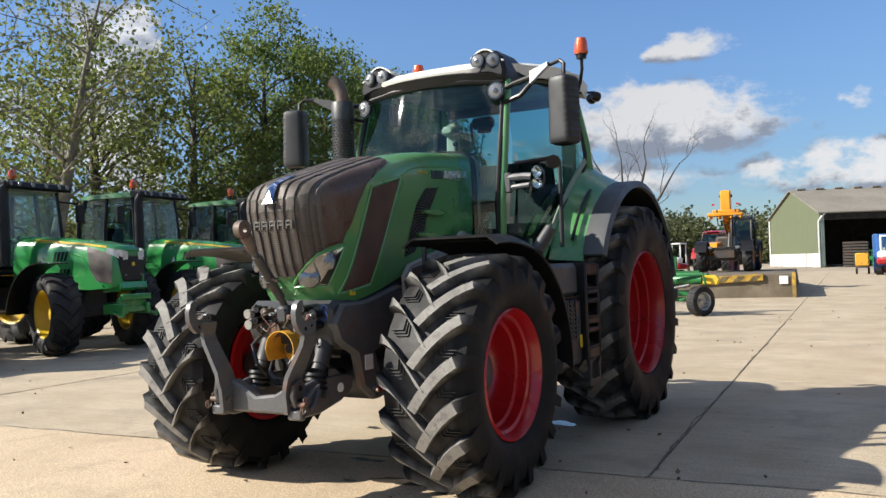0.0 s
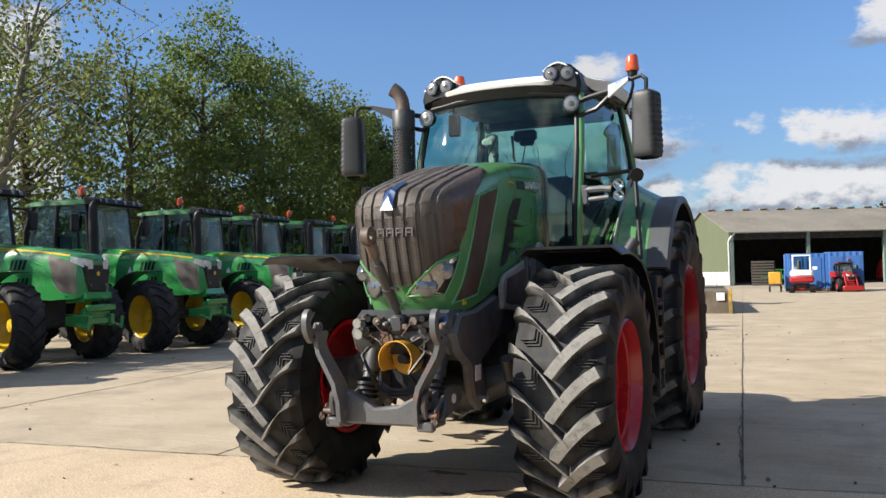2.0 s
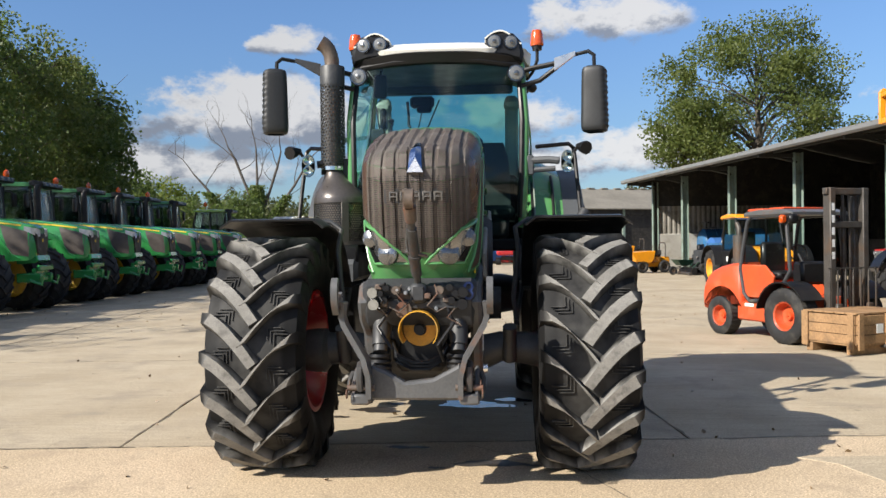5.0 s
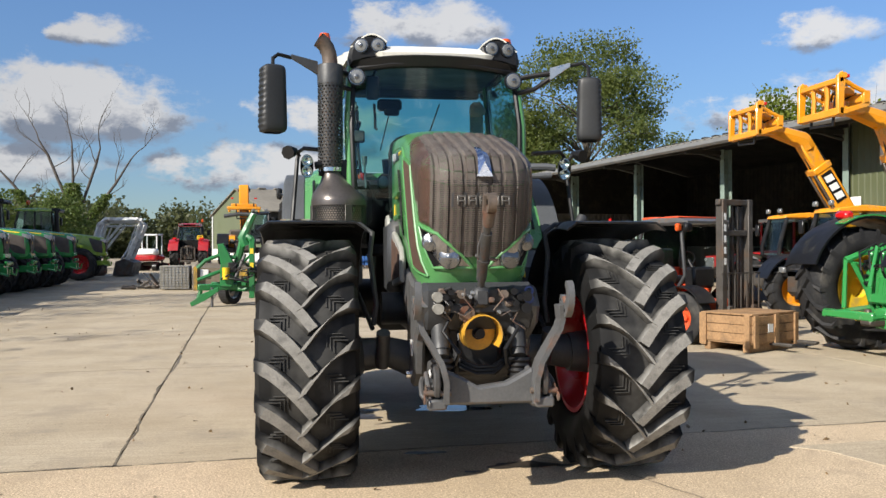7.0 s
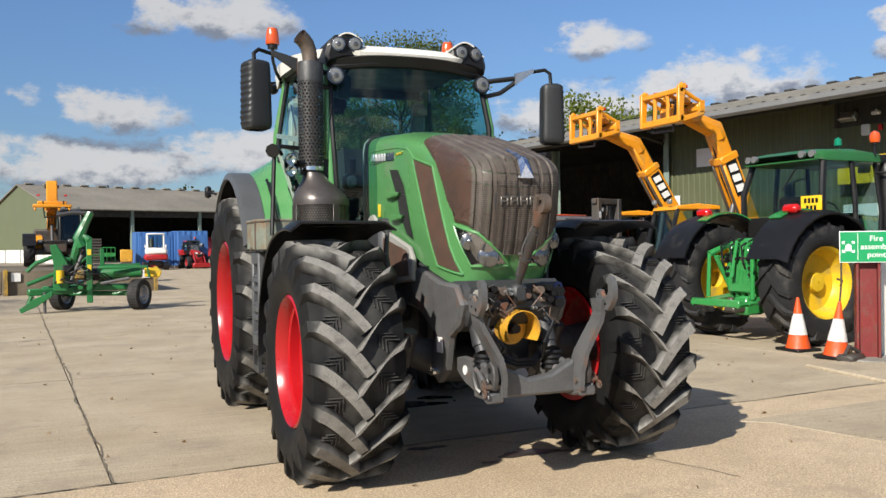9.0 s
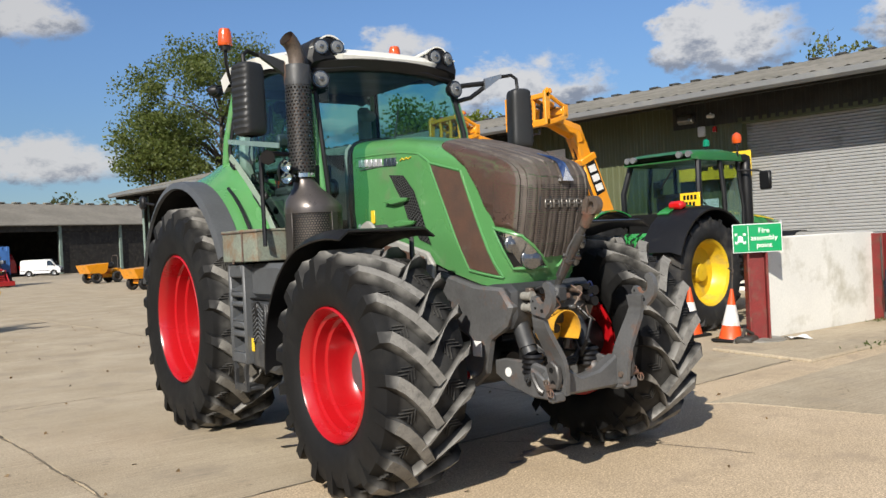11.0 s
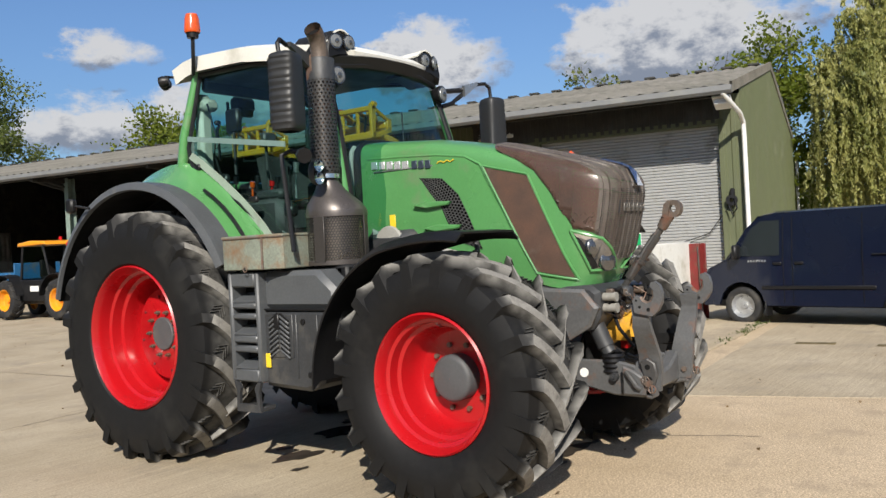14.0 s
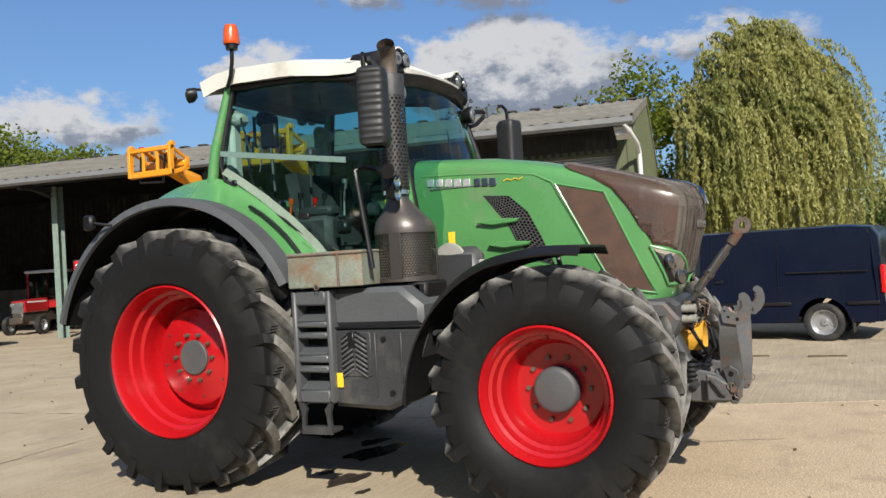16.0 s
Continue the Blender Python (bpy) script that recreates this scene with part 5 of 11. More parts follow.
    cr.prism([(-.33, .60), (.33, .60), (.345, .70), (.25, .80), (.10, .72), (-.06, .70), (-.16, .76), (-.25, .80), (-.345, .70)], -.93, -.84, "xz", .015)
    part("linkage_crossplate", cr, STEEL_GREY, T, "grey cross plate with worn paint")
    for s in (-1, 1):
        a = M().prism([(-.36, .78), (-.46, .80), (-.72, .80), (-.84, .775), (-.96, .70), (-.99, .60), (-.90, .575), (-.70, .58), (-.48, .63), (-.36, .69)], s * .25, s * .285, "yz", .01)
        a.prism([(-.80, .78), (-.87, .755), (-.97, .69), (-.99, .60), (-.80, .60)], s * .335, s * .365, "yz", .01)
        a.box((s * .31, -.97, .615), (.11, .05, .06), .01)
        arm = part("lower_arm", a, STEEL_GREY, T, "grey lower link arm")
        part("reflector", M().cyl((s * .285, -.50, .715), (s * .291, -.50, .715), .030, n=18), WHITE_LABEL, arm, "round pale reflector")
        part("boss", M().cyl((s * .285, -.72, .70), (s * .325, -.72, .70), .026, n=14).cyl((s * .325, -.72, .70), (s * .335, -.72, .70), .012, n=8), DARK_GREY, arm)
        part("pin_handle", M().tube([(s * .372, -.83, .745), (s * .385, -.86, .715), (s * .385, -.90, .66), (s * .372, -.92, .645)], .017, 8), DARK_LINK, arm, "bent pin handle")
        part("eye_plate", M().prism([(-.90, .80), (-.95, .83), (-1.0, .80), (-1.015, .73), (-.99, .66), (-.94, .66)], s * .292, s * .330, "yz", .008), DARK_LINK, arm, "dark worn eye plate")
        for yy, zz in ((-.955, .775), (-.965, .70)):
            part("eye_hole", M().cyl((s * .3305, yy, zz), (s * .334, yy, zz), .017, n=14), BLACK_MATT, arm)
        for k in (0, 1):
            rg = [V(s * (.372 + .012 * k), -.955 - .045 * k + .024 * math.cos(q * .5236), .70 - .05 * k + .024 * math.sin(q * .5236)) for q in range(13)]
            part("lynch_ring", M().tube(rg, .0038, 6, cap=False).tube([rg[3], rg[9]], .006, 6), RUST_PIPE, arm, "rusty lynch pin ring")
        k = M()
        # swan-necked hook arm: a plate that leans outward, then stands up
        prof = [(.0, .62), (.0, .74), (.025, .84), (.135, 1.03), (.150, 1.085), (.142, 1.17)]
        y0 = -.950
        rows = []
        for i, (dx, z) in enumerate(prof):
            rows.append((s * (.275 + dx), z))
        def armp(u, v):
            i = min(int(u * (len(rows) - 1)), len(rows) - 2)
            t = u * (len(rows) - 1) - i
            x = rows[i][0] + (rows[i + 1][0] - rows[i][0]) * t
            z = rows[i][1] + (rows[i + 1][1] - rows[i][1]) * t
            w = ip([(0, .060), (.3, .074), (.55, .060), (.8, .050), (1, .064)], u)
            return V(x, y0 - .02 * u + (v - .5) * 2 * w, z)
        k.slab(armp, 20, 4, .03 * s)
        hx = s * .412
        k.prism([(-.94, 1.12), (-.93, 1.195), (-.95, 1.225), (-.975, 1.218), (-.99, 1.19), (-1.02, 1.176), (-1.05, 1.188), (-1.068, 1.22), (-1.066, 1.255), (-1.045, 1.280), (-1.05, 1.302), (-1.075, 1.310), (-1.105, 1.288), (-1.12, 1.24), (-1.116, 1.18), (-1.09, 1.135), (-1.05, 1.10)], hx, hx + s * .036, "yz")
        ha = part("hook_arm", k, STEEL_GREY, T, "grey swan-neck hook arm")
        for yy, zz, rr in ((-1.03, 1.140, .012), (-.975, 1.155, .009), (-.955, 1.195, .007)):
            part("bolt_hole", M().cyl((hx - s * .002, yy, zz), (hx + s * .037, yy, zz), rr, n=10), BLACK_MATT, ha)
        part("worn_lip", M().tube([(hx + s * .018, -.978, 1.212), (hx + s * .018, -.995, 1.186), (hx + s * .018, -1.02, 1.176), (hx + s * .018, -1.048, 1.186), (hx + s * .018, -1.066, 1.22), (hx + s * .018, -1.062, 1.255)], .014, 8), RUST_PIPE, ha, "rust-worn hook lip")
        part("pin", M().cyl((s * .23, -.97, .68), (s * .385, -.97, .68), .018, n=12), RUST_PIPE, T)
        rm = M().tube([(s * .235, -.54, 1.10), (s * .235, -.64, .88)], .056, 18).tube([(s * .235, -.64, .88), (s * .235, -.665, .84)], .046, 18)
        rm.tube([(s * .235, -.535, 1.112), (s * .235, -.55, 1.08)], .062, 18)
        part("lift_ram", rm, DARK_GREY, T, "grey hydraulic lift ram")
        bl = M()
        pr = []
        for i in range(9):
            pr.append((.84 - i * .016, .062 + .012 * (i % 2)))
        bl.lathe(pr, (s * .235, -.685, 0), 18, "z")
        part("ram_boot", bl, BLACK, T)
        part("ram_clevis", M().box((s * .235, -.72, .70), (.07, .10, .10), .02), STEEL_GREY, T)
        ln = M().tube([(s * .245, -.86, .80), (s * .26, -.88, .74), (s * .25, -.90, .70), (s * .235, -.90, .74), (s * .25, -.87, .79)], .006, 6)
        part("lynch_pin", ln, RUST_PIPE, T, "rusty lynch pin on a ring")
    # power take-off stub and its guard
    gd = M()
    gd.slab(lambda u, v: V(.112 * math.cos(math.radians(-40 + 260 * u)), -.55 - .205 * v, .980 + .112 * math.sin(math.radians(-40 + 260 * u))), 28, 3, .006)
    gd.lathe([(-.585, .105), (-.59, .03)], (0, 0, .975), 28, "y")
    part("shaft_guard", gd, YELLOW_GUARD, T, "yellow plastic shaft guard")
    part("shaft_stub", M().cyl((0, -.56, .975), (0, -.66, .975), .03, n=16).cyl((0, -.56, .975), (0, -.595, .975), .040, n=20), BLACK, T)
    part("gearbox_face", M().cyl((0, -.45, .97), (0, -.57, .97), .17, n=28).box((0, -.50, .86), (.30, .16, .30), .03), BLACK, T)
    for i in range(3):
        hs = M().tube([(-.17, -.62, .90 - .01 * i), (-.13, -.70, .83 - .02 * i), (-.04, -.74, .79 - .02 * i), (.06, -.74, .79 - .02 * i), (.14, -.70, .83 - .015 * i), (.17, -.64, .88)], .013, 8)
        part("hydraulic_hose", hs, BLACK, T)
    # top link
    tl = M().tube([(0, -.66, 1.22), (-.005, -.74, 1.33)], .022, 10).tube([(-.005, -.72, 1.31), (-.012, -.93, 1.58)], .031, 16).tube([(-.012, -.93, 1.58), (-.015, -.99, 1.66)], .022, 12).tube([(-.008, -.80, 1.41), (-.0085, -.815, 1.43)], .039, 16)
    part("top_link", tl, DARK_LINK, T, "grey top link rod")
    th = M().tube([(-.013, -.965, 1.625), (-.014, -1.02, 1.705)], [.034, .038], 12).lathe([(-.036, .024), (-.036, .056), (.012, .056), (.012, .024), (-.036, .024)], (0, -1.05, 1.745), 24)
    th.prism([(-.985, 1.70), (-1.0, 1.775), (-1.03, 1.80), (-1.045, 1.785), (-1.03, 1.73), (-1.02, 1.68)], -.052, -.036, "yz")
    part("top_link_claw", th, RUST_PIPE, T, "worn steel claw")
    part("top_link_lever", M().tube([(-.06, -.82, 1.45), (.07, -.83, 1.42)], .010, 8).tube([(-.03, -.74, 1.32), (-.05, -.86, 1.50), (-.03, -.95, 1.62)], .007, 6), STEEL_GREY, T)
    part("linkage_bracket", M().box((0, -.68, 1.20), (.10, .10, .12), .02).box((0, -.66, 1.13), (.50, .05, .06), .01), DARK_GREY, T)
    # couplings and hoses below the lamps
    for s in (-1, 1):
        for i, (dx, z, rr) in enumerate(((.13, 1.22, .022), (.19, 1.235, .018), (.27, 1.205, .027), (.20, 1.16, .018), (.265, 1.135, .028), (.225, 1.20, .017))):
            cp = M().cyl((s * dx, -.62, z), (s * dx, -.735, z), rr, n=14).cyl((s * dx, -.735, z), (s * dx, -.75, z), rr * 1.15, n=14)
            part("coupling", cp, (CAP_GREY if (s < 0 and i in (4, 2)) else (RUST_PIPE if i == 0 else BLACK)), T)
        cb = M().tube([(s * .10, -.70, 1.25), (s * .12, -.78, 1.20), (s * .06, -.77, 1.13), (s * .11, -.74, 1.09), (s * .17, -.73, 1.12)], .005, 6)
        part("cable", cb, RUST_PIPE, T)
    part("socket", M().cyl((-.09, -.62, 1.10), (-.09, -.70, 1.10), .05, n=16).cyl((-.09, -.64, 1.16), (-.09, -.66, 1.16), .04, n=16), RUST_PIPE, T)
    random.seed(12)
    for i in range(16):
        x, z = random.uniform(-.27, .27), random.uniform(1.10, 1.25)
        y = -.665 - random.uniform(0, .05)
        kind = i % 4
        if kind == 0:
            part("cable", M().tube([(x, y, z), (x + random.uniform(-.05, .05), y - .06, z - .05), (x + random.uniform(-.10, .10), y - .04, z - .10), (x + random.uniform(-.12, .12), y + .02, z - .04)], .005, 6), RUST_PIPE if i % 3 else BLACK, T)
        elif kind == 1:
            part("fitting", M().cyl((x, y + .04, z), (x, y - .03, z), .013, n=6).cyl((x, y - .03, z), (x, y - .055, z), .009, n=8), ALU, T)
        elif kind == 2:
            part("fitting", M().box((x, y, z), (.045, .05, .035), .006), RUST_PIPE, T)
        else:
            part("fitting", M().tube([(x, y + .04, z), (x, y - .02, z), (x + .03, y - .035, z + .01)], .011, 8), BLACK, T)
    part("hose", M().tube([(.17, -.66, 1.12), (.21, -.76, 1.02), (.12, -.80, .90), (.15, -.72, .80)], .012, 8), BLACK, T)
    part("hose", M().tube([(-.16, -.66, 1.12), (-.24, -.74, 1.0), (-.15, -.79, .88), (-.16, -.70, .80)], .012, 8), BLACK, T)
    part("number_sticker", M().lathe([(-.668, .030), (-.668, .016)], (.30, 0, 1.235), 20, "y").lathe([(-.668, .030), (-.668, .016)], (.30, 0, 1.185), 20, "y"), BLUE_FIGURE, T)


DARK_LINK = mat("dark_worn_link", (0.066, 0.064, 0.062), 0.5, 0.2, var=0.2, scale=8, bump=0.1, dirt=(0.12, 0.06, 0.04), dirt_amount=0.2, dirt_scale=8)
CAP_GREY = mat("grey_coupling_cap", (0.26, 0.25, 0.22), 0.6, var=0.15, scale=20)
MIRROR_SHELL = mat("weathered_mirror_shell", (0.016, 0.017, 0.018), 0.55, var=0.15, scale=6, bump=0.08)
VENT = punched("honeycomb_vent", (0.085, 0.085, 0.085), 0.026, 0.0195, 0.2, 0.5, through=False)
STACK = punched("punched_heat_guard", (0.050, 0.049, 0.048), 0.030, 0.017, 0.4, 0.45)
CAN = punched("punched_silencer_skirt", (0.055, 0.050, 0.046), 0.021, 0.0135, 0.5, 0.4)
CAN_CORE = mat("bare_silencer_steel", (0.46, 0.38, 0.31), 0.32, 0.8, var=0.15, scale=6, bump=0.05)
SILENCER_DARK = mat("dark_silencer_band", (0.070, 0.063, 0.058), 0.4, 0.5, var=0.12, scale=5, bump=0.05)
LAMP_BOX = mat("headlamp_shell", (0.30, 0.305, 0.31), 0.16, 0.80, var=0.15, scale=7, col2=(0.07, 0.072, 0.075), bump=0.02, coat=1.0)
LAMP_RING = mat("dull_chrome_ring", (0.22, 0.225, 0.23), 0.22, 0.9, var=0.1, scale=10, bump=0)
LAMP_DEEP = mat("deep_lamp_glass", (0.045, 0.045, 0.047), 0.10, 0.3, var=0.2, scale=30, bump=0.2, coat=1.0)
BADGE = mat("dark_blue_badge", (0.045, 0.060, 0.085), 0.35, 0.3, var=0.1, scale=20, bump=0)
BADGE_METAL = mat("dusty_badge_metal", (0.20, 0.185, 0.165), 0.4, 0.6, var=0.2, scale=20, bump=0.05)
CHEEK = mat("brown_grille_cheek", (0.100, 0.055, 0.040), 0.32, 0.05, var=0.25, scale=4, col2=(0.058, 0.038, 0.030), fine=90, bump=0.12, dirt=(0.12, 0.105, 0.085), dirt_amount=0.16, dirt_scale=2.5)
def perforate(m, pitch, low, high):
    """Rows of fine slots pressed through a sheet, between two heights."""
    nt = m.node_tree
    N, L = nt.nodes.new, nt.links.new
    p = nt.nodes["Principled BSDF"]
    sp = N("ShaderNodeSeparateXYZ")
    L(N("ShaderNodeTexCoord").outputs["Object"], sp.inputs[0])

    def op(kind, a, b):
        n = N("ShaderNodeMath"); n.operation = kind
        for i, v in enumerate((a, b)):
            if isinstance(v, (int, float)):
                n.inputs[i].default_value = v
            else:
                L(v, n.inputs[i])
        return n.outputs[0]
    slot = op("LESS_THAN", op("FRACT", op("MULTIPLY", sp.outputs["Z"], 1 / pitch), 0.0), 0.42)
    band = op("MULTIPLY", op("GREATER_THAN", sp.outputs["Z"], low), op("LESS_THAN", sp.outputs["Z"], high))
    rib = op("LESS_THAN", op("ABSOLUTE", op("SUBTRACT", op("FRACT", op("MULTIPLY", sp.outputs["X"], 1 / .0375), 0.0), 0.5), 0.0), 0.30)
    on = op("MULTIPLY", op("MULTIPLY", slot, band), rib)
    mx = N("ShaderNodeMix"); mx.data_type = "RGBA"; mx.inputs[7].default_value = (0.012, 0.011, 0.010, 1)
    L(on, mx.inputs[0]); L(p.inputs["Base Color"].links[0].from_socket, mx.inputs[6]); L(mx.outputs[2], p.inputs["Base Color"])


perforate(GRILLE, .0125, 1.38, 1.90)
main_tractor()


def round_lamp(parent, c, d, r=.055, name="work_lamp"):
    """Round lamp head that looks along d."""
    c, d = Vector(c), Vector(d).normalized()
    b = part(name, M().tube([c - d * .085, c - d * .06, c - d * .01, c + d * .012], [r * .45, r * .85, r * 1.12, r * 1.12], 20), BLACK, parent, "round work lamp")
    part("reflector_ring", M().tube([c + d * .006, c + d * .018], [r * 1.02, r * .98], 20), LAMP_RING, b)
    part("bulb_cap", M().tube([c + d * .020, c + d * .034, c + d * .038], [r * .34, r * .30, r * .1], 14), LAMP_RING, b)
    part("lens", M().tube([c + d * .012, c + d * .024, c + d * .030], [r * .9, r * .8, r * .3], 20), LAMP_GLASS, b)
    return b


def upper_tractor():
    T = tractor
    # ---- rear mudguards: green sheet with a grey outer lip
    for s in (-1, 1):
        def shell(u, v, x0=.80, x1=1.09):
            g = 26 + 130 * u
            a = math.radians(g)
            r0 = ip([(26, 1.24), (60, 1.36), (96, 1.395), (115, 1.315), (130, 1.275), (156, 1.27)], g)
            r = r0 + (1.215 - r0) * v ** .8
            return V(s * (x0 + (x1 - x0) * v), 2.95 + r * math.cos(a), .985 + r * math.sin(a) * 1.01)
        part("mudguard", M().slab(shell, 40, 6, -.02 * s), GREEN, T, "green rear mudguard")
        def lip(u, v):
            a = math.radians(15 + 138.5 * u)
            q = max(0, v - .72) / .28
            r = 1.226 - .060 * q ** 1.4
            return V(s * (1.08 + .175 * min(v / .72, 1) + .022 * q), 2.95 + r * math.cos(a), .985 + r * math.sin(a) * 1.01)
        part("mudguard_lip", M().slab(lip, 44, 8, -.03 * s), GREY_PLASTIC, T, "grey plastic mudguard lip")
        part("mudguard_rib", M().tube([V(s * .99, 2.95 + 1.275 * math.cos(math.radians(a)), .985 + 1.285 * math.sin(math.radians(a))) for a in (118, 124, 130, 136, 142, 148)], .014, 8), BLACK, T)
        # inner wing that closes to the cab
        iw = M().prism([(1.80, 1.50), (1.95, 1.75), (2.2, 1.98), (2.6, 2.14), (3.0, 2.18), (3.5, 2.05), (3.85, 1.75), (3.98, 1.4), (3.7, 1.2), (2.2, 1.2)], s * .70, s * .74, "yz", .008)
        part("inner_wing", iw, BLACK_MATT, T)
        part("mudguard_liner", M().slab(lambda u, v: V(s * (.72 + .52 * v), 2.95 + 1.185 * math.cos(math.radians(14 + 140 * u)), .985 + 1.195 * math.sin(math.radians(14 + 140 * u))), 40, 3, .012 * s), BLACK_MATT, T)
        tl = M().box((s * 1.1, 3.98, 1.75), (.22, .05, .10), .02)
        part("tail_lamp", tl, RED_LENS, T)
    part("reflector_stub", M().box((-1.36, 3.62, 2.08), (.06, .10, .12), .02).tube([(-1.3, 3.45, 2.05), (-1.36, 3.6, 2.08)], .012, 6), BLACK, T)
    # ---- front mudguards
    for s in (-1, 1):
        def fm(u, v):
            a = math.radians(86 - 88 * u)           # over the top and down behind the wheel
            r = .885 + .03 * u
            y, z = r * math.cos(a) , .775 + r * math.sin(a)
            if u < .18:
                t = (.18 - u) / .18
                a2 = math.radians(86 - 88 * .18)
                y, z = r * math.cos(a2) - .58 * t, .775 + r * math.sin(a2) + .055 * math.sin(t * 2.2)
            e = abs(v - .5) * 2
            z -= .05 * max(0, e - .8) / .2
            return V(s * (.66 + .68 * v), y, z)
        part("front_mudguard", M().slab(fm, 36, 10, -.012 * s), BLACK, T, "black plastic front mudguard")
        part("mudguard_stay", M().tube([(s * .62, .05, 1.45), (s * .60, .08, 1.60), (s * .68, .1, 1.655), (s * 1.1, .12, 1.655)], .018, 8).tube([(s * .62, .05, 1.45), (s * .58, 0, 1.12), (s * .60, 0, .98)], .018, 8).tube([(s * .60, .1, .95), (s * .66, .75, 1.15), (s * 1.1, .80, 1.15)], .018, 8), DARK_GREY, T)
    # ---- cab frame
    gp = M()
    for s in (-1, 1):
        gp.tube([(s * .685, 1.33, 2.98), (s * .715, 1.19, 2.5), (s * .70, 1.13, 2.0), (s * .68, 1.16, 1.62)], .034, 10)
        gp.tube([(s * .715, 2.70, 3.13), (s * .79, 2.82, 2.6), (s * .80, 2.88, 2.2)], [.034, .040, .048], 10)
        gp.tube([(s * .79, 2.86, 2.38), (s * .80, 2.55, 2.17), (s * .80, 2.2, 1.98), (s * .79, 1.9, 1.76), (s * .77, 1.70, 1.52)], .035, 8)
    gp.tube([(-.80, 2.88, 2.2), (.80, 2.88, 2.2)], .05, 8)
    part("cab_frame", gp, GREEN, T, "green cab pillars")
    sl = M()
    for s in (-1, 1):
        sl.tube([(s * .665, 1.30, 2.95), (s * .69, 1.165, 2.5), (s * .675, 1.10, 2.0), (s * .66, 1.13, 1.7)], .022, 8)
        sl.tube([(s * .725, 2.66, 3.09), (s * .80, 2.76, 2.5), (s * .805, 2.72, 2.36), (s * .81, 2.45, 2.17), (s * .81, 2.15, 2.0), (s * .80, 1.85, 1.77), (s * .78, 1.62, 1.52)], .018, 8)
        sl.tube([(s * .725, 2.66, 3.10), (s * .715, 2.0, 3.085), (s * .69, 1.36, 2.99)], .022, 8)
    sl.tube([(-.66, 1.30, 2.96), (-.35, 1.22, 2.99), (0, 1.20, 3.0), (.35, 1.22, 2.99), (.66, 1.30, 2.96)], .03, 8)
    part("window_seal", sl, BLACK, T)
    # panes
    ws = M()
    def screen(u, v):
        x = (u - .5) * 2
        z = 1.66 + 1.31 * v
        y = ip([(1.6, 1.15), (2.0, 1.10), (2.5, 1.165), (2.97, 1.30)], z) - .10 * (1 - x * x)
        w = ip([(1.6, .66), (2.5, .69), (2.97, .66)], z)
        return V(x * w, y, z)
    ws.grid(screen, 16, 12)
    for s in (-1, 1):
        pane = M()
        def side(u, v):
            top = ip([(0, 2.98), (.4, 3.075), (1, 3.10)], u)
            y = ip([(0, 1.34), (1, 2.70)], u)
            yb = ip([(0, 1.18), (.25, 1.60), (1, 2.78)], u)
            zb = ip([(0, 1.50), (.25, 1.53), (.40, 1.75), (.60, 2.0), (.85, 2.22), (1, 2.38)], u)
            yy, zz = yb + (y - yb) * v, zb + (top - zb) * v
            return V(s * (ip([(1.5, .765), (2.4, .80), (2.97, .725), (3.10, .71)], zz) - .06 * (1 - u) ** 2), yy, zz)
        pane.grid(side, 20, 14)
        p = part("side_window", pane, CAB_GLASS, T, "green tinted cab door glass", 60)
        p.visible_shadow = False
    p = part("windscreen", ws, CAB_GLASS, T, "curved green tinted windscreen", 60)
    p.visible_shadow = False
    rw = M().grid(lambda u, v: V((u - .5) * 1.46, 2.80 - .07 * v, 2.25 + .80 * v), 4, 4)
    p = part("rear_window", rw, CAB_GLASS, T)
    p.visible_shadow = False
    # door handle rail across the glass, handles
    part("door_rail", M().slab(lambda u, v: V(-.828 + .02 * math.cos(3.14 * u), 2.745 - 1.18 * u, 2.575 - .175 * u + (v - .5) * .042), 12, 2, .012), TEAL_GLASS_RAIL, T, "pale green flat rail across the door glass")
    for s in (-1, 1):
        line = [(0, (2.74, 2.415)), (.16, (2.60, 2.33)), (.40, (2.36, 2.165)), (.62, (2.13, 1.985)), (.82, (1.93, 1.80)), (1, (1.78, 1.62))]
        part("door_sill", M().slab(lambda u, v: V(s * .822, ip([(k, q[0]) for k, q in line], u) - .050 * v, ip([(k, q[1]) for k, q in line], u) + .040 * v), 18, 2, .010 * s), SILL_GREY, T, "pale grey-green door edge strip")
    part("door_handle", M().box((-.82, 1.98, 2.02), (.03, .10, .05), .01), BLACK, T)
    part("door_hinge", M().box((-.82, 2.62, 2.33), (.03, .05, .05), .01), BLACK, T)
    # interior
    fl = M().box((0, 1.95, 1.48), (1.4, 1.6, .10), .02).box((0, 2.60, 1.80), (1.40, .30, .70), .05)
    part("cab_floor", fl, BLACK_MATT, T)
    st = M().box((.0, 2.15, 1.72), (.50, .50, .16), .05).box((0, 2.15, 1.60), (.34, .36, .16), .03)
    seat = part("seat", st, SEAT_CLOTH, T, "grey cloth driver seat")
    part("seat_back", M().slab(lambda u, v: V((u - .5) * .48, 2.36 + .14 * v + .06 * ((u - .5) * 2) ** 2 * -1, 1.78 + .66 * v), 8, 8, -.10), SEAT_CLOTH, seat)
    part("armrest", M().box((-.36, 2.0, 1.98), (.14, .46, .08), .03).box((-.36, 1.72, 2.06), (.16, .16, .16), .03).tube([(-.36, 1.70, 2.1), (-.38, 1.66, 2.26)], .03, 10), BLACK, seat)
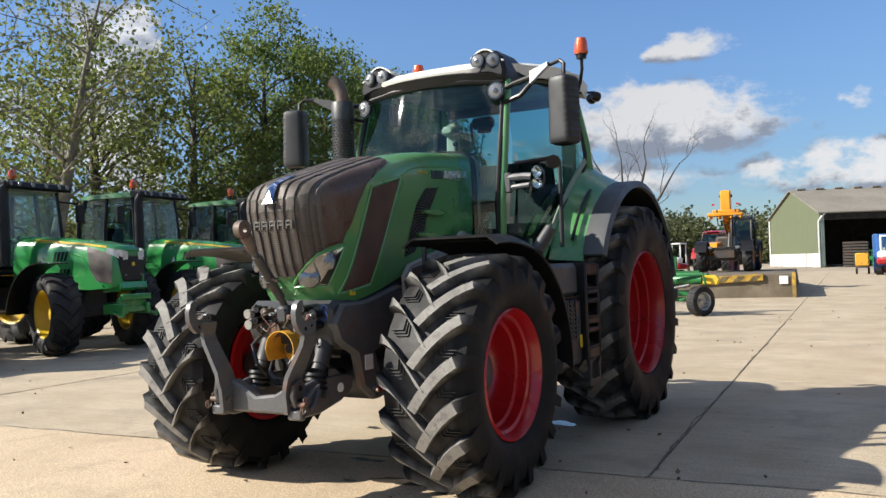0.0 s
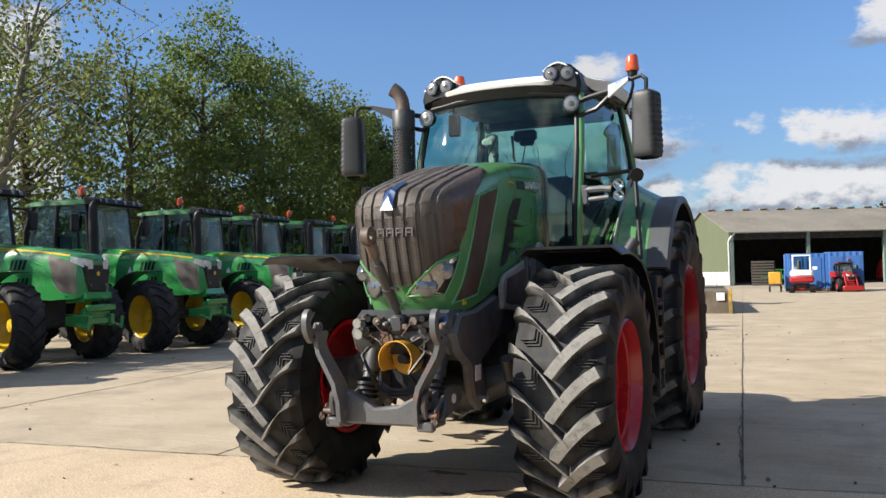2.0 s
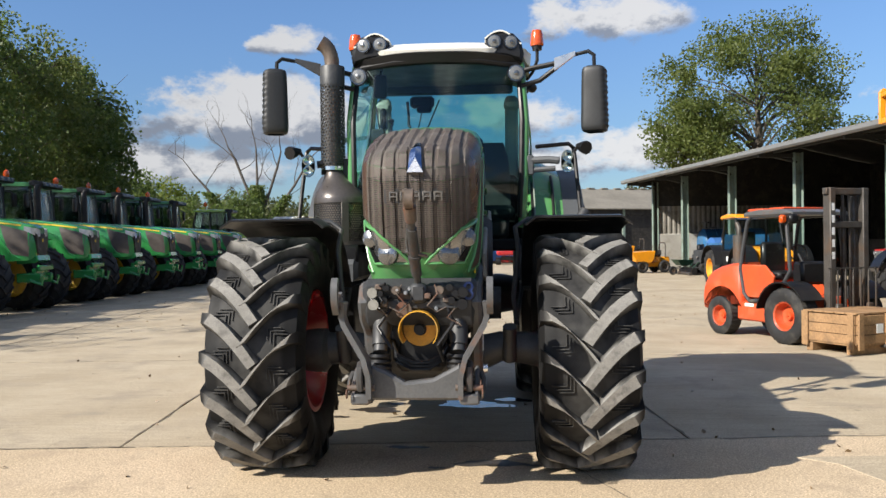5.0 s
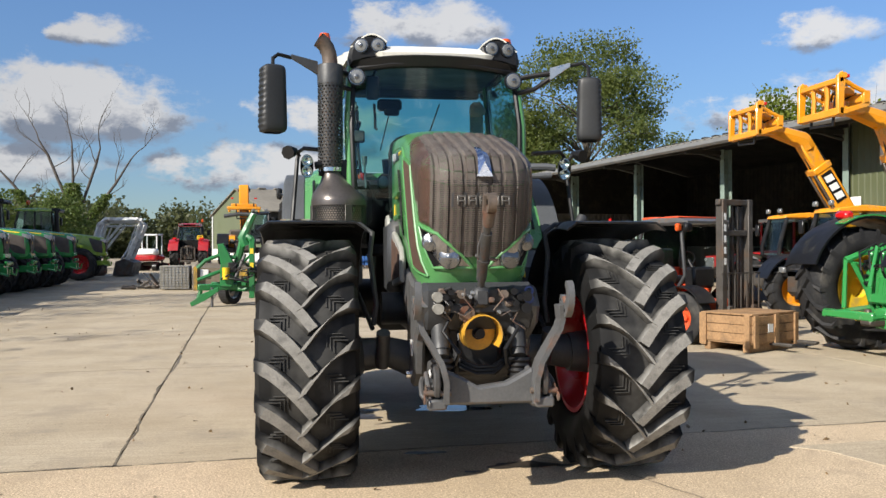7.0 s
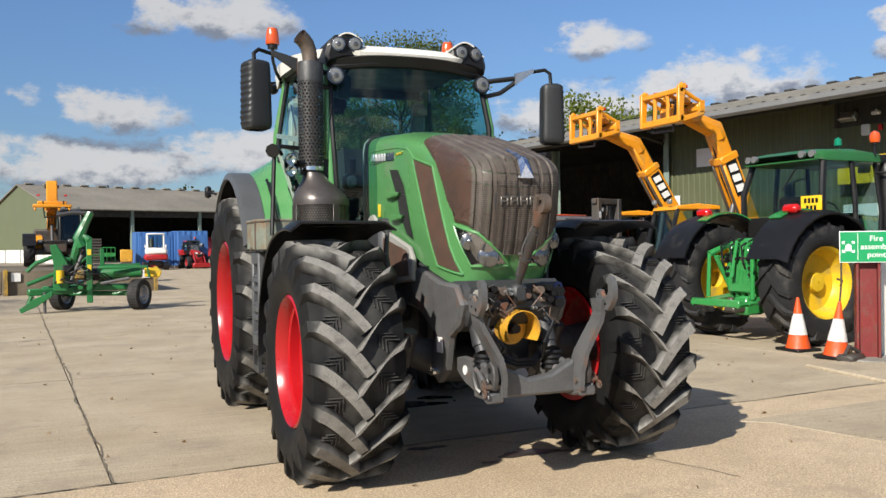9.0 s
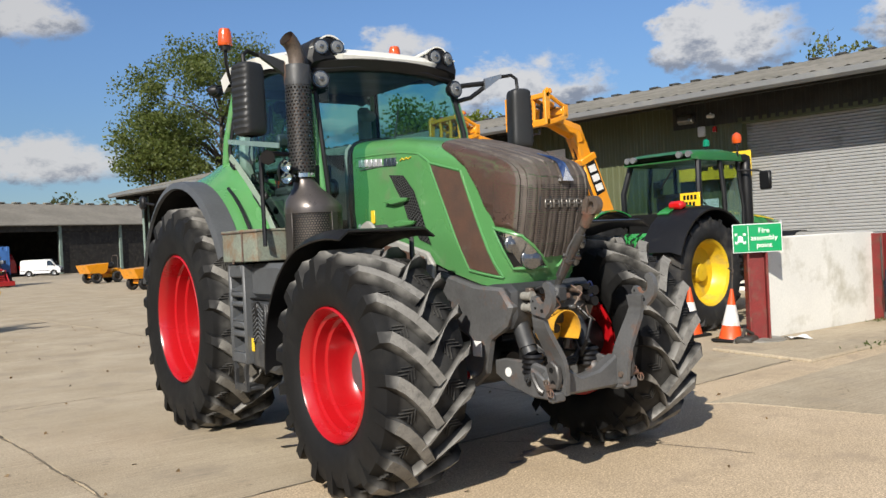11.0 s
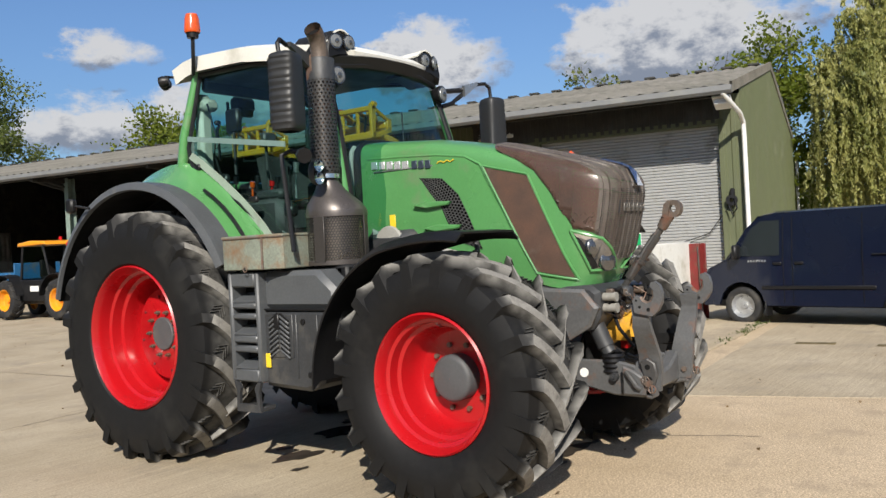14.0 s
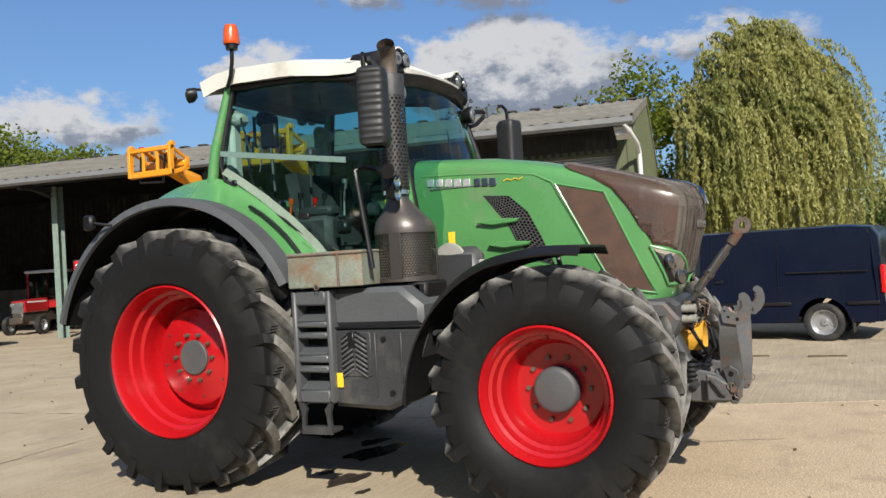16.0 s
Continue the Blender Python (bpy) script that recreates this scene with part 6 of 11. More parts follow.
    ps = part("passenger_seat", M().box((.46, 2.16, 1.78), (.36, .40, .12), .05).box((.46, 2.16, 1.64), (.26, .30, .20), .03), SEAT_CLOTH, T, "folding passenger seat")
    part("seat_back", M().slab(lambda u, v: V(.43 + (u - .5) * .36 * (1 - .35 * v ** 4), 2.34 + .10 * v, 1.84 + .62 * v), 8, 8, -.08), SEAT_CLOTH, ps)
    part("steering_column", M().tube([(0, 1.22, 1.60), (0, 1.42, 2.02), (0, 1.64, 2.29)], [.10, .07, .04], 12).box((0, 1.30, 2.16), (.34, .12, .16), .04), BLACK, T)
    wl = M()
    wc, wn = V(0, 1.66, 2.31), V(0, .38, .92).normalized()
    a1 = V(1, 0, 0); a2 = wn.cross(a1)
    wl.tube([wc + (a1 * math.cos(q) + a2 * math.sin(q)) * .20 for q in [2 * math.pi * i / 24 for i in range(25)]], .014, 8, cap=False)
    for q in (0.5, 2.6, 4.7):
        wl.tube([wc, wc + (a1 * math.cos(q) + a2 * math.sin(q)) * .2], .012, 6)
    part("steering_wheel", wl, BLACK, T)
    for s in (-1, 1):
        part("cab_column", M().box((s * .635, 2.76, 2.48), (.13, .10, .96), .03).box((s * .635, 2.70, 2.86), (.15, .14, .10), .03), PILLAR_TRIM, T, "beige moulded rear pillar trim")
    part("rear_wiper_motor", M().box((-.25, 2.70, 2.905), (.24, .09, .12), .03).box((-.23, 2.69, 2.84), (.15, .06, .08), .02).tube([(-.25, 2.71, 2.83), (-.34, 2.74, 2.46)], .006, 6), BLACK, T, "black rear wiper motor and arm")
    part("window_handle", M().tube([(-.40, 2.72, 2.92), (-.39, 2.73, 2.78), (-.39, 2.73, 2.68), (-.37, 2.72, 2.665)], .014, 8), BLACK, T)
    part("rear_lever", M().tube([(-.56, 2.66, 2.40), (-.56, 2.68, 2.66), (-.545, 2.67, 2.70)], .012, 8).box((-.56, 2.67, 2.72), (.06, .04, .04), .012), BLACK, T)
    part("terminal", M().box((-.60, 2.02, 2.50), (.13, .06, .11), .015).tube([(-.60, 2.05, 2.45), (-.56, 2.08, 2.10)], .014, 6), CAB_TRIM, T, "grey control terminal")
    part("sun_blind", M().box((-.50, 1.46, 2.84), (.11, .05, .20), .03).tube([(-.5, 1.46, 2.93), (-.48, 1.40, 2.97)], .012, 6), BLACK, T)
    part("rear_header", M().box((0, 2.72, 3.04), (1.30, .08, .12), .02), CAB_TRIM, T)
    cs = M().box((-.58, 2.25, 1.86), (.20, .80, .36), .05).box((-.58, 2.0, 2.06), (.16, .30, .08), .03)
    con = part("side_console", cs, CAB_TRIM, T, "dark side console with levers")
    for i, (x, y, h) in enumerate(((-.62, 1.78, .22), (-.54, 1.80, .26), (-.60, 1.95, .16), (-.54, 2.08, .14), (-.62, 2.16, .18), (-.55, 2.30, .15), (-.60, 2.44, .20))):
        part("control_lever", M().tube([(x, y, 2.02), (x - .01, y - .02, 2.04 + h * .7)], .009, 6).tube([(x - .01, y - .02, 2.04 + h * .7), (x - .012, y - .03, 2.04 + h)], [.020, .024], 10), (BLACK, ALU, BLACK, RED_LENS, BLACK, AMBER, BLACK)[i], con)
    for i, (x, y, z, w) in enumerate(((-.66, 2.52, 2.22, .14), (-.40, 1.62, 2.06, .10), (-.68, 1.72, 1.92, .10), (-.30, 2.62, 2.16, .16))):
        part("switch_box", M().box((x, y, z), (.05 + .02 * i, w, .10), .02), (PANEL_GREY if i == 1 else BLACK), con)
    part("cab_cable", M().tube([(-.70, 2.62, 2.86), (-.66, 2.58, 2.60), (-.70, 2.56, 2.44), (-.66, 2.54, 2.26)], .008, 6), BLACK, T)
    part("cab_cable", M().tube([(-.62, 1.62, 1.62), (-.70, 1.80, 1.76), (-.62, 1.98, 1.72), (-.70, 2.12, 1.84)], .010, 6), BLACK, T)
    part("monitor", M().box((-.60, 2.42, 2.70), (.06, .16, .20), .02).tube([(-.62, 2.4, 2.6), (-.66, 2.35, 2.25)], .015, 6), BLACK, T)
    part("wiper", M().tube([(.02, 1.145, 2.66), (-.08, 1.06, 2.40), (-.11, 1.03, 2.28)], .006, 6), BLACK, T)
    part("head_lining", M().box((0, 2.0, 3.085), (1.34, 1.36, .06), .02), CAB_TRIM, T)
    # ---- roof
    rf = M()
    def roof(u, v):
        x = (u - .5) * 2
        y = 1.20 + (2.95 - 1.20) * v
        hw = ip([(1.20, .44), (1.30, .62), (1.45, .735), (1.9, .80), (2.6, .82), (2.92, .78)], y)
        crown = ip([(1.20, 3.085), (1.24, 3.125), (1.34, 3.165), (1.6, 3.225), (2.1, 3.295), (2.6, 3.312), (2.80, 3.300), (2.95, 3.262)], y)
        return V(x * hw, y - .03 * (1 - x * x) * (1 - v), crown - .085 * abs(x) ** 3.5 * min(1, v * 5))
    rf.grid(roof, 24, 18)
    def skirt(u, v):
        # band round the roof: u goes once round, v from the brim down
        k = u * 4
        if k < 1: q = (k, 0)
        elif k < 2: q = (1, k - 1)
        elif k < 3: q = (3 - k, 1)
        else: q = (0, 4 - k)
        p = roof(*q)
        drop = ip([(0, .035), (.12, .06), (.3, .10), (1, .12)], q[1])
        return V(p.x * (1 - .02 * v), p.y + (.01 * v if q[1] < .5 else -.02 * v), p.z - drop * v)
    rf.grid(skirt, 80, 3)
    part("cab_roof", rf, WHITE_ROOF, T, "cream white cab roof", 40)
    vs = M()
    def visor(u, v):
        x = (u - .5) * 2
        return V(x * .69, 1.175 + .10 * abs(x) ** 2.5 - .03 * (1 - x * x) + .03 * v, 3.055 - .045 * abs(x) ** 3 - .065 * v)
    vs.slab(visor, 16, 3, .03)
    part("roof_visor", vs, BLACK, T, "black visor under the roof")
    for s in (-1, 1):
        pod = M()
        pod.prism([(s * .38, 3.06), (s * .40, 3.17), (s * .45, 3.215), (s * .54, 3.235), (s * .63, 3.215), (s * .69, 3.15), (s * .715, 3.05), (s * .70, 2.975), (s * .56, 3.02), (s * .40, 3.035)], 1.235, 1.62, "xz", .03)
        pd = part("lamp_pod", pod, BLACK, T, "black roof corner lamp pod")
        part("pod_cover", M().slab(lambda u, v: V(s * (.40 + .29 * u), 1.245 + .45 * v, 3.172 + .07 * math.sin(math.pi * min(1, u * 1.1)) - .05 * u * u - .02 * v), 10, 5, .012 * s), WHITE_ROOF, pd)
        round_lamp(T, (s * .47, 1.235, 3.145), (s * .05, -1, 0), .056)
        round_lamp(T, (s * .605, 1.24, 3.138), (s * .25, -1, 0), .056)
        # lower lamp on the pillar and the mirror arm
        round_lamp(T, (s * .645, 1.20, 2.875), (s * .10, -1, 0), .066)
        mx = 1.265 if s > 0 else 1.305
        am = M().tube([(s * .66, 1.30, 2.90), (s * .78, 1.26, 2.925), (s * .98, 1.20, 2.95)], .022, 8).tube([(s * .69, 1.24, 2.78), (s * .84, 1.24, 2.82), (s * .98, 1.20, 2.92)], .020, 8)
        part("mirror_arm", am, BLACK, T)
        part("mirror_bracket", M().slab(lambda u, v: V(s * (.96 + (mx - 1.10) * u), 1.20 - .03 * u, 2.885 + .115 * u + v * (.10 - .07 * u)), 8, 2, .035 * s), ALU if s > 0 else DARK_GREY, T)
        part("mirror_tube", M().tube([(s * mx - s * .14, 1.17, 3.01), (s * mx - s * .04, 1.13, 3.025), (s * mx, 1.11, 2.99), (s * mx, 1.10, 2.90)], .016, 8), BLACK, T)
        # mirror head: rounded, ribbed on its outer edge
        mh = M()
        rot = Matrix.Rotation(math.radians(-16 * s), 4, "Z")
        cen = Matrix.Translation((1.265, 1.09, 2.63) if s > 0 else (-1.305, 1.045, 2.655)) @ rot
        def head(u, v):
            a = 2 * math.pi * u
            z = (v - .5)
            cap = (1 - abs(z * 2) ** 14) ** .5 if abs(z) < .5 else 0
            ca, sa = math.cos(a), math.sin(a)
            x = math.copysign(abs(ca) ** .42, ca) * (.106 - .012 * (z + .5))
            y = math.copysign(abs(sa) ** .55, sa) * .095
            rib = 1 + (.035 * (1 if math.sin(z * 75) > 0 else -1) if ca * s > .3 else 0)
            k = .62 + .38 * cap
            return cen @ V(x * k * rib, y * k, z * .525)
        mh.grid(head, 28, 40)
        mi = part("mirror_head", mh, MIRROR_SHELL, T, "black ribbed wing mirror", 30)
        gl = M().add([cen @ V(x, .088, z) for x, z in ((-.08, -.22), (.08, -.22), (.08, .22), (-.08, .22))], [(0, 1, 2, 3)])
        part("mirror_glass", gl, CHROME, mi)
        # beacon on its stalk
        bc = M().tube([(s * .79, 2.66, 3.10), (s * .845, 2.58, 3.16), (s * .885, 2.525, 3.26), (s * .885, 2.52, 3.37)], .016, 8).cyl((s * .885, 2.52, 3.355), (s * .885, 2.52, 3.40), .045, .05, 16)
        be = part("beacon", bc, BLACK, T, "amber flashing beacon on a stalk")
        part("beacon_lens", M().lathe([(3.395, .058), (3.405, .064), (3.42, .065), (3.51, .057), (3.545, .046), (3.556, .01)], (s * .885, 2.52, 0), 20, "z"), AMBER, be, "amber lens")
        # rear lamp pair under the roof edge
        part("rear_lamp", M().tube([(s * .76, 3.015, 3.085), (s * .775, 3.045, 3.08), (s * .785, 3.075, 3.075)], [.034, .052, .050], 14), BLACK, T)
        part("rear_lamp", M().tube([(s * .82, 2.945, 3.085), (s * .845, 2.975, 3.08), (s * .86, 3.005, 3.075)], [.034, .050, .048], 14), BLACK, T)
        part("rear_lamp_stay", M().tube([(s * .70, 2.90, 3.12), (s * .77, 2.99, 3.13), (s * .84, 2.965, 3.12)], .012, 6), BLACK, T)
        # grab frame with worklight and side lamp in front of the door
        gf = M().tube([(s * 1.17, 1.20, 1.60), (s * 1.125, 1.31, 2.18), (s * 1.115, 1.33, 2.275), (s * 1.07, 1.29, 2.305), (s * .80, 1.16, 2.27)], .017, 8).tube([(s * 1.10, 1.12, 2.22), (s * 1.13, 1.10, 2.26)], .014, 8)
        part("grab_frame", gf, BLACK, T)
        part("side_lamp", M().tube([(s * 1.13, 1.14, 2.27), (s * 1.17, 1.07, 2.25), (s * 1.19, 1.03, 2.24)], [.02, .05, .055], 8), BLACK, T)
        wl = part("work_lamp_arm", M().tube([(s * .73, 1.16, 2.16), (s * .90, 1.12, 2.16), (s * .98, 1.10, 2.15)], .03, 8).tube([(s * .73, 1.16, 2.08), (s * .95, 1.12, 2.09)], .022, 8).box((s * .75, 1.15, 2.12), (.06, .05, .16), .01), GREY_PLASTIC if s > 0 else BLACK, T)
        hc = V(s * 1.043, 1.075, 2.138)
        hd = M().grid(lambda u, v: hc + V(.052 * math.cos(6.2832 * u) * (1 - .35 * v ** 3), -.03 + .075 * v, .092 * math.copysign(abs(math.sin(6.2832 * u)) ** .75, math.sin(6.2832 * u)) * (1 - .35 * v ** 3)), 24, 5)
        part("lamp_head", hd, BLACK, wl, "black twin lamp housing")
        part("lamp_back", M().add([hc + V(.034 * math.cos(.2618 * i), .045, .060 * math.sin(.2618 * i)) for i in range(24)], [tuple(range(24))]), BLACK, wl)
        for dz in (.043, -.043):
            c0 = hc + V(0, -.028, dz)
            part("reflector", M().lathe([(c0.y, .044), (c0.y + .012, .036), (c0.y + .028, .012), (c0.y + .030, .002)], (c0.x, 0, c0.z), 18, "y"), CHROME, wl)
            part("lens", M().lathe([(c0.y - .004, .046), (c0.y - .010, .034), (c0.y - .013, .004)], (c0.x, 0, c0.z), 18, "y"), CLEAR_GLASS, wl)
    # ---- exhaust
    EX, EY = -.792, 1.14
    ex = M().lathe([(1.825, .214), (1.832, .221), (1.868, .221), (1.885, .216), (1.925, .196), (1.965, .160), (2.02, .112), (2.075, .082), (2.13, .070)], (EX, EY, 0), 40, "z")
    e = part("exhaust", ex, SILENCER, T, "grey-brown exhaust silencer and stack")
    for v in range(len(e.data.vertices)):                  # the neck leans over to the stack
        q = e.data.vertices[v].co
        k = max(0, q.z - 1.88) / .25
        q.x -= .066 * k
        q.y += .020 * k
    part("skirt_rim", M().lathe([(1.495, .17), (1.495, .223), (1.525, .223), (1.53, .215)], (EX, EY, 0), 40, "z"), SILENCER, e)
    part("silencer_can", M().cyl((EX, EY, 1.50), (EX, EY, 1.84), .178, n=32), CAN_CORE, e, "bare steel can inside the skirt")
    sk = M().lathe([(1.525, .218), (1.828, .218)], (EX, EY, 0), 40, "z", uv=True)
    part("skirt_screen", sk, CAN, e, "punched silencer skirt")
    for q, wd in ((20, .05), (100, .06), (188, .088), (288, .06)):
        a = math.radians(q)
        bands = M().box((EX + .219 * math.cos(a), EY + .219 * math.sin(a), 1.675), (.010, wd, .32), .004, Matrix.Rotation(a, 3, "Z"))
        part("skirt_band", bands, SILENCER_DARK, e)
    part("can_bracket", M().box((EX, 1.08, 1.41), (.34, .34, .17), .02).box((EX - .02, .98, 1.36), (.30, .05, .24), .01), BLACK, e)
    GX, GY = -.858, 1.160
    part("clamp", M().lathe([(2.105, .078), (2.105, .098), (2.135, .098), (2.135, .078)], (GX, GY, 0), 28, "z"), CHROME, e)
    sg = M().lathe([(2.14, .100), (2.80, .100)], (GX, GY, 0), 40, "z", uv=True)
    part("heat_guard", sg, STACK, e, "black punched heat guard")
    part("guard_top", M().lathe([(2.80, .101), (2.95, .101), (2.955, .098), (2.955, .062)], (GX, GY, 0), 40, "z"), DARK_GREY, e)
    part("guard_rust", M().grid(lambda u, v: V(GX + .1025 * math.cos(2.55 + .75 * u), GY + .1025 * math.sin(2.55 + .75 * u), 2.83 + .115 * v - .03 * math.sin(5 * u)), 8, 4), RUST_PIPE, e, "rust-brown patch on the guard")
    part("stack_core", M().cyl((GX, GY, 2.08), (GX, GY, 2.95), .060, n=20), RUST_PIPE, e)
    pts = [V(GX, GY, 2.93), V(GX - .002, GY, 3.00), V(GX - .010, GY - .004, 3.05), V(GX - .028, GY - .010, 3.095), V(GX - .056, GY - .020, 3.128), V(GX - .090, GY - .032, 3.150)]
    part("stack_pipe", M().tube(pts, [.060, .060, .060, .061, .062, .063], 24, cap=False).tube(pts[::-1], [.056] * 6, 24, cap=False), RUST_PIPE, e, "heat-browned exhaust tip")
    # black plug set inside the pipe's mouth
    part("stack_soot", M().tube(pts[2:5], [.053, .053, .053], 16), BLACK_MATT, e)
    # ---- steps, tank and tool box on both flanks
    for s in (-1, 1):
        lower = GREY_PLASTIC if s < 0 else BLACK
        tk = M().prism([(1.56, .66), (1.56, 1.20), (.80, 1.20), (.86, 1.05), (1.0, .70), (1.14, .64)], s * .66, s * 1.17, "yz", .03)
        tank = part("fuel_tank", tk, DARK_GREY, T, "dark grey plastic tank")
        up = M().prism([(1.56, 1.205), (1.56, 1.47), (1.02, 1.47), (.86, 1.34), (.86, 1.205)], s * .62, s * 1.15, "yz", .035)
        part("tank_cover", up, GREY_PLASTIC, tank, "mid grey moulded cover")
        pv = M().box((s * 1.172, 1.38, 1.02), (.012, .26, .30), .01)
        part("tank_panel", pv, DARK_GREY, tank)
        for i in range(8):                     # slanted louvres, meeting under the latch
            z = .895 + i * .034
            for y, q in ((1.325, -.55), (1.435, .55)):
                part("louvre", M().box((s * 1.182, y, z), (.014, .105, .014), .003, Matrix.Rotation(q * s, 3, "X")), GREY_PLASTIC, tank)
                part("vent_slit", M().box((s * 1.180, y, z + .016), (.010, .105, .014), .002, Matrix.Rotation(q * s, 3, "X")), BLACK_MATT, tank)
        for y in (1.22, 1.02):                 # moulded ribs down the tank
            part("tank_rib", M().box((s * 1.172, y, .95 + (1.22 - y) * .25), (.014, .018, .44 - (1.22 - y) * .5), .005), DARK_GREY, tank)
        part("tank_seam", M().box((s * 1.160, 1.19, 1.203), (.030, .70, .012), .003), BLACK, tank)
        part("latch", M().box((s * 1.182, 1.40, 1.12), (.02, .05, .11), .01), BLACK, tank)
        part("warning_sticker", M().box((s * 1.18, 1.505, .845), (.006, .05, .10), .002), YELLOW_LABEL, tank)
        for y, z in ((1.15, 1.12), (1.10, .76)):
            part("plug", M().cyl((s * 1.16, y, z), (s * 1.18, y, z), .020, n=12), BLACK, tank)
        lad = part("step_frame", M().box((s * 1.065, 1.692, 1.08), (.03, .31, .80), .012), BLACK_MATT, T, "dark backing of moulded access steps")
        for y in (1.550, 1.832):
            part("step_rail", M().box((s * 1.15, y, 1.080), (.15, .042, .78), .014), lower, lad)
        for z0, z1 in ((1.365, 1.468), (1.212, 1.256), (1.135, 1.178), (.968, 1.024), (.90, .948), (.69, .782)):
            part("step_bar", M().box((s * 1.155, 1.691, (z0 + z1) / 2), (.14, .25, z1 - z0), .012), lower, lad)
        for z in (1.262, 1.030, .788):
            part("tread", M().prism([(s * 1.075, z - .004), (s * 1.222, z - .004), (s * 1.222, z + .006), (s * 1.075, z + .062)], 1.575, 1.808, "xz"), lower, lad)
        part("bottom_step", M().prism([(1.835, .69), (1.80, .69), (1.765, .645), (1.78, .60), (1.785, .53), (1.60, .53), (1.605, .60), (1.62, .645), (1.585, .69), (1.55, .69), (1.575, .62), (1.565, .475), (1.815, .475), (1.81, .62)], s * 1.20, s * 1.225, "yz").box((s * 1.14, 1.692, .495), (.14, .24, .03), .006), DARK_GREY, lad)
    foot = [(-1.258, 1.835), (-1.258, 1.425), (-1.205, 1.265), (-.80, 1.265), (-.80, 1.835)]
    tb = part("tool_box", M().prism(foot, 1.488, 1.715, "xy", .006), RUSTY_BOX, T, "rust-stained pale green tool box")
    part("tool_box_lid", M().prism([(-1.266, 1.842), (-1.266, 1.42), (-1.212, 1.258), (-.80, 1.258), (-.80, 1.842)], 1.712, 1.732, "xy", .005), RUSTY_BOX, tb)
    part("tool_box_edge", M().tube([(-1.260, 1.424, 1.49), (-1.260, 1.424, 1.712)], .009, 6), RUST_PIPE, tb)
    part("tool_box_edge", M().tube([(-1.262, 1.836, 1.714), (-1.262, 1.424, 1.714), (-1.209, 1.262, 1.714)], .007, 6), RUST_PIPE, tb)
    part("lid_ring", M().tube([(-1.268, 1.60 + .018 * math.cos(q * .7854), 1.492 + .018 * math.sin(q * .7854)) for q in range(9)], .004, 6), RUST_PIPE, tb, "rusty ring under the lid")
    for q in (-1, 1):
        part("engine_cowl", M().box((q * .34, .98, 1.42), (.20, .50, .60), .06), DARK_GREY, T)
        fl = part("lower_side_panel", M().prism([(1.16, 1.74), (.98, 1.66), (.62, 1.600), (.20, 1.500), (.13, 1.42), (.14, 1.26), (.80, 1.20), (1.12, 1.30)], q * .365, q * .404, "yz", .012), PANEL_GREY, T, "light grey lower side panel")
        part("panel_screen", M().prism([(.80, 1.575), (.23, 1.470), (.20, 1.30), (.775, 1.245)], q * .400, q * .409, "yz", .003), BROWN_MESH, fl, "rust-brown screen in the panel")
    cap = [V(hood_w(1.262, h), 1.262, ip(ZB, 1.262) + h * (ip(ZT, 1.262) - ip(ZB, 1.262))) for h in (0, .3, .6, .8, .9, .95, .98, .995)]
    cap += [V(-p.x, p.y, p.z) for p in reversed(cap)]
    edge = [V(-1 * hood_w(1.262, h), 1.262, ip(ZB, 1.262) + h * (ip(ZT, 1.262) - ip(ZB, 1.262))) for h in (.02, .25, .5, .7, .82, .90, .95, .98, .995, .9999)]
    rim = edge + [V(-p.x, p.y, p.z) for p in reversed(edge)]
    mid = V(0, 1.262, 2.0)
    # black tube stands for the shade in the open gap behind the bonnet
    part("bonnet_seal", M().tube([mid + (p - mid) * .965 + V(0, .045, 0) for p in rim], .040, 8), BLACK_MATT, T, "black tube that stands for shade in the gap behind the bonnet")
    part("cowl_edge", M().tube([mid + (p - mid) * 1.0 + V(0, .105, 0) for p in edge[:7]], .022, 8), PANEL_GREY, T, "light grey cowl edge")
    part("cowl_edge", M().tube([V(-q.x, q.y, q.z) for q in (mid + (p - mid) * 1.0 + V(0, .105, 0) for p in edge[:7])], .022, 8), PANEL_GREY, T, "light grey cowl edge")
    part("bulkhead", M().add(cap, [tuple(range(len(cap)))]), BLACK, T)
    part("cowl_ring", M().lathe([(-.41, .135), (-.43, .125), (-.435, .05), (-.436, .002)], (0, .98, 1.62), 24), PANEL_GREY, T)
    part("cowl_ring", M().lathe([(.41, .135), (.43, .125), (.435, .05), (.436, .002)], (0, .98, 1.62), 24), PANEL_GREY, T)
    part("mirror_stalk_base", M().cyl((1.08, .92, 1.58), (1.17, .98, 1.74), .05, .045, 14), DARK_GREY, T)


PANEL_GREY = mat("light_grey_panel_plastic", (0.30, 0.295, 0.27), 0.5, var=0.1, scale=4, bump=0.05, dirt=(0.20, 0.18, 0.15), dirt_amount=0.2)
TEAL_GLASS_RAIL = mat("pale_green_rail", (0.16, 0.24, 0.22), 0.35, var=0.1, scale=4, bump=0.02)
upper_tractor()

# ---------------------------------------------------------------- other machines
JD_GREEN = mat("deep_green_paint", (0.034, 0.245, 0.062), 0.20, var=0.06, scale=2, bump=0, coat=0.5, dirt=(0.12, 0.13, 0.09), dirt_amount=0.10)
JD_YELLOW = mat("yellow_wheel_paint", (0.72, 0.47, 0.02), 0.4, var=0.08, scale=4, bump=0, dirt=(0.32, 0.24, 0.08), dirt_amount=0.16)
LIME = mat("lime_green_paint", (0.24, 0.36, 0.03), 0.3, var=0.06, scale=2, bump=0, coat=0.4)
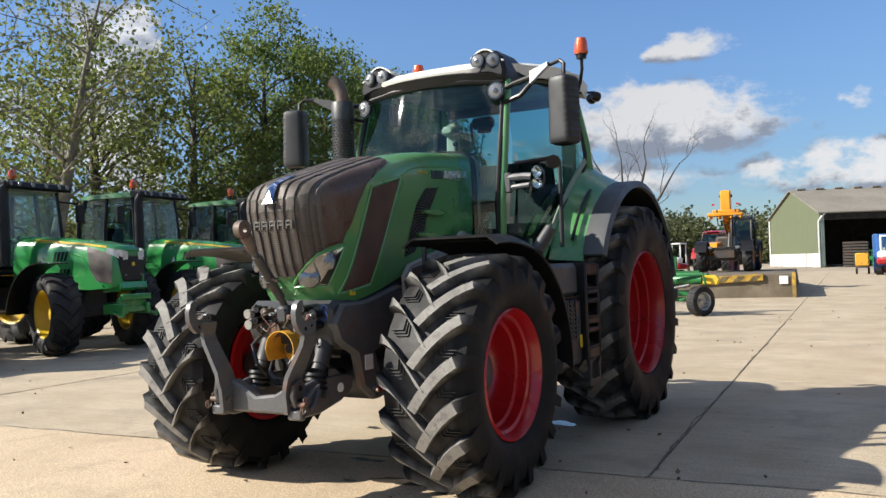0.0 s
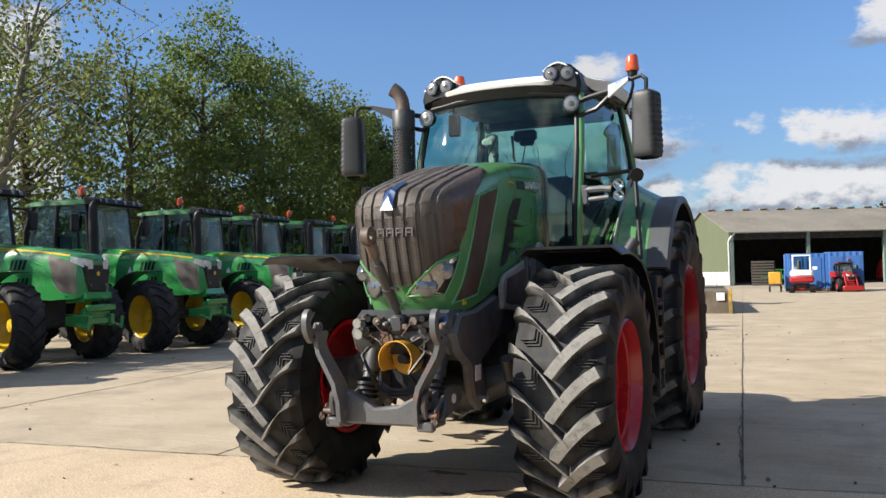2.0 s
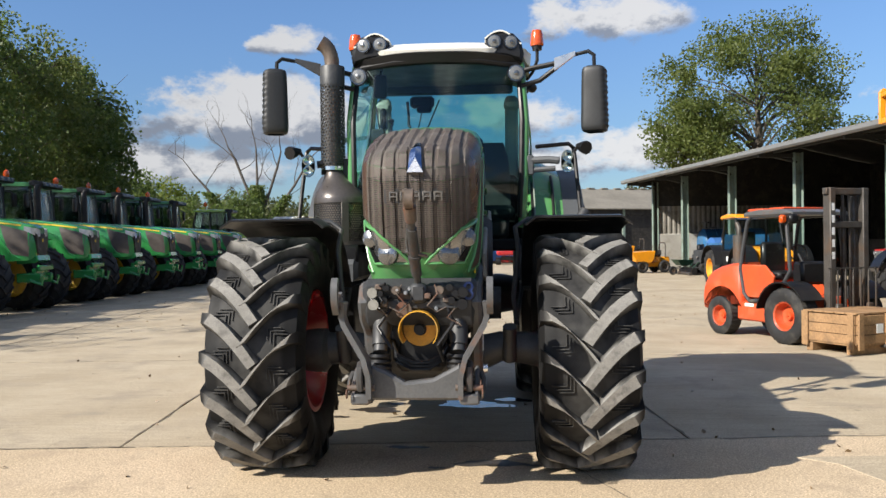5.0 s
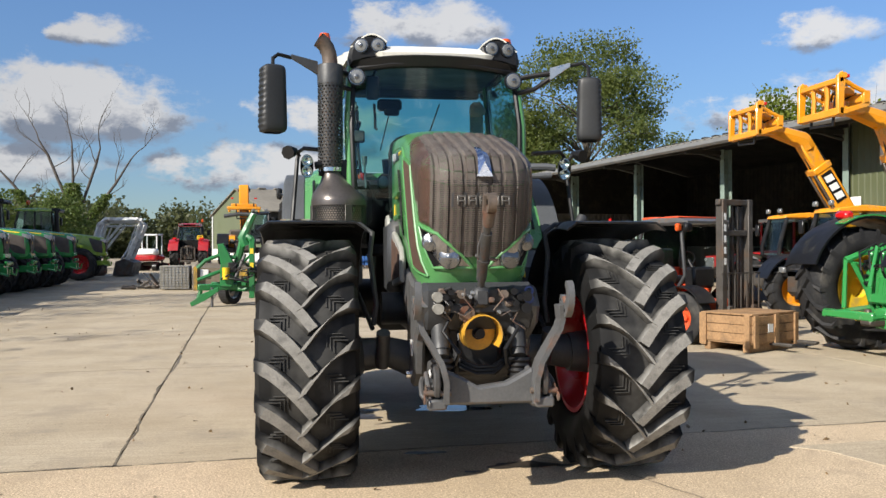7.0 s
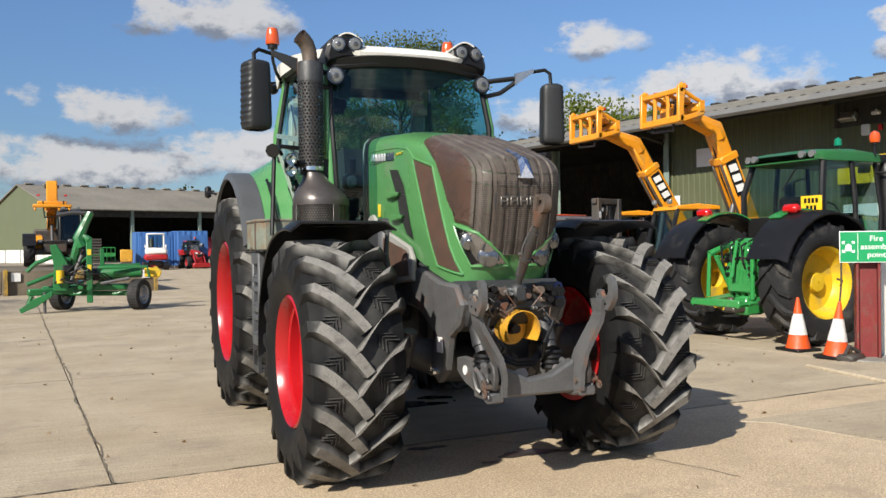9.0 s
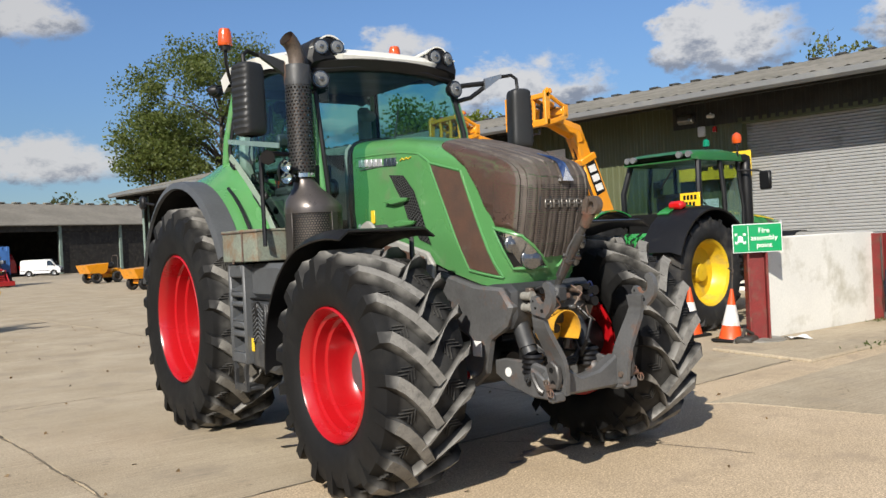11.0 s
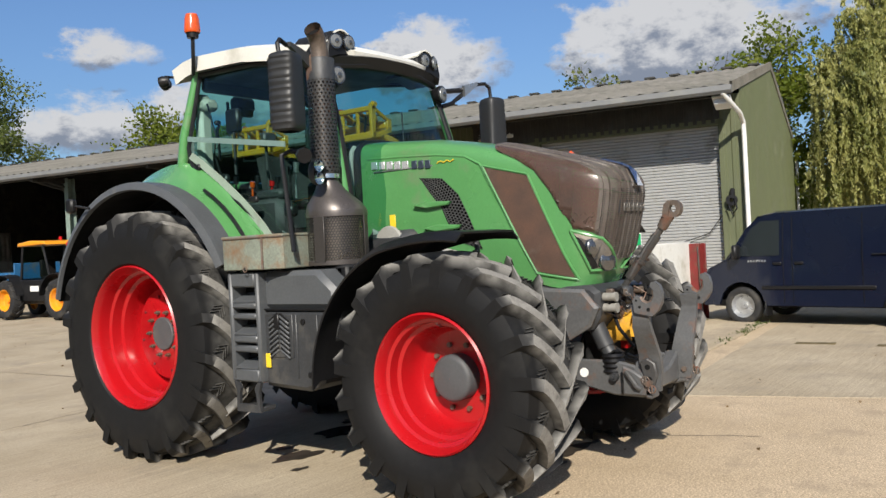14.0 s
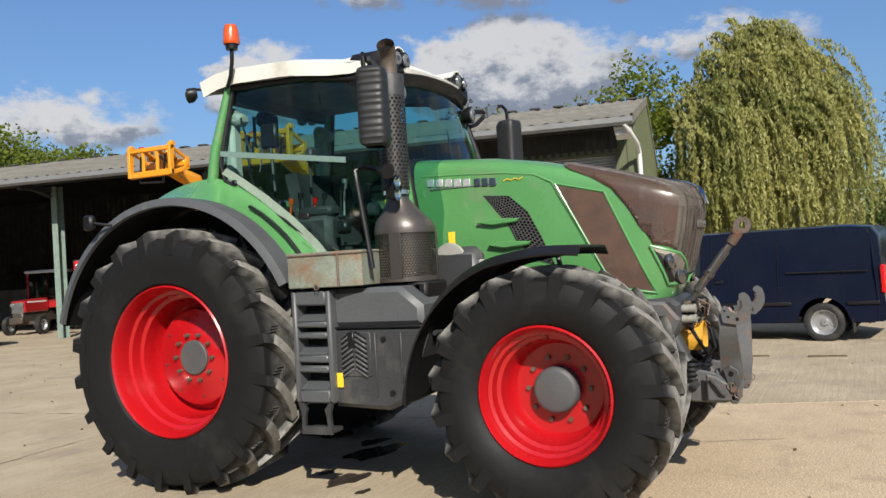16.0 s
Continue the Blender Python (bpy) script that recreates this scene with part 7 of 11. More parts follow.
CASE_RED = mat("red_tractor_paint", (0.36, 0.015, 0.018), 0.32, var=0.08, scale=2, bump=0, coat=0.4)
PLANT_YELLOW = mat("plant_yellow_paint", (0.76, 0.295, 0.010), 0.36, var=0.07, scale=2, bump=0, coat=0.3, dirt=(0.38, 0.22, 0.06), dirt_amount=0.14)
ORANGE = mat("orange_lift_paint", (0.58, 0.075, 0.018), 0.5, var=0.10, scale=2, bump=0, coat=0.2, dirt=(0.42, 0.12, 0.05), dirt_amount=0.2)
NAVY = mat("navy_van_paint", (0.006, 0.009, 0.022), 0.25, var=0.1, scale=1, bump=0, coat=0.35, spec=0.3)
WHITE_CAR = mat("white_vehicle_paint", (0.75, 0.75, 0.74), 0.3, var=0.04, scale=2, bump=0, coat=0.4)
# pale diffuse film paints the sky's reflection on the windscreens
SKY_FILM_GLASS = glass("dusty_windscreen", (0.55, 0.72, 0.72), dust=0.22)
TINT_GLASS = glass("dark_cab_glass", (0.42, 0.55, 0.55))
STEEL_BARE = mat("worn_dark_steel", (0.10, 0.09, 0.08), 0.5, 0.4, var=0.25, scale=5, dirt=(0.12, 0.07, 0.04), dirt_amount=0.3)
PLATE_YELLOW = mat("plate_yellow", (0.80, 0.50, 0.02), 0.4, var=0.03, bump=0)
WHEELS = {}


def far_wheel(parent, name, x, y, z, R, W, rim, rim_mat, side, n=18, lugs=True, steer=0):
    """Wheel with lugged tyre, meshes shared between alike wheels."""
    key = (R, W, rim, rim_mat.name, side if lugs else 0, lugs)
    if key not in WHEELS:
        h = W / 2
        r = M().lathe([(-h * .8, rim), (-h * .7, rim * .92), (-h * .2, rim * .86), (-h * .15, rim * .3), (0, rim * .28), (h * .02, rim * .80), (h * .3, rim * .88), (h * .75, rim * .95), (h * .84, rim + .01), (h * .75, rim + .015)], n=32)
        r.lathe([(0, rim * .30), (h * .3, rim * .26), (h * .33, .01)], n=20)
        t = M()
        if lugs:
            tyre(t, R, W, rim, n, .36 * side, lug=R * .065, segs=3, depth=R * .06)
        else:
            t.lathe([(-h * .8, rim), (-h, rim + (R - rim) * .4), (-h * .96, R - .03), (-h * .8, R), (h * .8, R), (h * .96, R - .03), (h, rim + (R - rim) * .4), (h * .8, rim)], n=36)
            for i in range(30):
                a = 2 * math.pi * i / 30
                t.box((0, (R - .005) * math.cos(a), (R - .005) * math.sin(a)), (W * .82, .045 * R * 2, .020), .004, Matrix.Rotation(a - math.pi / 2, 3, "X"))
        WHEELS[key] = (r.mesh(name + "_rim", rim_mat), t.mesh("tyre", RUBBER_FAR))
    a, b = WHEELS[key]
    w = new(name, a)
    w.parent = parent
    w.matrix_basis = pose(x, y, z, 0, 0, (180 if side < 0 else 0) + steer)
    t = new("tyre", b)
    t.parent = w
    return w


def loft(m, rows, n=14, e=3.0):
    """Skin through sections (y, half width, top, bottom): straight sides, rounded top."""
    def fn(u, v):
        k = u * (len(rows) - 1)
        i = min(int(k), len(rows) - 2)
        t = k - i
        y, w, zt, zb = (a + (b - a) * t for a, b in zip(rows[i], rows[i + 1]))
        a = math.pi * v
        c, s = math.cos(a), math.sin(a)
        return V(math.copysign(abs(c) ** (2 / e), c) * w, y, zb + (zt - zb) * abs(s) ** (2 / e))
    m.grid(fn, (len(rows) - 1) * 3, n)
    y, w, zt, zb = rows[0]
    k = len(m.v)
    m.v += [tuple(fn(0, j / n)) for j in range(n + 1)]
    m.f.append(tuple(range(k, k + n + 1)))
    return m


JD_ROOF = mat("dark_green_roof_panel", (0.022, 0.125, 0.032), 0.4, var=0.08, scale=2, bump=0, dirt=(0.07, 0.09, 0.06), dirt_amount=0.15)
JD_LAMP = mat("clear_lamp_cover", (0.85, 0.86, 0.86), 0.15, 0.25, var=0.2, scale=14, col2=(0.55, 0.56, 0.57), bump=0, coat=1.0)


def farm_tractor(at, body, rim, label, group="", stripe=None, roof=None, rear=False, tall=1.12, steer=0, track=.93, axle=2.75, ahead=0.0, back=0.0):
    """Modern four-wheel-drive tractor; front axle over the origin, nose towards -y."""
    T = thing("farm_tractor", at, label, "tractor", group)
    roof = roof or (JD_ROOF if body is JD_GREEN else body)
    far_wheel(T, "front_wheel", -.93, -ahead, .71, .71, .50, .40, rim, -1, 17, True, steer)
    far_wheel(T, "front_wheel", .93, -ahead, .71, .71, .50, .40, rim, 1, 17, True, steer)
    far_wheel(T, "rear_wheel", -track, axle, .94, .94, .60, .53, rim, -1, 18)
    far_wheel(T, "rear_wheel", track, axle, .94, .94, .60, .53, rim, 1, 18)
    part("chassis", M().box((0, 1.3, .95), (.50, 2.9, .50), .05).box((0, 2.8, 1.0), (.8, .8, .7), .06).box((0, 0, .72), (1.5, .22, .22), .05).box((0, 2.75, .95), (1.6, .26, .26), .06), DARK_GREY, T)
    rows = [(-.99, .27, 1.70, 1.16), (-.88, .36, 1.775, 1.10), (-.4, .40, 1.85, 1.08), (.3, .41, 1.93, 1.12), (1.05 + back, .40, 1.995, 1.20)]
    hd = M()
    loft(hd, rows, 18, 4.2)
    hood = part("bonnet", hd, body, T, "", 40)

    def flank(y, z, s, off=.006):
        w, zt, zb = (ip([(r[0], r[k]) for r in rows], y) for k in (1, 2, 3))
        q = min(.999, max(0, (z - zb) / (zt - zb))) ** 2.1
        return V(s * (w * (1 - q * q) ** .238 + off), y, z)
    part("grille", M().prism([(-.29, 1.60), (.29, 1.60), (.27, 1.36), (.20, 1.20), (-.20, 1.20), (-.27, 1.36)], -1.015, -.90, "xz", .02), BLACK, hood, "black nose grille")
    part("emblem", M().cyl((0, -1.01, 1.47), (0, -1.022, 1.47), .035, n=8), JD_YELLOW, hood)
    part("nose_bumper", M().prism([(-1.03, 1.19), (-1.05, 1.10), (-.98, 1.05), (-.60, 1.03), (-.60, 1.14), (-.92, 1.19)], -.30, .30, "yz", .02), body, hood)
    for s in (-1, 1):
        path = [(0, (.12, -1.020, 1.545, 1.665)), (.4, (.25, -1.014, 1.535, 1.695)), (.65, (.325, -.955, 1.585, 1.70)), (1, (.385, -.80, 1.655, 1.735))]
        part("headlamp", M().slab(lambda u, v: V(s * ip([(k, q[0]) for k, q in path], u), ip([(k, q[1]) for k, q in path], u), ip([(k, q[2] + (q[3] - q[2]) * v) for k, q in path], u)), 12, 3, -.02 * s), JD_LAMP, hood, "clear headlamp")
        part("nose_lamp", M().cyl((s * .17, -1.01, 1.30), (s * .17, -1.03, 1.30), .022, n=8), LAMP_GLASS, hood)
        part("side_grille", M().grid(lambda u, v: flank(*bil([(-.91, 1.62), (-.30, 1.77), (-.52, 1.22), (-.88, 1.17)], u, v), s), 8, 8), GREY_SIDE, hood, "dusty brown side screen")
        part("nose_strip", M().tube([flank(y, z, s, 0) for y, z in ((-.05, 1.66), (-.24, 1.60), (-.40, 1.42), (-.55, 1.22), (-.70, 1.14))], .016, 6), body, hood)
        if stripe:
            part("stripe", M().grid(lambda u, v: flank(-.70 + 1.72 * u, ip([(0, 1.765), (.3, 1.825), (1, 1.935)], u) - (.030 - .010 * u) * v, s), 12, 1), stripe, hood)
            part("stripe", M().grid(lambda u, v: flank(-.10 + 1.12 * u, ip([(0, 1.815), (1, 1.895)], u) - .012 * v, s), 8, 1), stripe, hood)
        for i in range(4):
            part("vent_slot", M().grid(lambda u, v: flank(*bil([(.10 + i * .09, 1.70), (.15 + i * .09, 1.70), (.19 + i * .09, 1.55), (.14 + i * .09, 1.55)], u, v), s), 2, 3), BLACK_MATT, hood)
            if i < 3:
                part("vent_slot", M().grid(lambda u, v: flank(*bil([(.04 + i * .09, 1.42), (.09 + i * .09, 1.42), (.15 + i * .09, 1.24), (.10 + i * .09, 1.24)], u, v), s), 2, 3), BLACK_MATT, hood)
        part("service_sign", M().add([flank(.75, 1.50, s), flank(.63, 1.50, s), flank(.69, 1.62, s)], [(0, 1, 2)]), WHITE_LABEL, hood)
        # mudguards
        def rg(u, v):
            a = math.radians(20 + 130 * u)
            return V(s * (.62 + (track - .31) * v), axle + 1.06 * math.cos(a), .94 + 1.06 * math.sin(a) - .05 * max(0, v - .8) / .2)
        part("rear_mudguard", M().slab(rg, 18, 4, -.03 * s), body if body is CASE_RED else BLACK, T)
        part("mudguard_top", M().slab(lambda u, v: V(s * (.60 + .20 * v), axle + 1.085 * math.cos(math.radians(62 + 66 * u)), .945 + 1.085 * math.sin(math.radians(62 + 66 * u))), 14, 3, -.02 * s), body, T)
        part("front_mudguard", M().slab(lambda u, v: V(s * (.70 + .48 * v), -ahead + .80 * math.cos(math.radians(100 - 100 * u)), .71 + .80 * math.sin(math.radians(100 - 100 * u))), 12, 3, -.015 * s), BLACK, T)
        # cab posts
        ps = M().tube([(s * .66, 1.08, 1.50), (s * .66, 1.05, 2.0), (s * .62, 1.14, 2.78)], .035, 8).tube([(s * .74, 1.78, 1.62), (s * .74, 1.80, 2.2), (s * .68, 1.80, 2.80)], .04, 8).tube([(s * .74, 2.55, 1.92), (s * .74, 2.56, 2.3), (s * .66, 2.42, 2.80)], .05, 8)
        ps.tube([(s * .67, 1.08, 1.42), (s * .76, 1.8, 1.42), (s * .76, 2.2, 1.75), (s * .76, 2.6, 1.95)], .04, 8)
        part("cab_post", ps, BLACK, T)
        pn = M().add([(s * .665, 1.08, 1.45), (s * .75, 1.8, 1.45), (s * .75, 2.2, 1.78), (s * .745, 2.55, 1.95), (s * .67, 2.44, 2.78), (s * .625, 1.16, 2.76)], [(0, 1, 2, 3, 4, 5)])
        p = part("side_window", pn, TINT_GLASS, T); p.visible_shadow = False
        # mirror on its arm
        part("mirror_arm", M().tube([(s * .64, 1.15, 2.62), (s * .95, 1.05, 2.60), (s * 1.05, 1.02, 2.55)], .018, 6), BLACK, T)
        part("mirror", M().box((s * 1.07, 1.03, 2.42), (.20, .08, .32), .04), BLACK, T)
        part("steps", M().box((s * .86, 1.55, 1.15), (.12, .34, .05), .01).box((s * .90, 1.55, .90), (.12, .34, .05), .01).box((s * .94, 1.55, .64), (.12, .34, .05), .01).box((s * .92, 1.37, .9), (.05, .03, .6), .01), BLACK, T)
    ws = M().grid(lambda u, v: V((u - .5) * 1.28 * (1 - .05 * v), 1.04 + .09 * v * v - .06 * (1 - ((u - .5) * 2) ** 2), 1.50 + 1.26 * v), 8, 6)
    p = part("windscreen", ws, SKY_FILM_GLASS, T, "", 60); p.visible_shadow = False
    rw = M().add([(-.70, 2.58, 1.95), (.70, 2.58, 1.95), (.62, 2.44, 2.78), (-.62, 2.44, 2.78)], [(0, 1, 2, 3)])
    p = part("rear_window", rw, TINT_GLASS, T); p.visible_shadow = False
    rf = M()
    lift = 1.0 if rear else .55                # a flat roof on the newer ones
    loft(rf, [(y, w, 2.80 + (z - 2.80) * lift, zb) for y, w, z, zb in ((.90, .62, 2.90, 2.80), (1.05, .70, 2.95, 2.78), (1.7, .74, 3.0, 2.78), (2.4, .72, 2.97, 2.78), (2.62, .66, 2.90, 2.80))], 12, 5)
    rf.prism([(.90, 2.80), (2.62, 2.80), (2.62, 2.78), (.90, 2.78)], -.66, .66, "yz")
    part("roof", rf, roof, T, "", 40)
    vs = M().prism([(.81, 2.80), (.84, 2.880), (.98, 2.915), (1.14, 2.90), (1.12, 2.78), (.86, 2.765)], -.71, .71, "yz", .02)
    vz = part("visor", vs, BLACK, T, "black lamp visor")
    for x in (-.60, -.42, -.14, .14, .42, .60):
        part("visor_lamp", M().tube([(x, .84, 2.845), (x, .810, 2.845), (x, .802, 2.845)], [.040, .038, .02], 12), LAMP_GLASS, vz)
    part("cab_floor", M().box((0, 1.8, 1.40), (1.4, 1.5, .08), .02).box((0, 2.45, 1.65), (1.35, .25, .55), .04), BLACK_MATT, T)
    part("seat", M().box((0, 2.05, 1.62), (.46, .46, .16), .05).box((0, 2.30, 1.95), (.46, .14, .60), .06), BLACK_MATT, T)
    part("steering_wheel", M().tube([V(.19 * math.cos(q), 1.42 + .07 * math.sin(q), 2.0 + .17 * math.sin(q)) for q in [2 * math.pi * i / 16 for i in range(17)]], .014, 6, cap=False).tube([(0, 1.42, 2.0), (0, 1.2, 1.5)], .04, 8), BLACK, T)
    part("exhaust", M().tube([(-.66, .90, 1.50), (-.66, .92, 1.7), (-.66, .94, 2.62), (-.66, .93, 2.74), (-.64, .88, 2.82), (-.60, .82, 2.85)], [.08, .095, .095, .085, .07, .065], 14), BLACK, T)
    bx, by = (-.70, 1.25) if rear else (.58, 2.3)
    be = part("beacon", M().cyl((bx, by, 2.86), (bx, by, 3.06), .02, n=8).cyl((bx, by, 3.06), (bx, by, 3.09), .05, n=12), BLACK, T)
    part("beacon_lens", M().lathe([(3.09, .07), (3.16, .085), (3.24, .07), (3.28, .01)], (bx, by, 0), 12, "z"), AMBER, be)
    # front linkage and weights
    fl = M().box((0, -1.06, .95), (.66, .08, .11), .02).box((0, -.95, .82), (.60, .10, .26), .02).box((-.26, -.85, .75), (.10, .5, .20), .02).box((.26, -.85, .75), (.10, .5, .20), .02).box((0, -1.02, .74), (.56, .06, .10), .01)
    fl.tube([(-.36, -.9, .70), (-.38, -1.15, .62), (-.38, -1.18, .80)], .035, 8).tube([(.36, -.9, .70), (.38, -1.15, .62), (.38, -1.18, .80)], .035, 8)
    part("front_linkage", fl, body, T)
    if rear:
        hm = STEEL_BARE if body is CASE_RED else body
        for s in (-1, 1):
            la = M().tube([(s * .30, 3.25, .70), (s * .42, 3.75, .62), (s * .44, 4.05, .60)], .045, 8).tube([(s * .36, 3.2, 1.25), (s * .42, 3.70, 1.35), (s * .43, 3.72, .68)], .035, 8)
            part("lower_link", la, hm, T, "steel lower link arm")
            part("lift_arm", M().tube([(s * .30, 3.1, 1.45), (s * .36, 3.4, 1.48), (s * .42, 3.7, 1.36)], .05, 8), hm, T)
            part("stabiliser", M().tube([(s * .5, 3.1, .65), (s * .48, 3.85, .62)], .025, 8), hm, T)
            part("tail_lamp", M().box((s * .84, 3.36, 2.02), (.26, .16, .13), .04), RED_LENS, T, "red tail lamp")
            part("roof_lamp", M().tube([(s * .45, 2.60, 2.88), (s * .45, 2.66, 2.88)], .055, 14), LAMP_GLASS, T)
            part("rear_roof_lamp", M().tube([(s * .60, 2.56, 2.88), (s * .60, 2.62, 2.88)], .055, 14), LAMP_GLASS, T)
        for q in range(-2, 3):
            part("hitch_rod", M().tube([(q * .10, 3.42, .80), (q * .11, 3.50 + .03 * (q % 2), 1.20), (q * .10, 3.44, 1.55)], .022, 6), hm, T)
        for q in (-.30, -.12, .10, .28):
            part("rear_hose", M().tube([(q, 3.30, 1.60), (q + .03, 3.56, 1.48), (q - .02, 3.58, 1.22), (q + .02, 3.46, 1.05)], .016, 6), BLACK, T)
        for q in range(-2, 3):
            part("valve_block", M().box((q * .105, 3.40, 1.42 - .04 * (q % 2)), (.07, .14, .16), .015), hm, T)
            part("coupler", M().cyl((q * .105, 3.46, 1.30), (q * .105, 3.58, 1.28), .026, n=8), STEEL_BARE if q % 2 else BLACK, T)
            part("brace_rod", M().tube([(q * .13, 3.36, .62), (q * .10 + .05, 3.48, .90), (q * .12, 3.50, 1.12)], .028, 6), hm, T)
        part("axle_casing", M().box((0, 3.18, .98), (.66, .36, .62), .06).box((0, 3.22, 1.42), (.52, .24, .36), .05), hm, T, "green rear axle casing")
        part("drawbar_hitch", M().box((0, 3.55, .50), (.20, .40, .10), .02).box((0, 3.70, .58), (.10, .08, .22), .02), STEEL_BARE, T)
        part("lift_cylinder", M().tube([(-.34, 3.35, .85), (-.36, 3.62, 1.32)], .04, 8), hm, T)
        part("lift_cylinder", M().tube([(.34, 3.35, .85), (.36, 3.62, 1.32)], .04, 8), hm, T)
        part("top_link", M().tube([(0, 3.2, 1.35), (.05, 3.5, 1.55), (.05, 3.62, 1.0)], .03, 8), hm, T)
        cross = M().box((0, 4.02, .62), (.95, .07, .12), .02).box((0, 3.35, 1.0), (.5, .3, .5), .03).box((0, 3.3, .55), (.26, .4, .30), .03)
        part("hitch_frame", cross, hm, T, "steel hitch frame")
        cp = M()
        for i in range(4):
            for j in range(2):
                cp.cyl((-.22 + j * .44, 3.45, 1.05 + i * .10), (-.22 + j * .44, 3.55, 1.04 + i * .10), .028, n=8)
        part("couplings", cp, BLACK, T)
        pl = part("number_plate", M().box((-.66, 2.70, 2.10), (.36, .02, .26), .004), PLATE_YELLOW, T, "yellow number plate")
        for dz in (.055, -.055):
            for i in range(4 if dz > 0 else 3):
                part("plate_bar", M().box((-.76 + i * .066 + (.03 if dz < 0 else 0), 2.712, 2.10 + dz), (.045, .006, .075), .002), BLACK_MATT, pl)
        part("wiper", M().tube([(-.3, 2.56, 2.70), (-.05, 2.60, 2.35)], .012, 6), BLACK, T)
        gb = part("green_beacon", M().cyl((-.42, 1.75, 2.93), (-.42, 1.75, 3.05), .025, n=8), BLACK, T)
        part("green_lens", M().lathe([(3.05, .060), (3.15, .055), (3.18, .01)], (-.42, 1.75, 0), 12, "z"), GREEN_LENS, gb)
    if back:                                   # the cab stands further back on this frame
        for o in T.children_recursive:
            if o.type == "MESH" and o.name.split(".")[0] in ("cab_post", "side_window", "mirror_arm", "mirror", "windscreen", "rear_window", "roof", "visor", "visor_lamp", "seat", "steering_wheel", "exhaust", "beacon", "beacon_lens", "steps", "cab_floor"):
                for v in o.data.vertices:
                    v.co.y += back
    if tall != 1.0:                            # a taller body on the same wheels
        seen = set()
        for o in T.children_recursive:
            if o.type == "MESH" and o.name.split(".")[0] not in ("front_wheel", "rear_wheel", "tyre") and o.data.name not in seen:
                seen.add(o.data.name)
                for v in o.data.vertices:
                    v.co.z = v.co.z if v.co.z < .95 else .95 + (v.co.z - .95) * tall
                    v.co.x *= 1.06
    return T


GREY_SIDE = mat("dusty_side_screen", (0.070, 0.056, 0.046), 0.65, var=0.15, scale=6, bump=0.1)
GREEN_LENS = mat("green_lens", (0.0, 0.20, 0.10), 0.15, bump=0, coat=0.5)
ROW_AT = [(-10.95 - .075 * i, y) for i, y in enumerate((2.62, 6.30, 9.72, 13.3, 16.1, 18.95, 21.9, 24.5, 27.1, 30.2))]
first = None
for i, (x, y) in enumerate(ROW_AT):
    m = pose(x, y, 0, 0, 0, 96 + (1.5, 0, 1, 1, -1.2, .6, -1, 1, 0, .5)[i]) @ Matrix.Scale(1.05, 4)
    if first is None:
        first = farm_tractor(m, JD_GREEN, JD_YELLOW, "green farm tractor with yellow wheels parked in a row", "parked tractors", stripe=JD_YELLOW, steer=-22, axle=2.95, ahead=.14, back=.42)
    else:
        copy_thing(first, m)
farm_tractor(pose(-12.0, 37.2, 0, 0, 0, 97) @ Matrix.Scale(1.08, 4), LIME, RED_RIM, "lime green farm tractor with red wheels at the row's end", "parked tractors")
# the one that shows its back beside the workshop
farm_tractor(pose(9.80, 4.98, 0, 0, 0, 95) @ Matrix.Scale(.95, 4), JD_GREEN, JD_YELLOW, "green farm tractor with black mudguards, backed out of the workshop", rear=True, stripe=JD_YELLOW, tall=1.02, track=1.0, axle=3.05)
farm_tractor(pose(-9.6, 57.5, 0, 0, 0, 182), CASE_RED, CASE_RED, "red farm tractor seen from behind", rear=True)


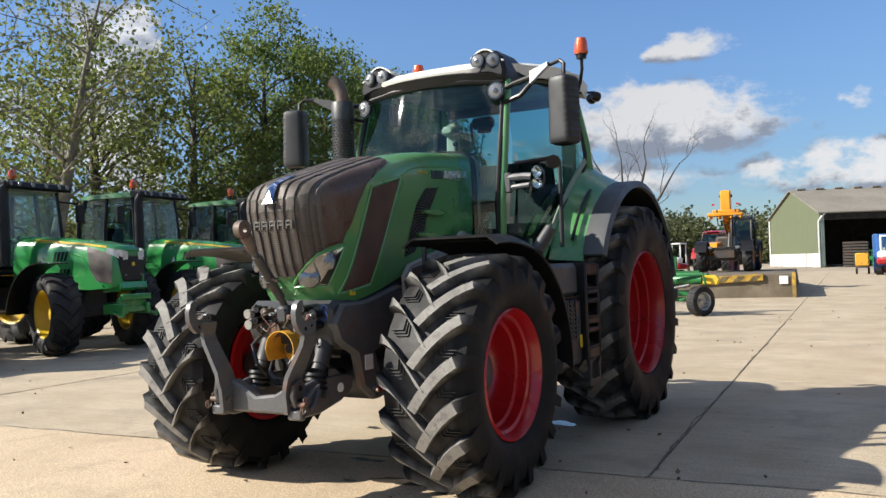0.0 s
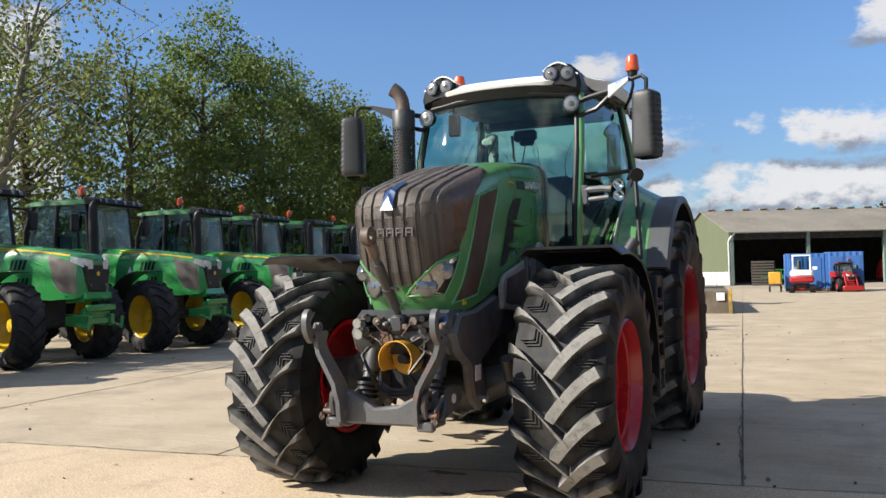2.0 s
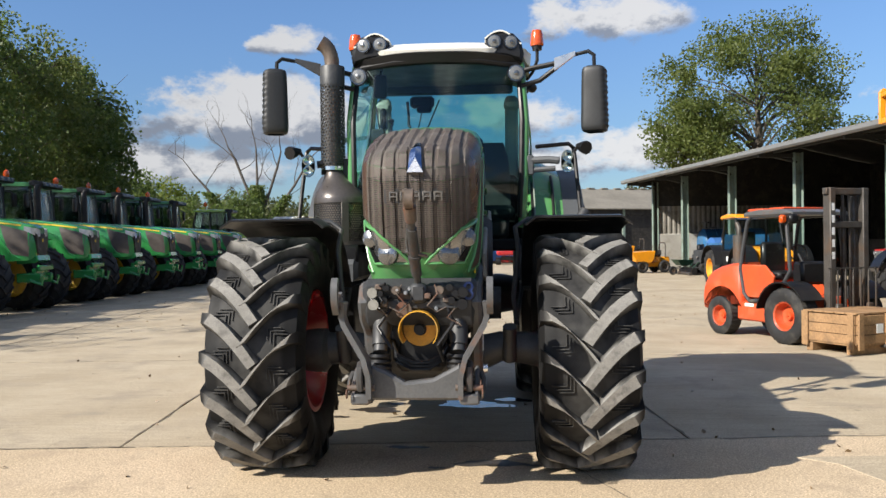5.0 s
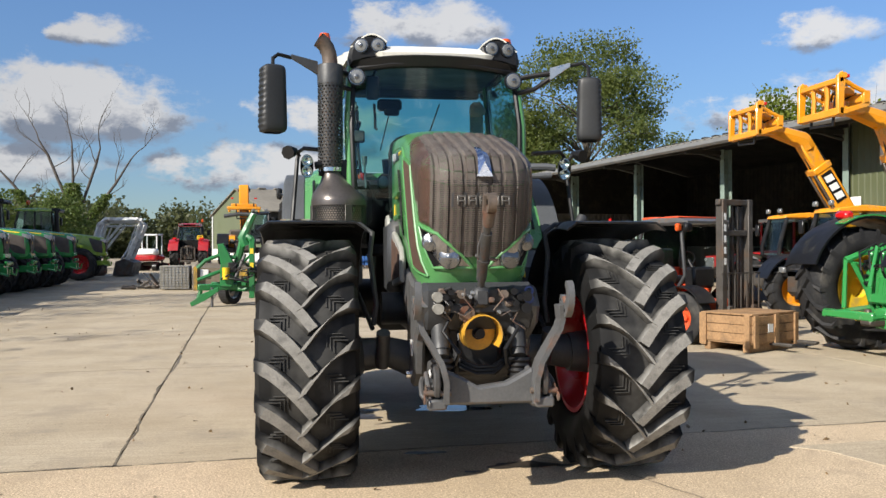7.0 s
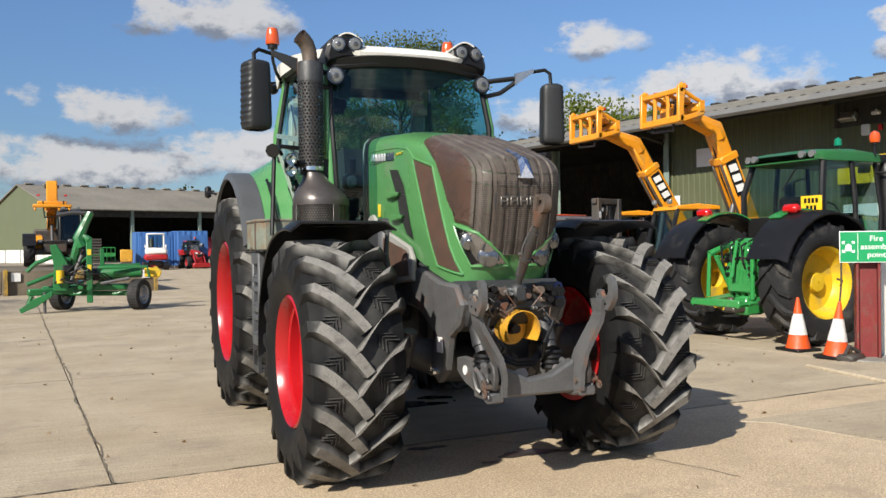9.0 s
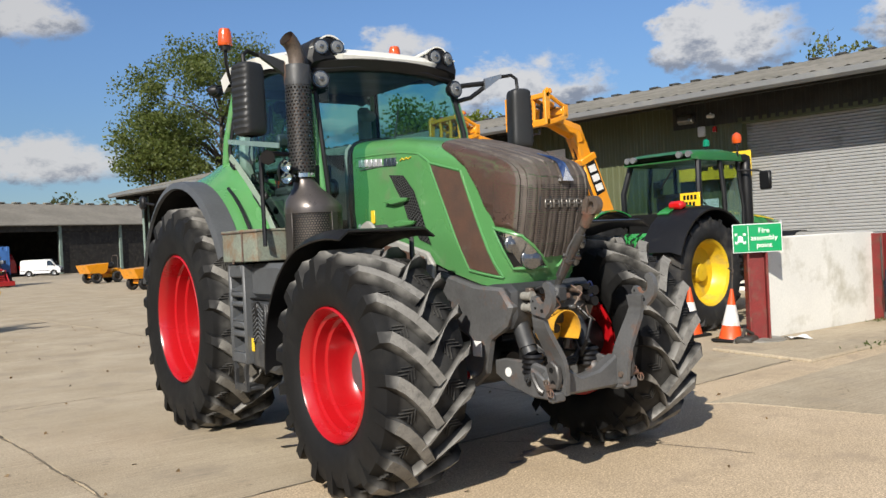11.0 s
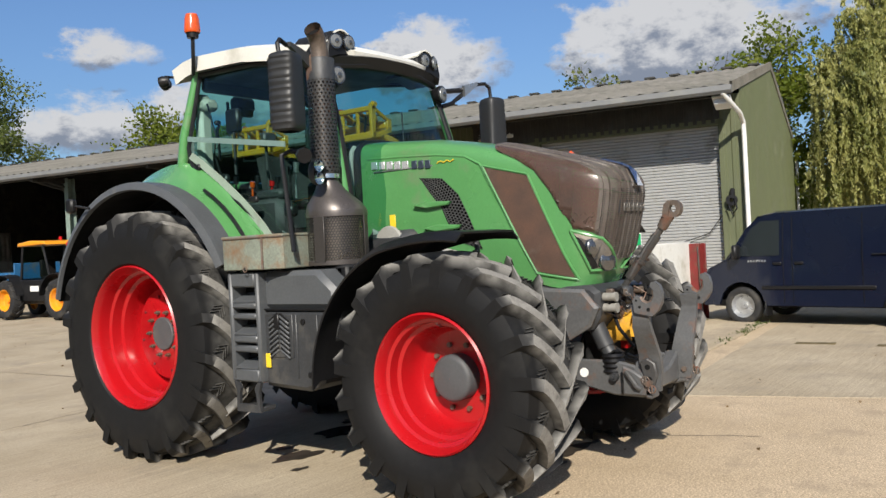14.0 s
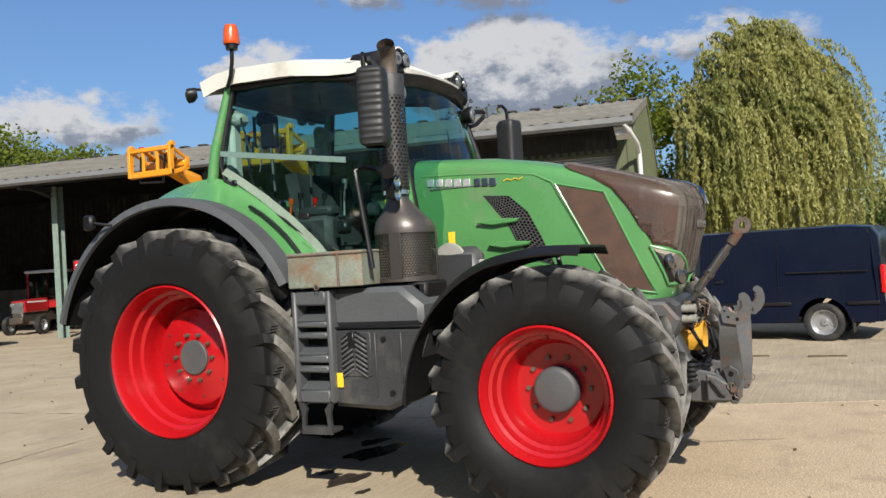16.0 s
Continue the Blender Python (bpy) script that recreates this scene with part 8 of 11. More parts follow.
def telehandler(at, label, lift, reach, group="telehandlers", pivot=2.4, neck=(-.85, .30), flat=False):
    """Telescopic handler, front towards -y; lift: the boom's angle; reach: its length."""
    T = thing("telehandler", at, label, "telehandler", group)
    for x in (-.92, .92):
        for y, nm in ((0, "front_wheel"), (2.7, "rear_wheel")):
            far_wheel(T, nm, x, y, .60, .60, .42, .32, PLANT_YELLOW, 1 if x > 0 else -1, 16)
    part("chassis", M().box((0, 1.4, .80), (.9, 3.6, .5), .05).box((0, 3.0, 1.25), (1.5, .9, .6), .08).box((0, 0, .6), (1.6, .25, .25), .04).box((0, 2.7, .6), (1.6, .25, .25), .04), STEEL_BARE, T)
    part("engine_cover", M().prism([(.55, .70), (2.2, .70), (2.35, 1.0), (2.2, 1.30), (.75, 1.22), (.52, .95)], .38, 1.08, "yz", .06), PLANT_YELLOW, T, "yellow engine cover")
    for x in (-.92, .92):
        for y in (0, 2.7):
            part("mudguard", M().slab(lambda u, v: V(x + (v - .5) * .48, y + .70 * math.cos(math.radians(20 + 140 * u)), .60 + .70 * math.sin(math.radians(20 + 140 * u))), 10, 2, .02), BLACK, T)
    cx0, cx1 = -1.02, -.22
    for x, y0, y1 in ((cx0, .42, .62), (cx1, .42, .62), (cx0, 1.75, 1.70), (cx1, 1.75, 1.70)):
        part("cab_post", M().tube([(x, y0, .95), (x, y0, 1.5), (x * .98, y1, 2.18)], .05, 8), BLACK, T)
    part("cab_sill", M().tube([(cx0, .42, 1.0), (cx0, 1.75, 1.0)], .05, 8), BLACK, T)
    part("cab_roof", M().prism([(.55, 2.18), (1.78, 2.18), (1.78, 2.27), (1.2, 2.32), (.6, 2.26)], cx0 - .02, cx1 + .02, "yz", .02), BLACK if flat else PLANT_YELLOW, T)
    gl = M().add([(cx0, .42, 1.0), (cx1, .42, 1.0), (cx1, .62, 2.18), (cx0, .62, 2.18), (cx0, 1.75, 1.0), (cx0, 1.70, 2.18), (cx1, 1.75, 1.0), (cx1, 1.70, 2.18)], [(0, 1, 2, 3), (0, 4, 5, 3), (4, 6, 7, 5)])
    p = part("cab_glass", gl, TINT_GLASS, T); p.visible_shadow = False
    part("cab_seat", M().box((-.62, 1.35, 1.2), (.44, .44, .14), .04).box((-.62, 1.58, 1.5), (.44, .12, .5), .04), BLACK_MATT, T)
    part("cab_door_panel", M().box((cx0 - .01, 1.1, .95), (.04, 1.3, .3), .01), BLACK, T)
    for x in (-.9, -.36):
        part("cab_lamp", M().box((x, .52, 2.36), (.13, .08, .11), .02), LAMP_GLASS, T)
    part("front_mirror", M().box((-1.22, .40, 1.9), (.16, .05, .28), .03).tube([(-1.02, .5, 2.1), (-1.22, .42, 2.0)], .014, 6), BLACK, T)
    for x in (-.55, .55):
        part("headlamp", M().box((x, -.42, 1.02), (.18, .08, .12), .02), LAMP_GLASS, T)
    part("axle_guard", M().box((0, -.30, .95), (1.3, .2, .16), .03), BLACK, T)
    # boom, pivoted over the rear axle
    a = math.radians(lift)
    P = V(.05, pivot, 1.65)
    d = V(0, -math.cos(a), math.sin(a)); up = V(0, math.sin(a), math.cos(a))
    fr = Matrix((V(1, 0, 0), -d, up)).transposed()      # local y runs back along the boom
    L1 = reach * .72
    b = M().box(P + d * (L1 / 2), (.36, L1, .44), .03, fr)
    bm = part("boom", b, PLANT_YELLOW, T, "yellow telescopic boom")
    part("boom_inner", M().box(P + d * (reach * .80), (.29, reach * .45, .35), .03, fr), PLANT_YELLOW, bm)
    part("boom_tip_sleeve", M().box(P + d * L1, (.40, .16, .50), .02, fr), PLANT_YELLOW, bm)
    tip = P + d * reach
    for s_ in (-1, 1):                         # maker's mark: a black panel with three pale strokes
        o = P + d * (L1 * .74)
        mk = part("boom_mark", M().box(o + V(s_ * .182, 0, 0), (.008, .80, .30), .004, fr), BLACK_MATT, bm, "black maker's panel")
        for i in (-1, 0, 1):
            part("mark_stroke", M().prism([(-.09, -.11), (.07, -.11), (.10, .11), (-.06, .11)], s_ * .187, s_ * .192, "yz").moved(Matrix.Translation(o + d * (i * -.235)) @ fr.to_4x4()), WHITE_LABEL, mk)
        part("boom_chain", M().box(P + d * (L1 * .62) + V(s_ * .13, 0, 0) - up * .25, (.06, L1 * .7, .05), .01, fr), STEEL_BARE, bm)
    part("hose", M().tube([P + d * .6 + up * .22 + V(.1, 0, 0), P + d * L1 * .9 + up * .24 + V(.1, 0, 0), tip + up * .20], .022, 6).tube([P + d * .6 - up * .2, P + d * L1 * .8 - up * .23, tip - up * .12], .022, 6), BLACK, bm)
    part("lift_ram", M().tube([(.05, pivot - .9, 1.0), P + d * (L1 * .45) - up * .15], .06, 10), STEEL_GREY, T)
    # goose-neck head and fork carriage
    e1 = tip + V(0, neck[0], neck[1])
    nk = M().tube([tip - d * .25, tip, tip + (e1 - tip) * .6, e1], [.20, .22, .18, .15], 8)
    part("boom_neck", nk, PLANT_YELLOW, bm)
    c = e1 + V(0, -.18, .05)
    cr = M()
    if flat:                       # carriage tipped to lie level, with the boom head over it
        cr.box(c, (1.45, .75, .14), .03)
    else:
        cr.box(c + V(0, .30, -.02), (.50, .46, .40), .05)
    ca = part("fork_carriage", cr, PLANT_YELLOW, T, "yellow quick-hitch fork carriage")
    if flat:
        part("carriage_hump", M().box(c + V(0, .05, .14), (1.10, .30, .14), .03), PLANT_YELLOW, ca)
        for x in (-.63, -.25, .25, .63):
            part("tine_pocket", M().box(c + V(x, 0, -.13), (.08, .70, .12), .02), PLANT_YELLOW, ca)
        part("boom_head", M().prism([(-.06, .20), (.30, .20), (.30, .86), (.22, 1.04), (.02, 1.04), (-.06, .90)], -.21, .21, "yz", .04).moved(Matrix.Translation(c)), PLANT_YELLOW, ca, "upright boom head")
        part("head_pin", M().cyl(c + V(-.27, .10, .80), c + V(.27, .10, .80), .06, n=12), STEEL_BARE, ca)
    if not flat:                   # open frame that reaches forward, with two tall hook plates
        for nm, q in (("top_rail", M().box(c + V(0, -.32, .34), (1.36, .11, .11), .02)), ("bottom_rail", M().box(c + V(0, -.30, -.24), (1.36, .13, .15), .02)),
                      ("rear_rail", M().box(c + V(0, .18, .02), (1.24, .12, .16), .02))):
            part(nm, q, PLANT_YELLOW, ca)
        for x in (-.64, .64):
            part("hook_plate", M().prism([(-.40, -.30), (-.28, -.32), (-.26, .10), (-.22, .42), (-.30, .50), (-.40, .42)], x - .04, x + .04, "yz", .01).moved(Matrix.Translation(c)), PLANT_YELLOW, ca)
            part("side_strut", M().box(c + V(x, -.02, -.18), (.07, .56, .10), .01, Matrix.Rotation(.30, 3, "X")).box(c + V(x, .20, .02), (.07, .14, .26), .01), PLANT_YELLOW, ca)
            part("side_brace", M().tube([c + V(x, -.26, .34), c + V(x, .0, .20), c + V(x, .22, .10)], .042, 6), PLANT_YELLOW, ca)
            part("ear", M().prism([(-.12, .10), (.06, .10), (.06, .34), (-.02, .42), (-.10, .34)], x * .45 - .03, x * .45 + .03, "yz", .01).moved(Matrix.Translation(c)), PLANT_YELLOW, ca)
            part("pivot_pin", M().cyl(c + V(x * .45 - .06, -.02, .32), c + V(x * .45 + .06, -.02, .32), .035, n=10), STEEL_BARE, ca)
            part("hook_pin", M().cyl(c + V(x - .07, -.28, .42), c + V(x + .07, -.28, .42), .055, n=10), PLANT_YELLOW, ca)
        for x in (-.24, .20):
            part("upright", M().tube([c + V(x, -.32, -.22), c + V(x, -.30, .08), c + V(x, -.32, .34)], .045, 6), PLANT_YELLOW, ca)
            part("strut", M().tube([c + V(x, -.28, .30), c + V(x, .24, .12)], .045, 6), PLANT_YELLOW, ca)
        part("latch_box", M().box(c + V(.30, .0, .18), (.20, .30, .16), .03), PLANT_YELLOW, ca)
    part("tilt_ram", M().tube([c + V(0, -.05, .25), c + V(0, .45, .05)], .05, 10), STEEL_GREY, ca)
    part("carriage_frame", M().tube([c + V(-.42, -.20, .22), c + V(-.42, -.26, -.42), c + V(.30, -.26, -.46), c + V(.34, -.20, .20)], .03, 6), BLACK, ca)
    part("carriage_hose", M().tube([c + V(-.3, .1, .1), c + V(-.1, .0, .22), c + V(.2, .05, .05), c + V(.35, .2, .15)], .02, 6), BLACK, ca)
    part("marker", M().box(c + V(.5, -.1, .44), (.12, .06, .07), .01).box(c + V(-.5, -.1, .44), (.12, .06, .07), .01), RED_LENS, ca)
    return T


telehandler(pose(9.75, 13.3, 0, 0, 0, -90), "yellow telehandler with its boom raised beside the shed", 57, 2.85, neck=(-.95, .28))
telehandler(pose(8.7, 9.6, 0, 0, 0, -90), "yellow telehandler with its boom raised behind a green tractor", 66, 2.5, neck=(-.85, .28))


def compact_carrier():
    """Small four-wheel carrier with a glazed cab and a tipping trailer behind it; nose towards -y."""
    T = thing("compact_tractor", pose(8.62, 20.2, 0, 0, 0, 4), "black and yellow compact tractor with a yellow cab roof", "tractor")
    for s in (-1, 1):
        far_wheel(T, "front_wheel", s * .80, 0, .60, .60, .40, .32, PLANT_YELLOW, s, 16)
        far_wheel(T, "rear_wheel", s * .80, 2.62, .60, .60, .40, .32, PLANT_YELLOW, s, 16)
        part("mudguard", M().slab(lambda u, v: V(s * (.60 + .42 * v), .74 * math.cos(math.radians(10 + 160 * u)), .60 + .74 * math.sin(math.radians(10 + 160 * u))), 12, 2, .02 * s), BLACK, T)
        part("mudguard", M().slab(lambda u, v: V(s * (.60 + .42 * v), 2.62 + .74 * math.cos(math.radians(10 + 160 * u)), .60 + .74 * math.sin(math.radians(10 + 160 * u))), 12, 2, .02 * s), BLACK, T)
        part("cab_post", M().tube([(s * .70, .62, 1.1), (s * .68, .95, 2.18)], .035, 8), BLACK, T)
        part("cab_post", M().tube([(s * .70, 2.1, 1.1), (s * .68, 1.95, 2.18)], .04, 8), BLACK, T)
        part("door_panel", M().prism([(.62, .55), (2.05, .55), (2.1, 1.18), (.60, 1.18)], s * .70, s * .76, "yz", .02), BLACK, T)
        part("door_mark", M().box((s * .765, 1.35, .92), (.008, .42, .16), .004), WHITE_LABEL, T)
        p = part("door_glass", M().add([(s * .71, .66, 1.18), (s * .71, 2.08, 1.18), (s * .69, 1.95, 2.16), (s * .69, .95, 2.16)], [(0, 1, 2, 3)]), TINT_GLASS, T)
        p.visible_shadow = False
    part("chassis", M().box((0, 1.3, .62), (.9, 3.4, .36), .05), STEEL_BARE, T)
    part("bonnet", M().prism([(-.75, .70), (-.80, 1.05), (-.55, 1.22), (.55, 1.32), (.62, .70)], -.48, .48, "yz", .06), PLANT_YELLOW, T, "yellow bonnet")
    part("cab_roof", M().prism([(.72, 2.20), (.80, 2.30), (1.5, 2.34), (2.1, 2.28), (2.15, 2.18)], -.76, .76, "yz", .03), PLANT_YELLOW, T, "yellow cab roof")
    part("beacon", M().cyl((.4, 1.7, 2.33), (.4, 1.7, 2.45), .05, n=12), RED_LENS, T)
    part("seat", M().box((0, 1.6, 1.2), (.5, .45, .16), .05).box((0, 1.82, 1.5), (.5, .12, .55), .05), BLACK_MATT, T)


compact_carrier()
TRAILER_BLUE = mat("blue_trailer_paint", (0.02, 0.13, 0.30), 0.45, var=0.12, scale=2, bump=0, dirt=(0.10, 0.12, 0.13), dirt_amount=0.2)
RED_HOSE = mat("dull_red_hose", (0.17, 0.035, 0.035), 0.7, var=0.2, scale=4, bump=0.1)
MOWER_GREEN = mat("dark_green_mower_paint", (0.012, 0.055, 0.032), 0.4, var=0.2, scale=4, bump=0.05, dirt=(0.07, 0.06, 0.045), dirt_amount=0.3)


def slurry_tanker():
    """Vacuum tanker: barrel on a single axle, valve on top, suction hose slung over its flank; axis along x."""
    T = thing("slurry_tanker", pose(12.75, 39.4, 0, 0, 0, 4), "blue slurry tanker with a slung red hose in the shed", "tanker")
    part("barrel", M().lathe([(-1.75, .02), (-1.74, .35), (-1.66, .62), (-1.52, .74), (1.52, .74), (1.66, .62), (1.74, .35), (1.75, .02)], (0, 0, 1.38), 28), TRAILER_BLUE, T, "blue tank barrel")
    for x in (-.95, 0, .95):
        part("band", M().lathe([(x - .04, .742), (x - .04, .765), (x + .04, .765), (x + .04, .742)], (0, 0, 1.38), 28), TRAILER_BLUE, T)
    part("valve", M().cyl((-1.40, 0, 2.05), (-1.40, 0, 2.42), .10, n=14).cyl((-1.40, 0, 2.42), (-1.40, 0, 2.50), .20, n=16).box((-1.0, -.1, 2.15), (.3, .2, .16), .03), STEEL_GREY, T, "grey filler valve")
    part("suction_hose", M().tube([(-1.65, -.80, .95), (-1.35, -.84, 1.35), (-.80, -.85, 1.62), (0, -.86, 1.70), (.8, -.85, 1.66), (1.5, -.82, 1.40)], .085, 12), RED_HOSE, T, "dull red suction hose")
    part("warning_panel", M().prism([(-1.55, 1.02), (-1.32, 1.02), (-1.435, 1.24)], -.815, -.80, "xz"), YELLOW_LABEL, T)
    part("drawbar", M().box((-2.0, 0, .55), (1.2, .16, .16), .02).box((0, 0, .62), (3.2, .5, .14), .02), STEEL_BARE, T)
    for q in (-1, 1):
        far_wheel(T, "wheel", .35, q * .82, .50, .50, .34, .27, STEEL_BARE, q, lugs=False, steer=90)


def gang_mower():
    """Ride-on mower with its seat on a rear engine and cutting units out in front; front towards -x."""
    T = thing("ride_on_mower", pose(10.05, 32.9, 0, 0, 0, 6), "dark green ride-on gang mower with a grey seat", "mower")
    part("body", M().prism([(-.30, .42), (.95, .42), (1.02, .80), (.80, .98), (.20, .92), (-.25, .62)], -.42, .42, "xz", .05), MOWER_GREEN, T, "dark green mower body", 50)
    part("floor_plate", M().box((-.50, 0, .48), (.7, .9, .06), .01), BLACK, T)
    st = part("seat", M().box((.22, 0, 1.02), (.46, .46, .12), .05), PANEL_GREY, T, "grey padded seat")
    part("seat_back", M().slab(lambda u, v: V(.42 + .16 * v, (u - .5) * .44, 1.06 + .52 * v), 6, 6, .09), PANEL_GREY, st)
    part("roll_bar", M().tube([(.62, -.40, .80), (.66, -.40, 1.75), (.66, -.32, 1.88), (.66, .32, 1.88), (.66, .40, 1.75), (.62, .40, .80)], .03, 8), BLACK, T)
    part("steering_column", M().tube([(-.62, 0, .5), (-.42, 0, 1.10)], .04, 8).tube([V(-.42 + .06 * math.sin(q * .4), .17 * math.cos(q * .4), 1.12 + .16 * math.sin(q * .4)) for q in range(17)], .014, 6), BLACK, T)
    for q in (-1, 1):
        far_wheel(T, "front_wheel", -.45, q * .56, .30, .30, .26, .17, CAP_GREY, q, lugs=False, steer=90)
        far_wheel(T, "rear_wheel", .70, q * .50, .25, .25, .20, .14, CAP_GREY, q, lugs=False, steer=90)
        part("headlamp", M().cyl((-.72, q * .30, .78), (-.78, q * .30, .78), .055, n=12), LAMP_GLASS, T)
    for x, y in ((-1.05, -.55), (-1.05, .05), (-1.05, .62), (.15, -.66), (.15, .70)):
        cu = part("cutting_unit", M().cyl((x, y - .30, .16), (x, y + .30, .16), .13, n=12).box((x + .05, y, .30), (.30, .62, .06), .02), BLACK, T, "black cylinder cutting unit")
        part("lift_arm", M().tube([(x, y, .30), (x * .7, y * .8, .55), (x * .45, y * .5, .48)], .03, 6), MOWER_GREEN, cu)
        part("roller", M().cyl((x - .18, y - .30, .07), (x - .18, y + .30, .07), .07, n=10), STEEL_BARE, cu)


def wheelbarrow():
    T = thing("wheelbarrow", pose(8.98, 33.2, 0, 0, 0, 18), "green wheelbarrow beside the mower", "wheelbarrow")
    part("tray", M().add([(-.35, -.22, .42), (.28, -.22, .42), (.28, .22, .42), (-.35, .22, .42), (-.55, -.32, .68), (.42, -.32, .66), (.42, .32, .66), (-.55, .32, .68)], [(0, 1, 2, 3), (0, 1, 5, 4), (1, 2, 6, 5), (2, 3, 7, 6), (3, 0, 4, 7)]), MOWER_GREEN, T, "dark green steel tray")
    for q in (-1, 1):
        part("handle", M().tube([(-.62, q * .06, .24), (-.1, q * .22, .38), (.5, q * .26, .44), (.95, q * .28, .56)], .018, 6), STEEL_BARE, T)
        part("leg", M().tube([(.15, q * .24, .42), (.22, q * .24, .02), (.42, q * .26, .02), (.40, q * .25, .42)], .016, 6), STEEL_BARE, T)
    far_wheel(T, "wheel", -.62, 0, .19, .19, .09, .10, STEEL_BARE, 1, lugs=False, steer=90)


def tipping_trailer():
    B = thing("tipping_trailer", pose(8.70, 24.1, 0, 0, 0, 4), "small blue tipping trailer behind the compact tractor", "trailer")
    part("body", M().prism([(-.74, .82), (.74, .82), (.80, 1.42), (-.80, 1.42)], -.95, .95, "xz", .03), TRAILER_BLUE, B, "blue steel trailer body")
    for y in (-.6, 0, .6):
        for q in (-1, 1):
            part("rib", M().box((q * .80, y, 1.12), (.05, .06, .58), .01), TRAILER_BLUE, B)
    part("headboard", M().box((0, -.97, 1.45), (1.55, .05, .5), .01), TRAILER_BLUE, B)
    for q in (-1, 1):
        far_wheel(B, "wheel", q * .66, .2, .38, .38, .28, .22, PLANT_YELLOW, q, lugs=False)
        part("tail_lamp", M().box((q * .55, .98, .74), (.20, .05, .09), .01), RED_LENS, B)
    part("chassis", M().box((0, 0, .68), (.6, 1.9, .14), .02).box((0, -1.3, .60), (.10, .8, .10), .01), STEEL_BARE, B)


tipping_trailer()
slurry_tanker()
gang_mower()
wheelbarrow()
telehandler(pose(-3.95, 31.8, .80, 0, 0, 4) @ Matrix.Diagonal((-1, 1, 1.0, 1)), "yellow telehandler standing on the loading ramp", 36, 1.35, neck=(-.20, -.05), flat=True)

# loading ramp with striped edge
STRIPE_WORN = mat("worn_stripe_paint", (0.16, 0.12, 0.05), 0.8, var=0.3, scale=6)
rp = M().prism([(26.0, 0), (26.0, .80), (36.0, .80), (42.0, 0)], -5.3, -.55, "yz", .02)
RAMP = mat("stained_ramp_concrete", (0.20, 0.165, 0.115), 0.9, var=0.25, scale=1.2, fine=40, bump=0.4, dirt=(0.10, 0.08, 0.055), dirt_amount=0.4, dirt_scale=2)
RAMP_YELLOW = mat("scuffed_yellow_paint", (0.55, 0.33, 0.03), 0.7, var=0.2, scale=4, bump=0.1, dirt=(0.16, 0.12, 0.06), dirt_amount=0.5, dirt_scale=5)
ramp = solo("loading_ramp", rp, RAMP, "concrete loading ramp with yellow striped edge", "ramp", kind="structure", at=pose(-.55, 26, 0, 0, 0, 6.8) @ Matrix.Translation((.55, -26, 0)))
part("edge_post", M().box((-.52, 25.95, .42), (.12, .12, .86), .01), RAMP_YELLOW, ramp)
part("edge_post", M().box((-5.2, 25.9, .42), (.12, .12, .86), .01), RAMP_YELLOW, ramp)
part("edge_board", M().box((-2.6, 25.94, .66), (2.2, .06, .24), .01, Matrix.Rotation(-.05, 3, "Y")), RAMP_YELLOW, ramp)
for i in range(4):
    part("edge_stripe", M().prism([(-3.5 + i * .5, .56), (-3.28 + i * .5, .56), (-3.08 + i * .5, .76), (-3.3 + i * .5, .76)], 25.90, 25.905, "xz"), STRIPE_WORN, ramp)
part("ramp_sign", M().box((-.85, 25.96, .60), (.28, .02, .28), .005), WHITE_LABEL, ramp)
part("ramp_sign", M().box((-4.9, 25.96, .60), (.28, .02, .28), .005), WHITE_LABEL, ramp)
cage = thing("wire_cage", pose(-5.95, 26.2, 0), "grey mesh pallet cage beside the ramp", "cage")
cg = M()
for i in range(9):
    cg.box((-.5 + i * .125, -.4, .45), (.012, .012, .8), 0)
    cg.box((0, -.4, .06 + i * .098), (1.0, .012, .012), 0)
part("cage_mesh", cg, ALU, cage)
part("cage_box", M().box((0, 0, .45), (1.0, .76, .84), .02), CONCRETE_RAW, cage)
heap = thing("scrap_heap", pose(-6.75, 26.9, 0), "small heap of rusty scrap bars beside the cage", "scrap")
random.seed(5)
for i in range(22):
    a = random.uniform(0, 6.28)
    x, y = random.uniform(-.7, .4), random.uniform(-.4, .4)
    part("scrap_bar", M().tube([(x, y, .05), (x + .5 * math.cos(a), y + .4 * math.sin(a), random.uniform(.08, .75) * (1 - abs(x + .1)))], random.uniform(.02, .06), 6), STEEL_BARE, heap)


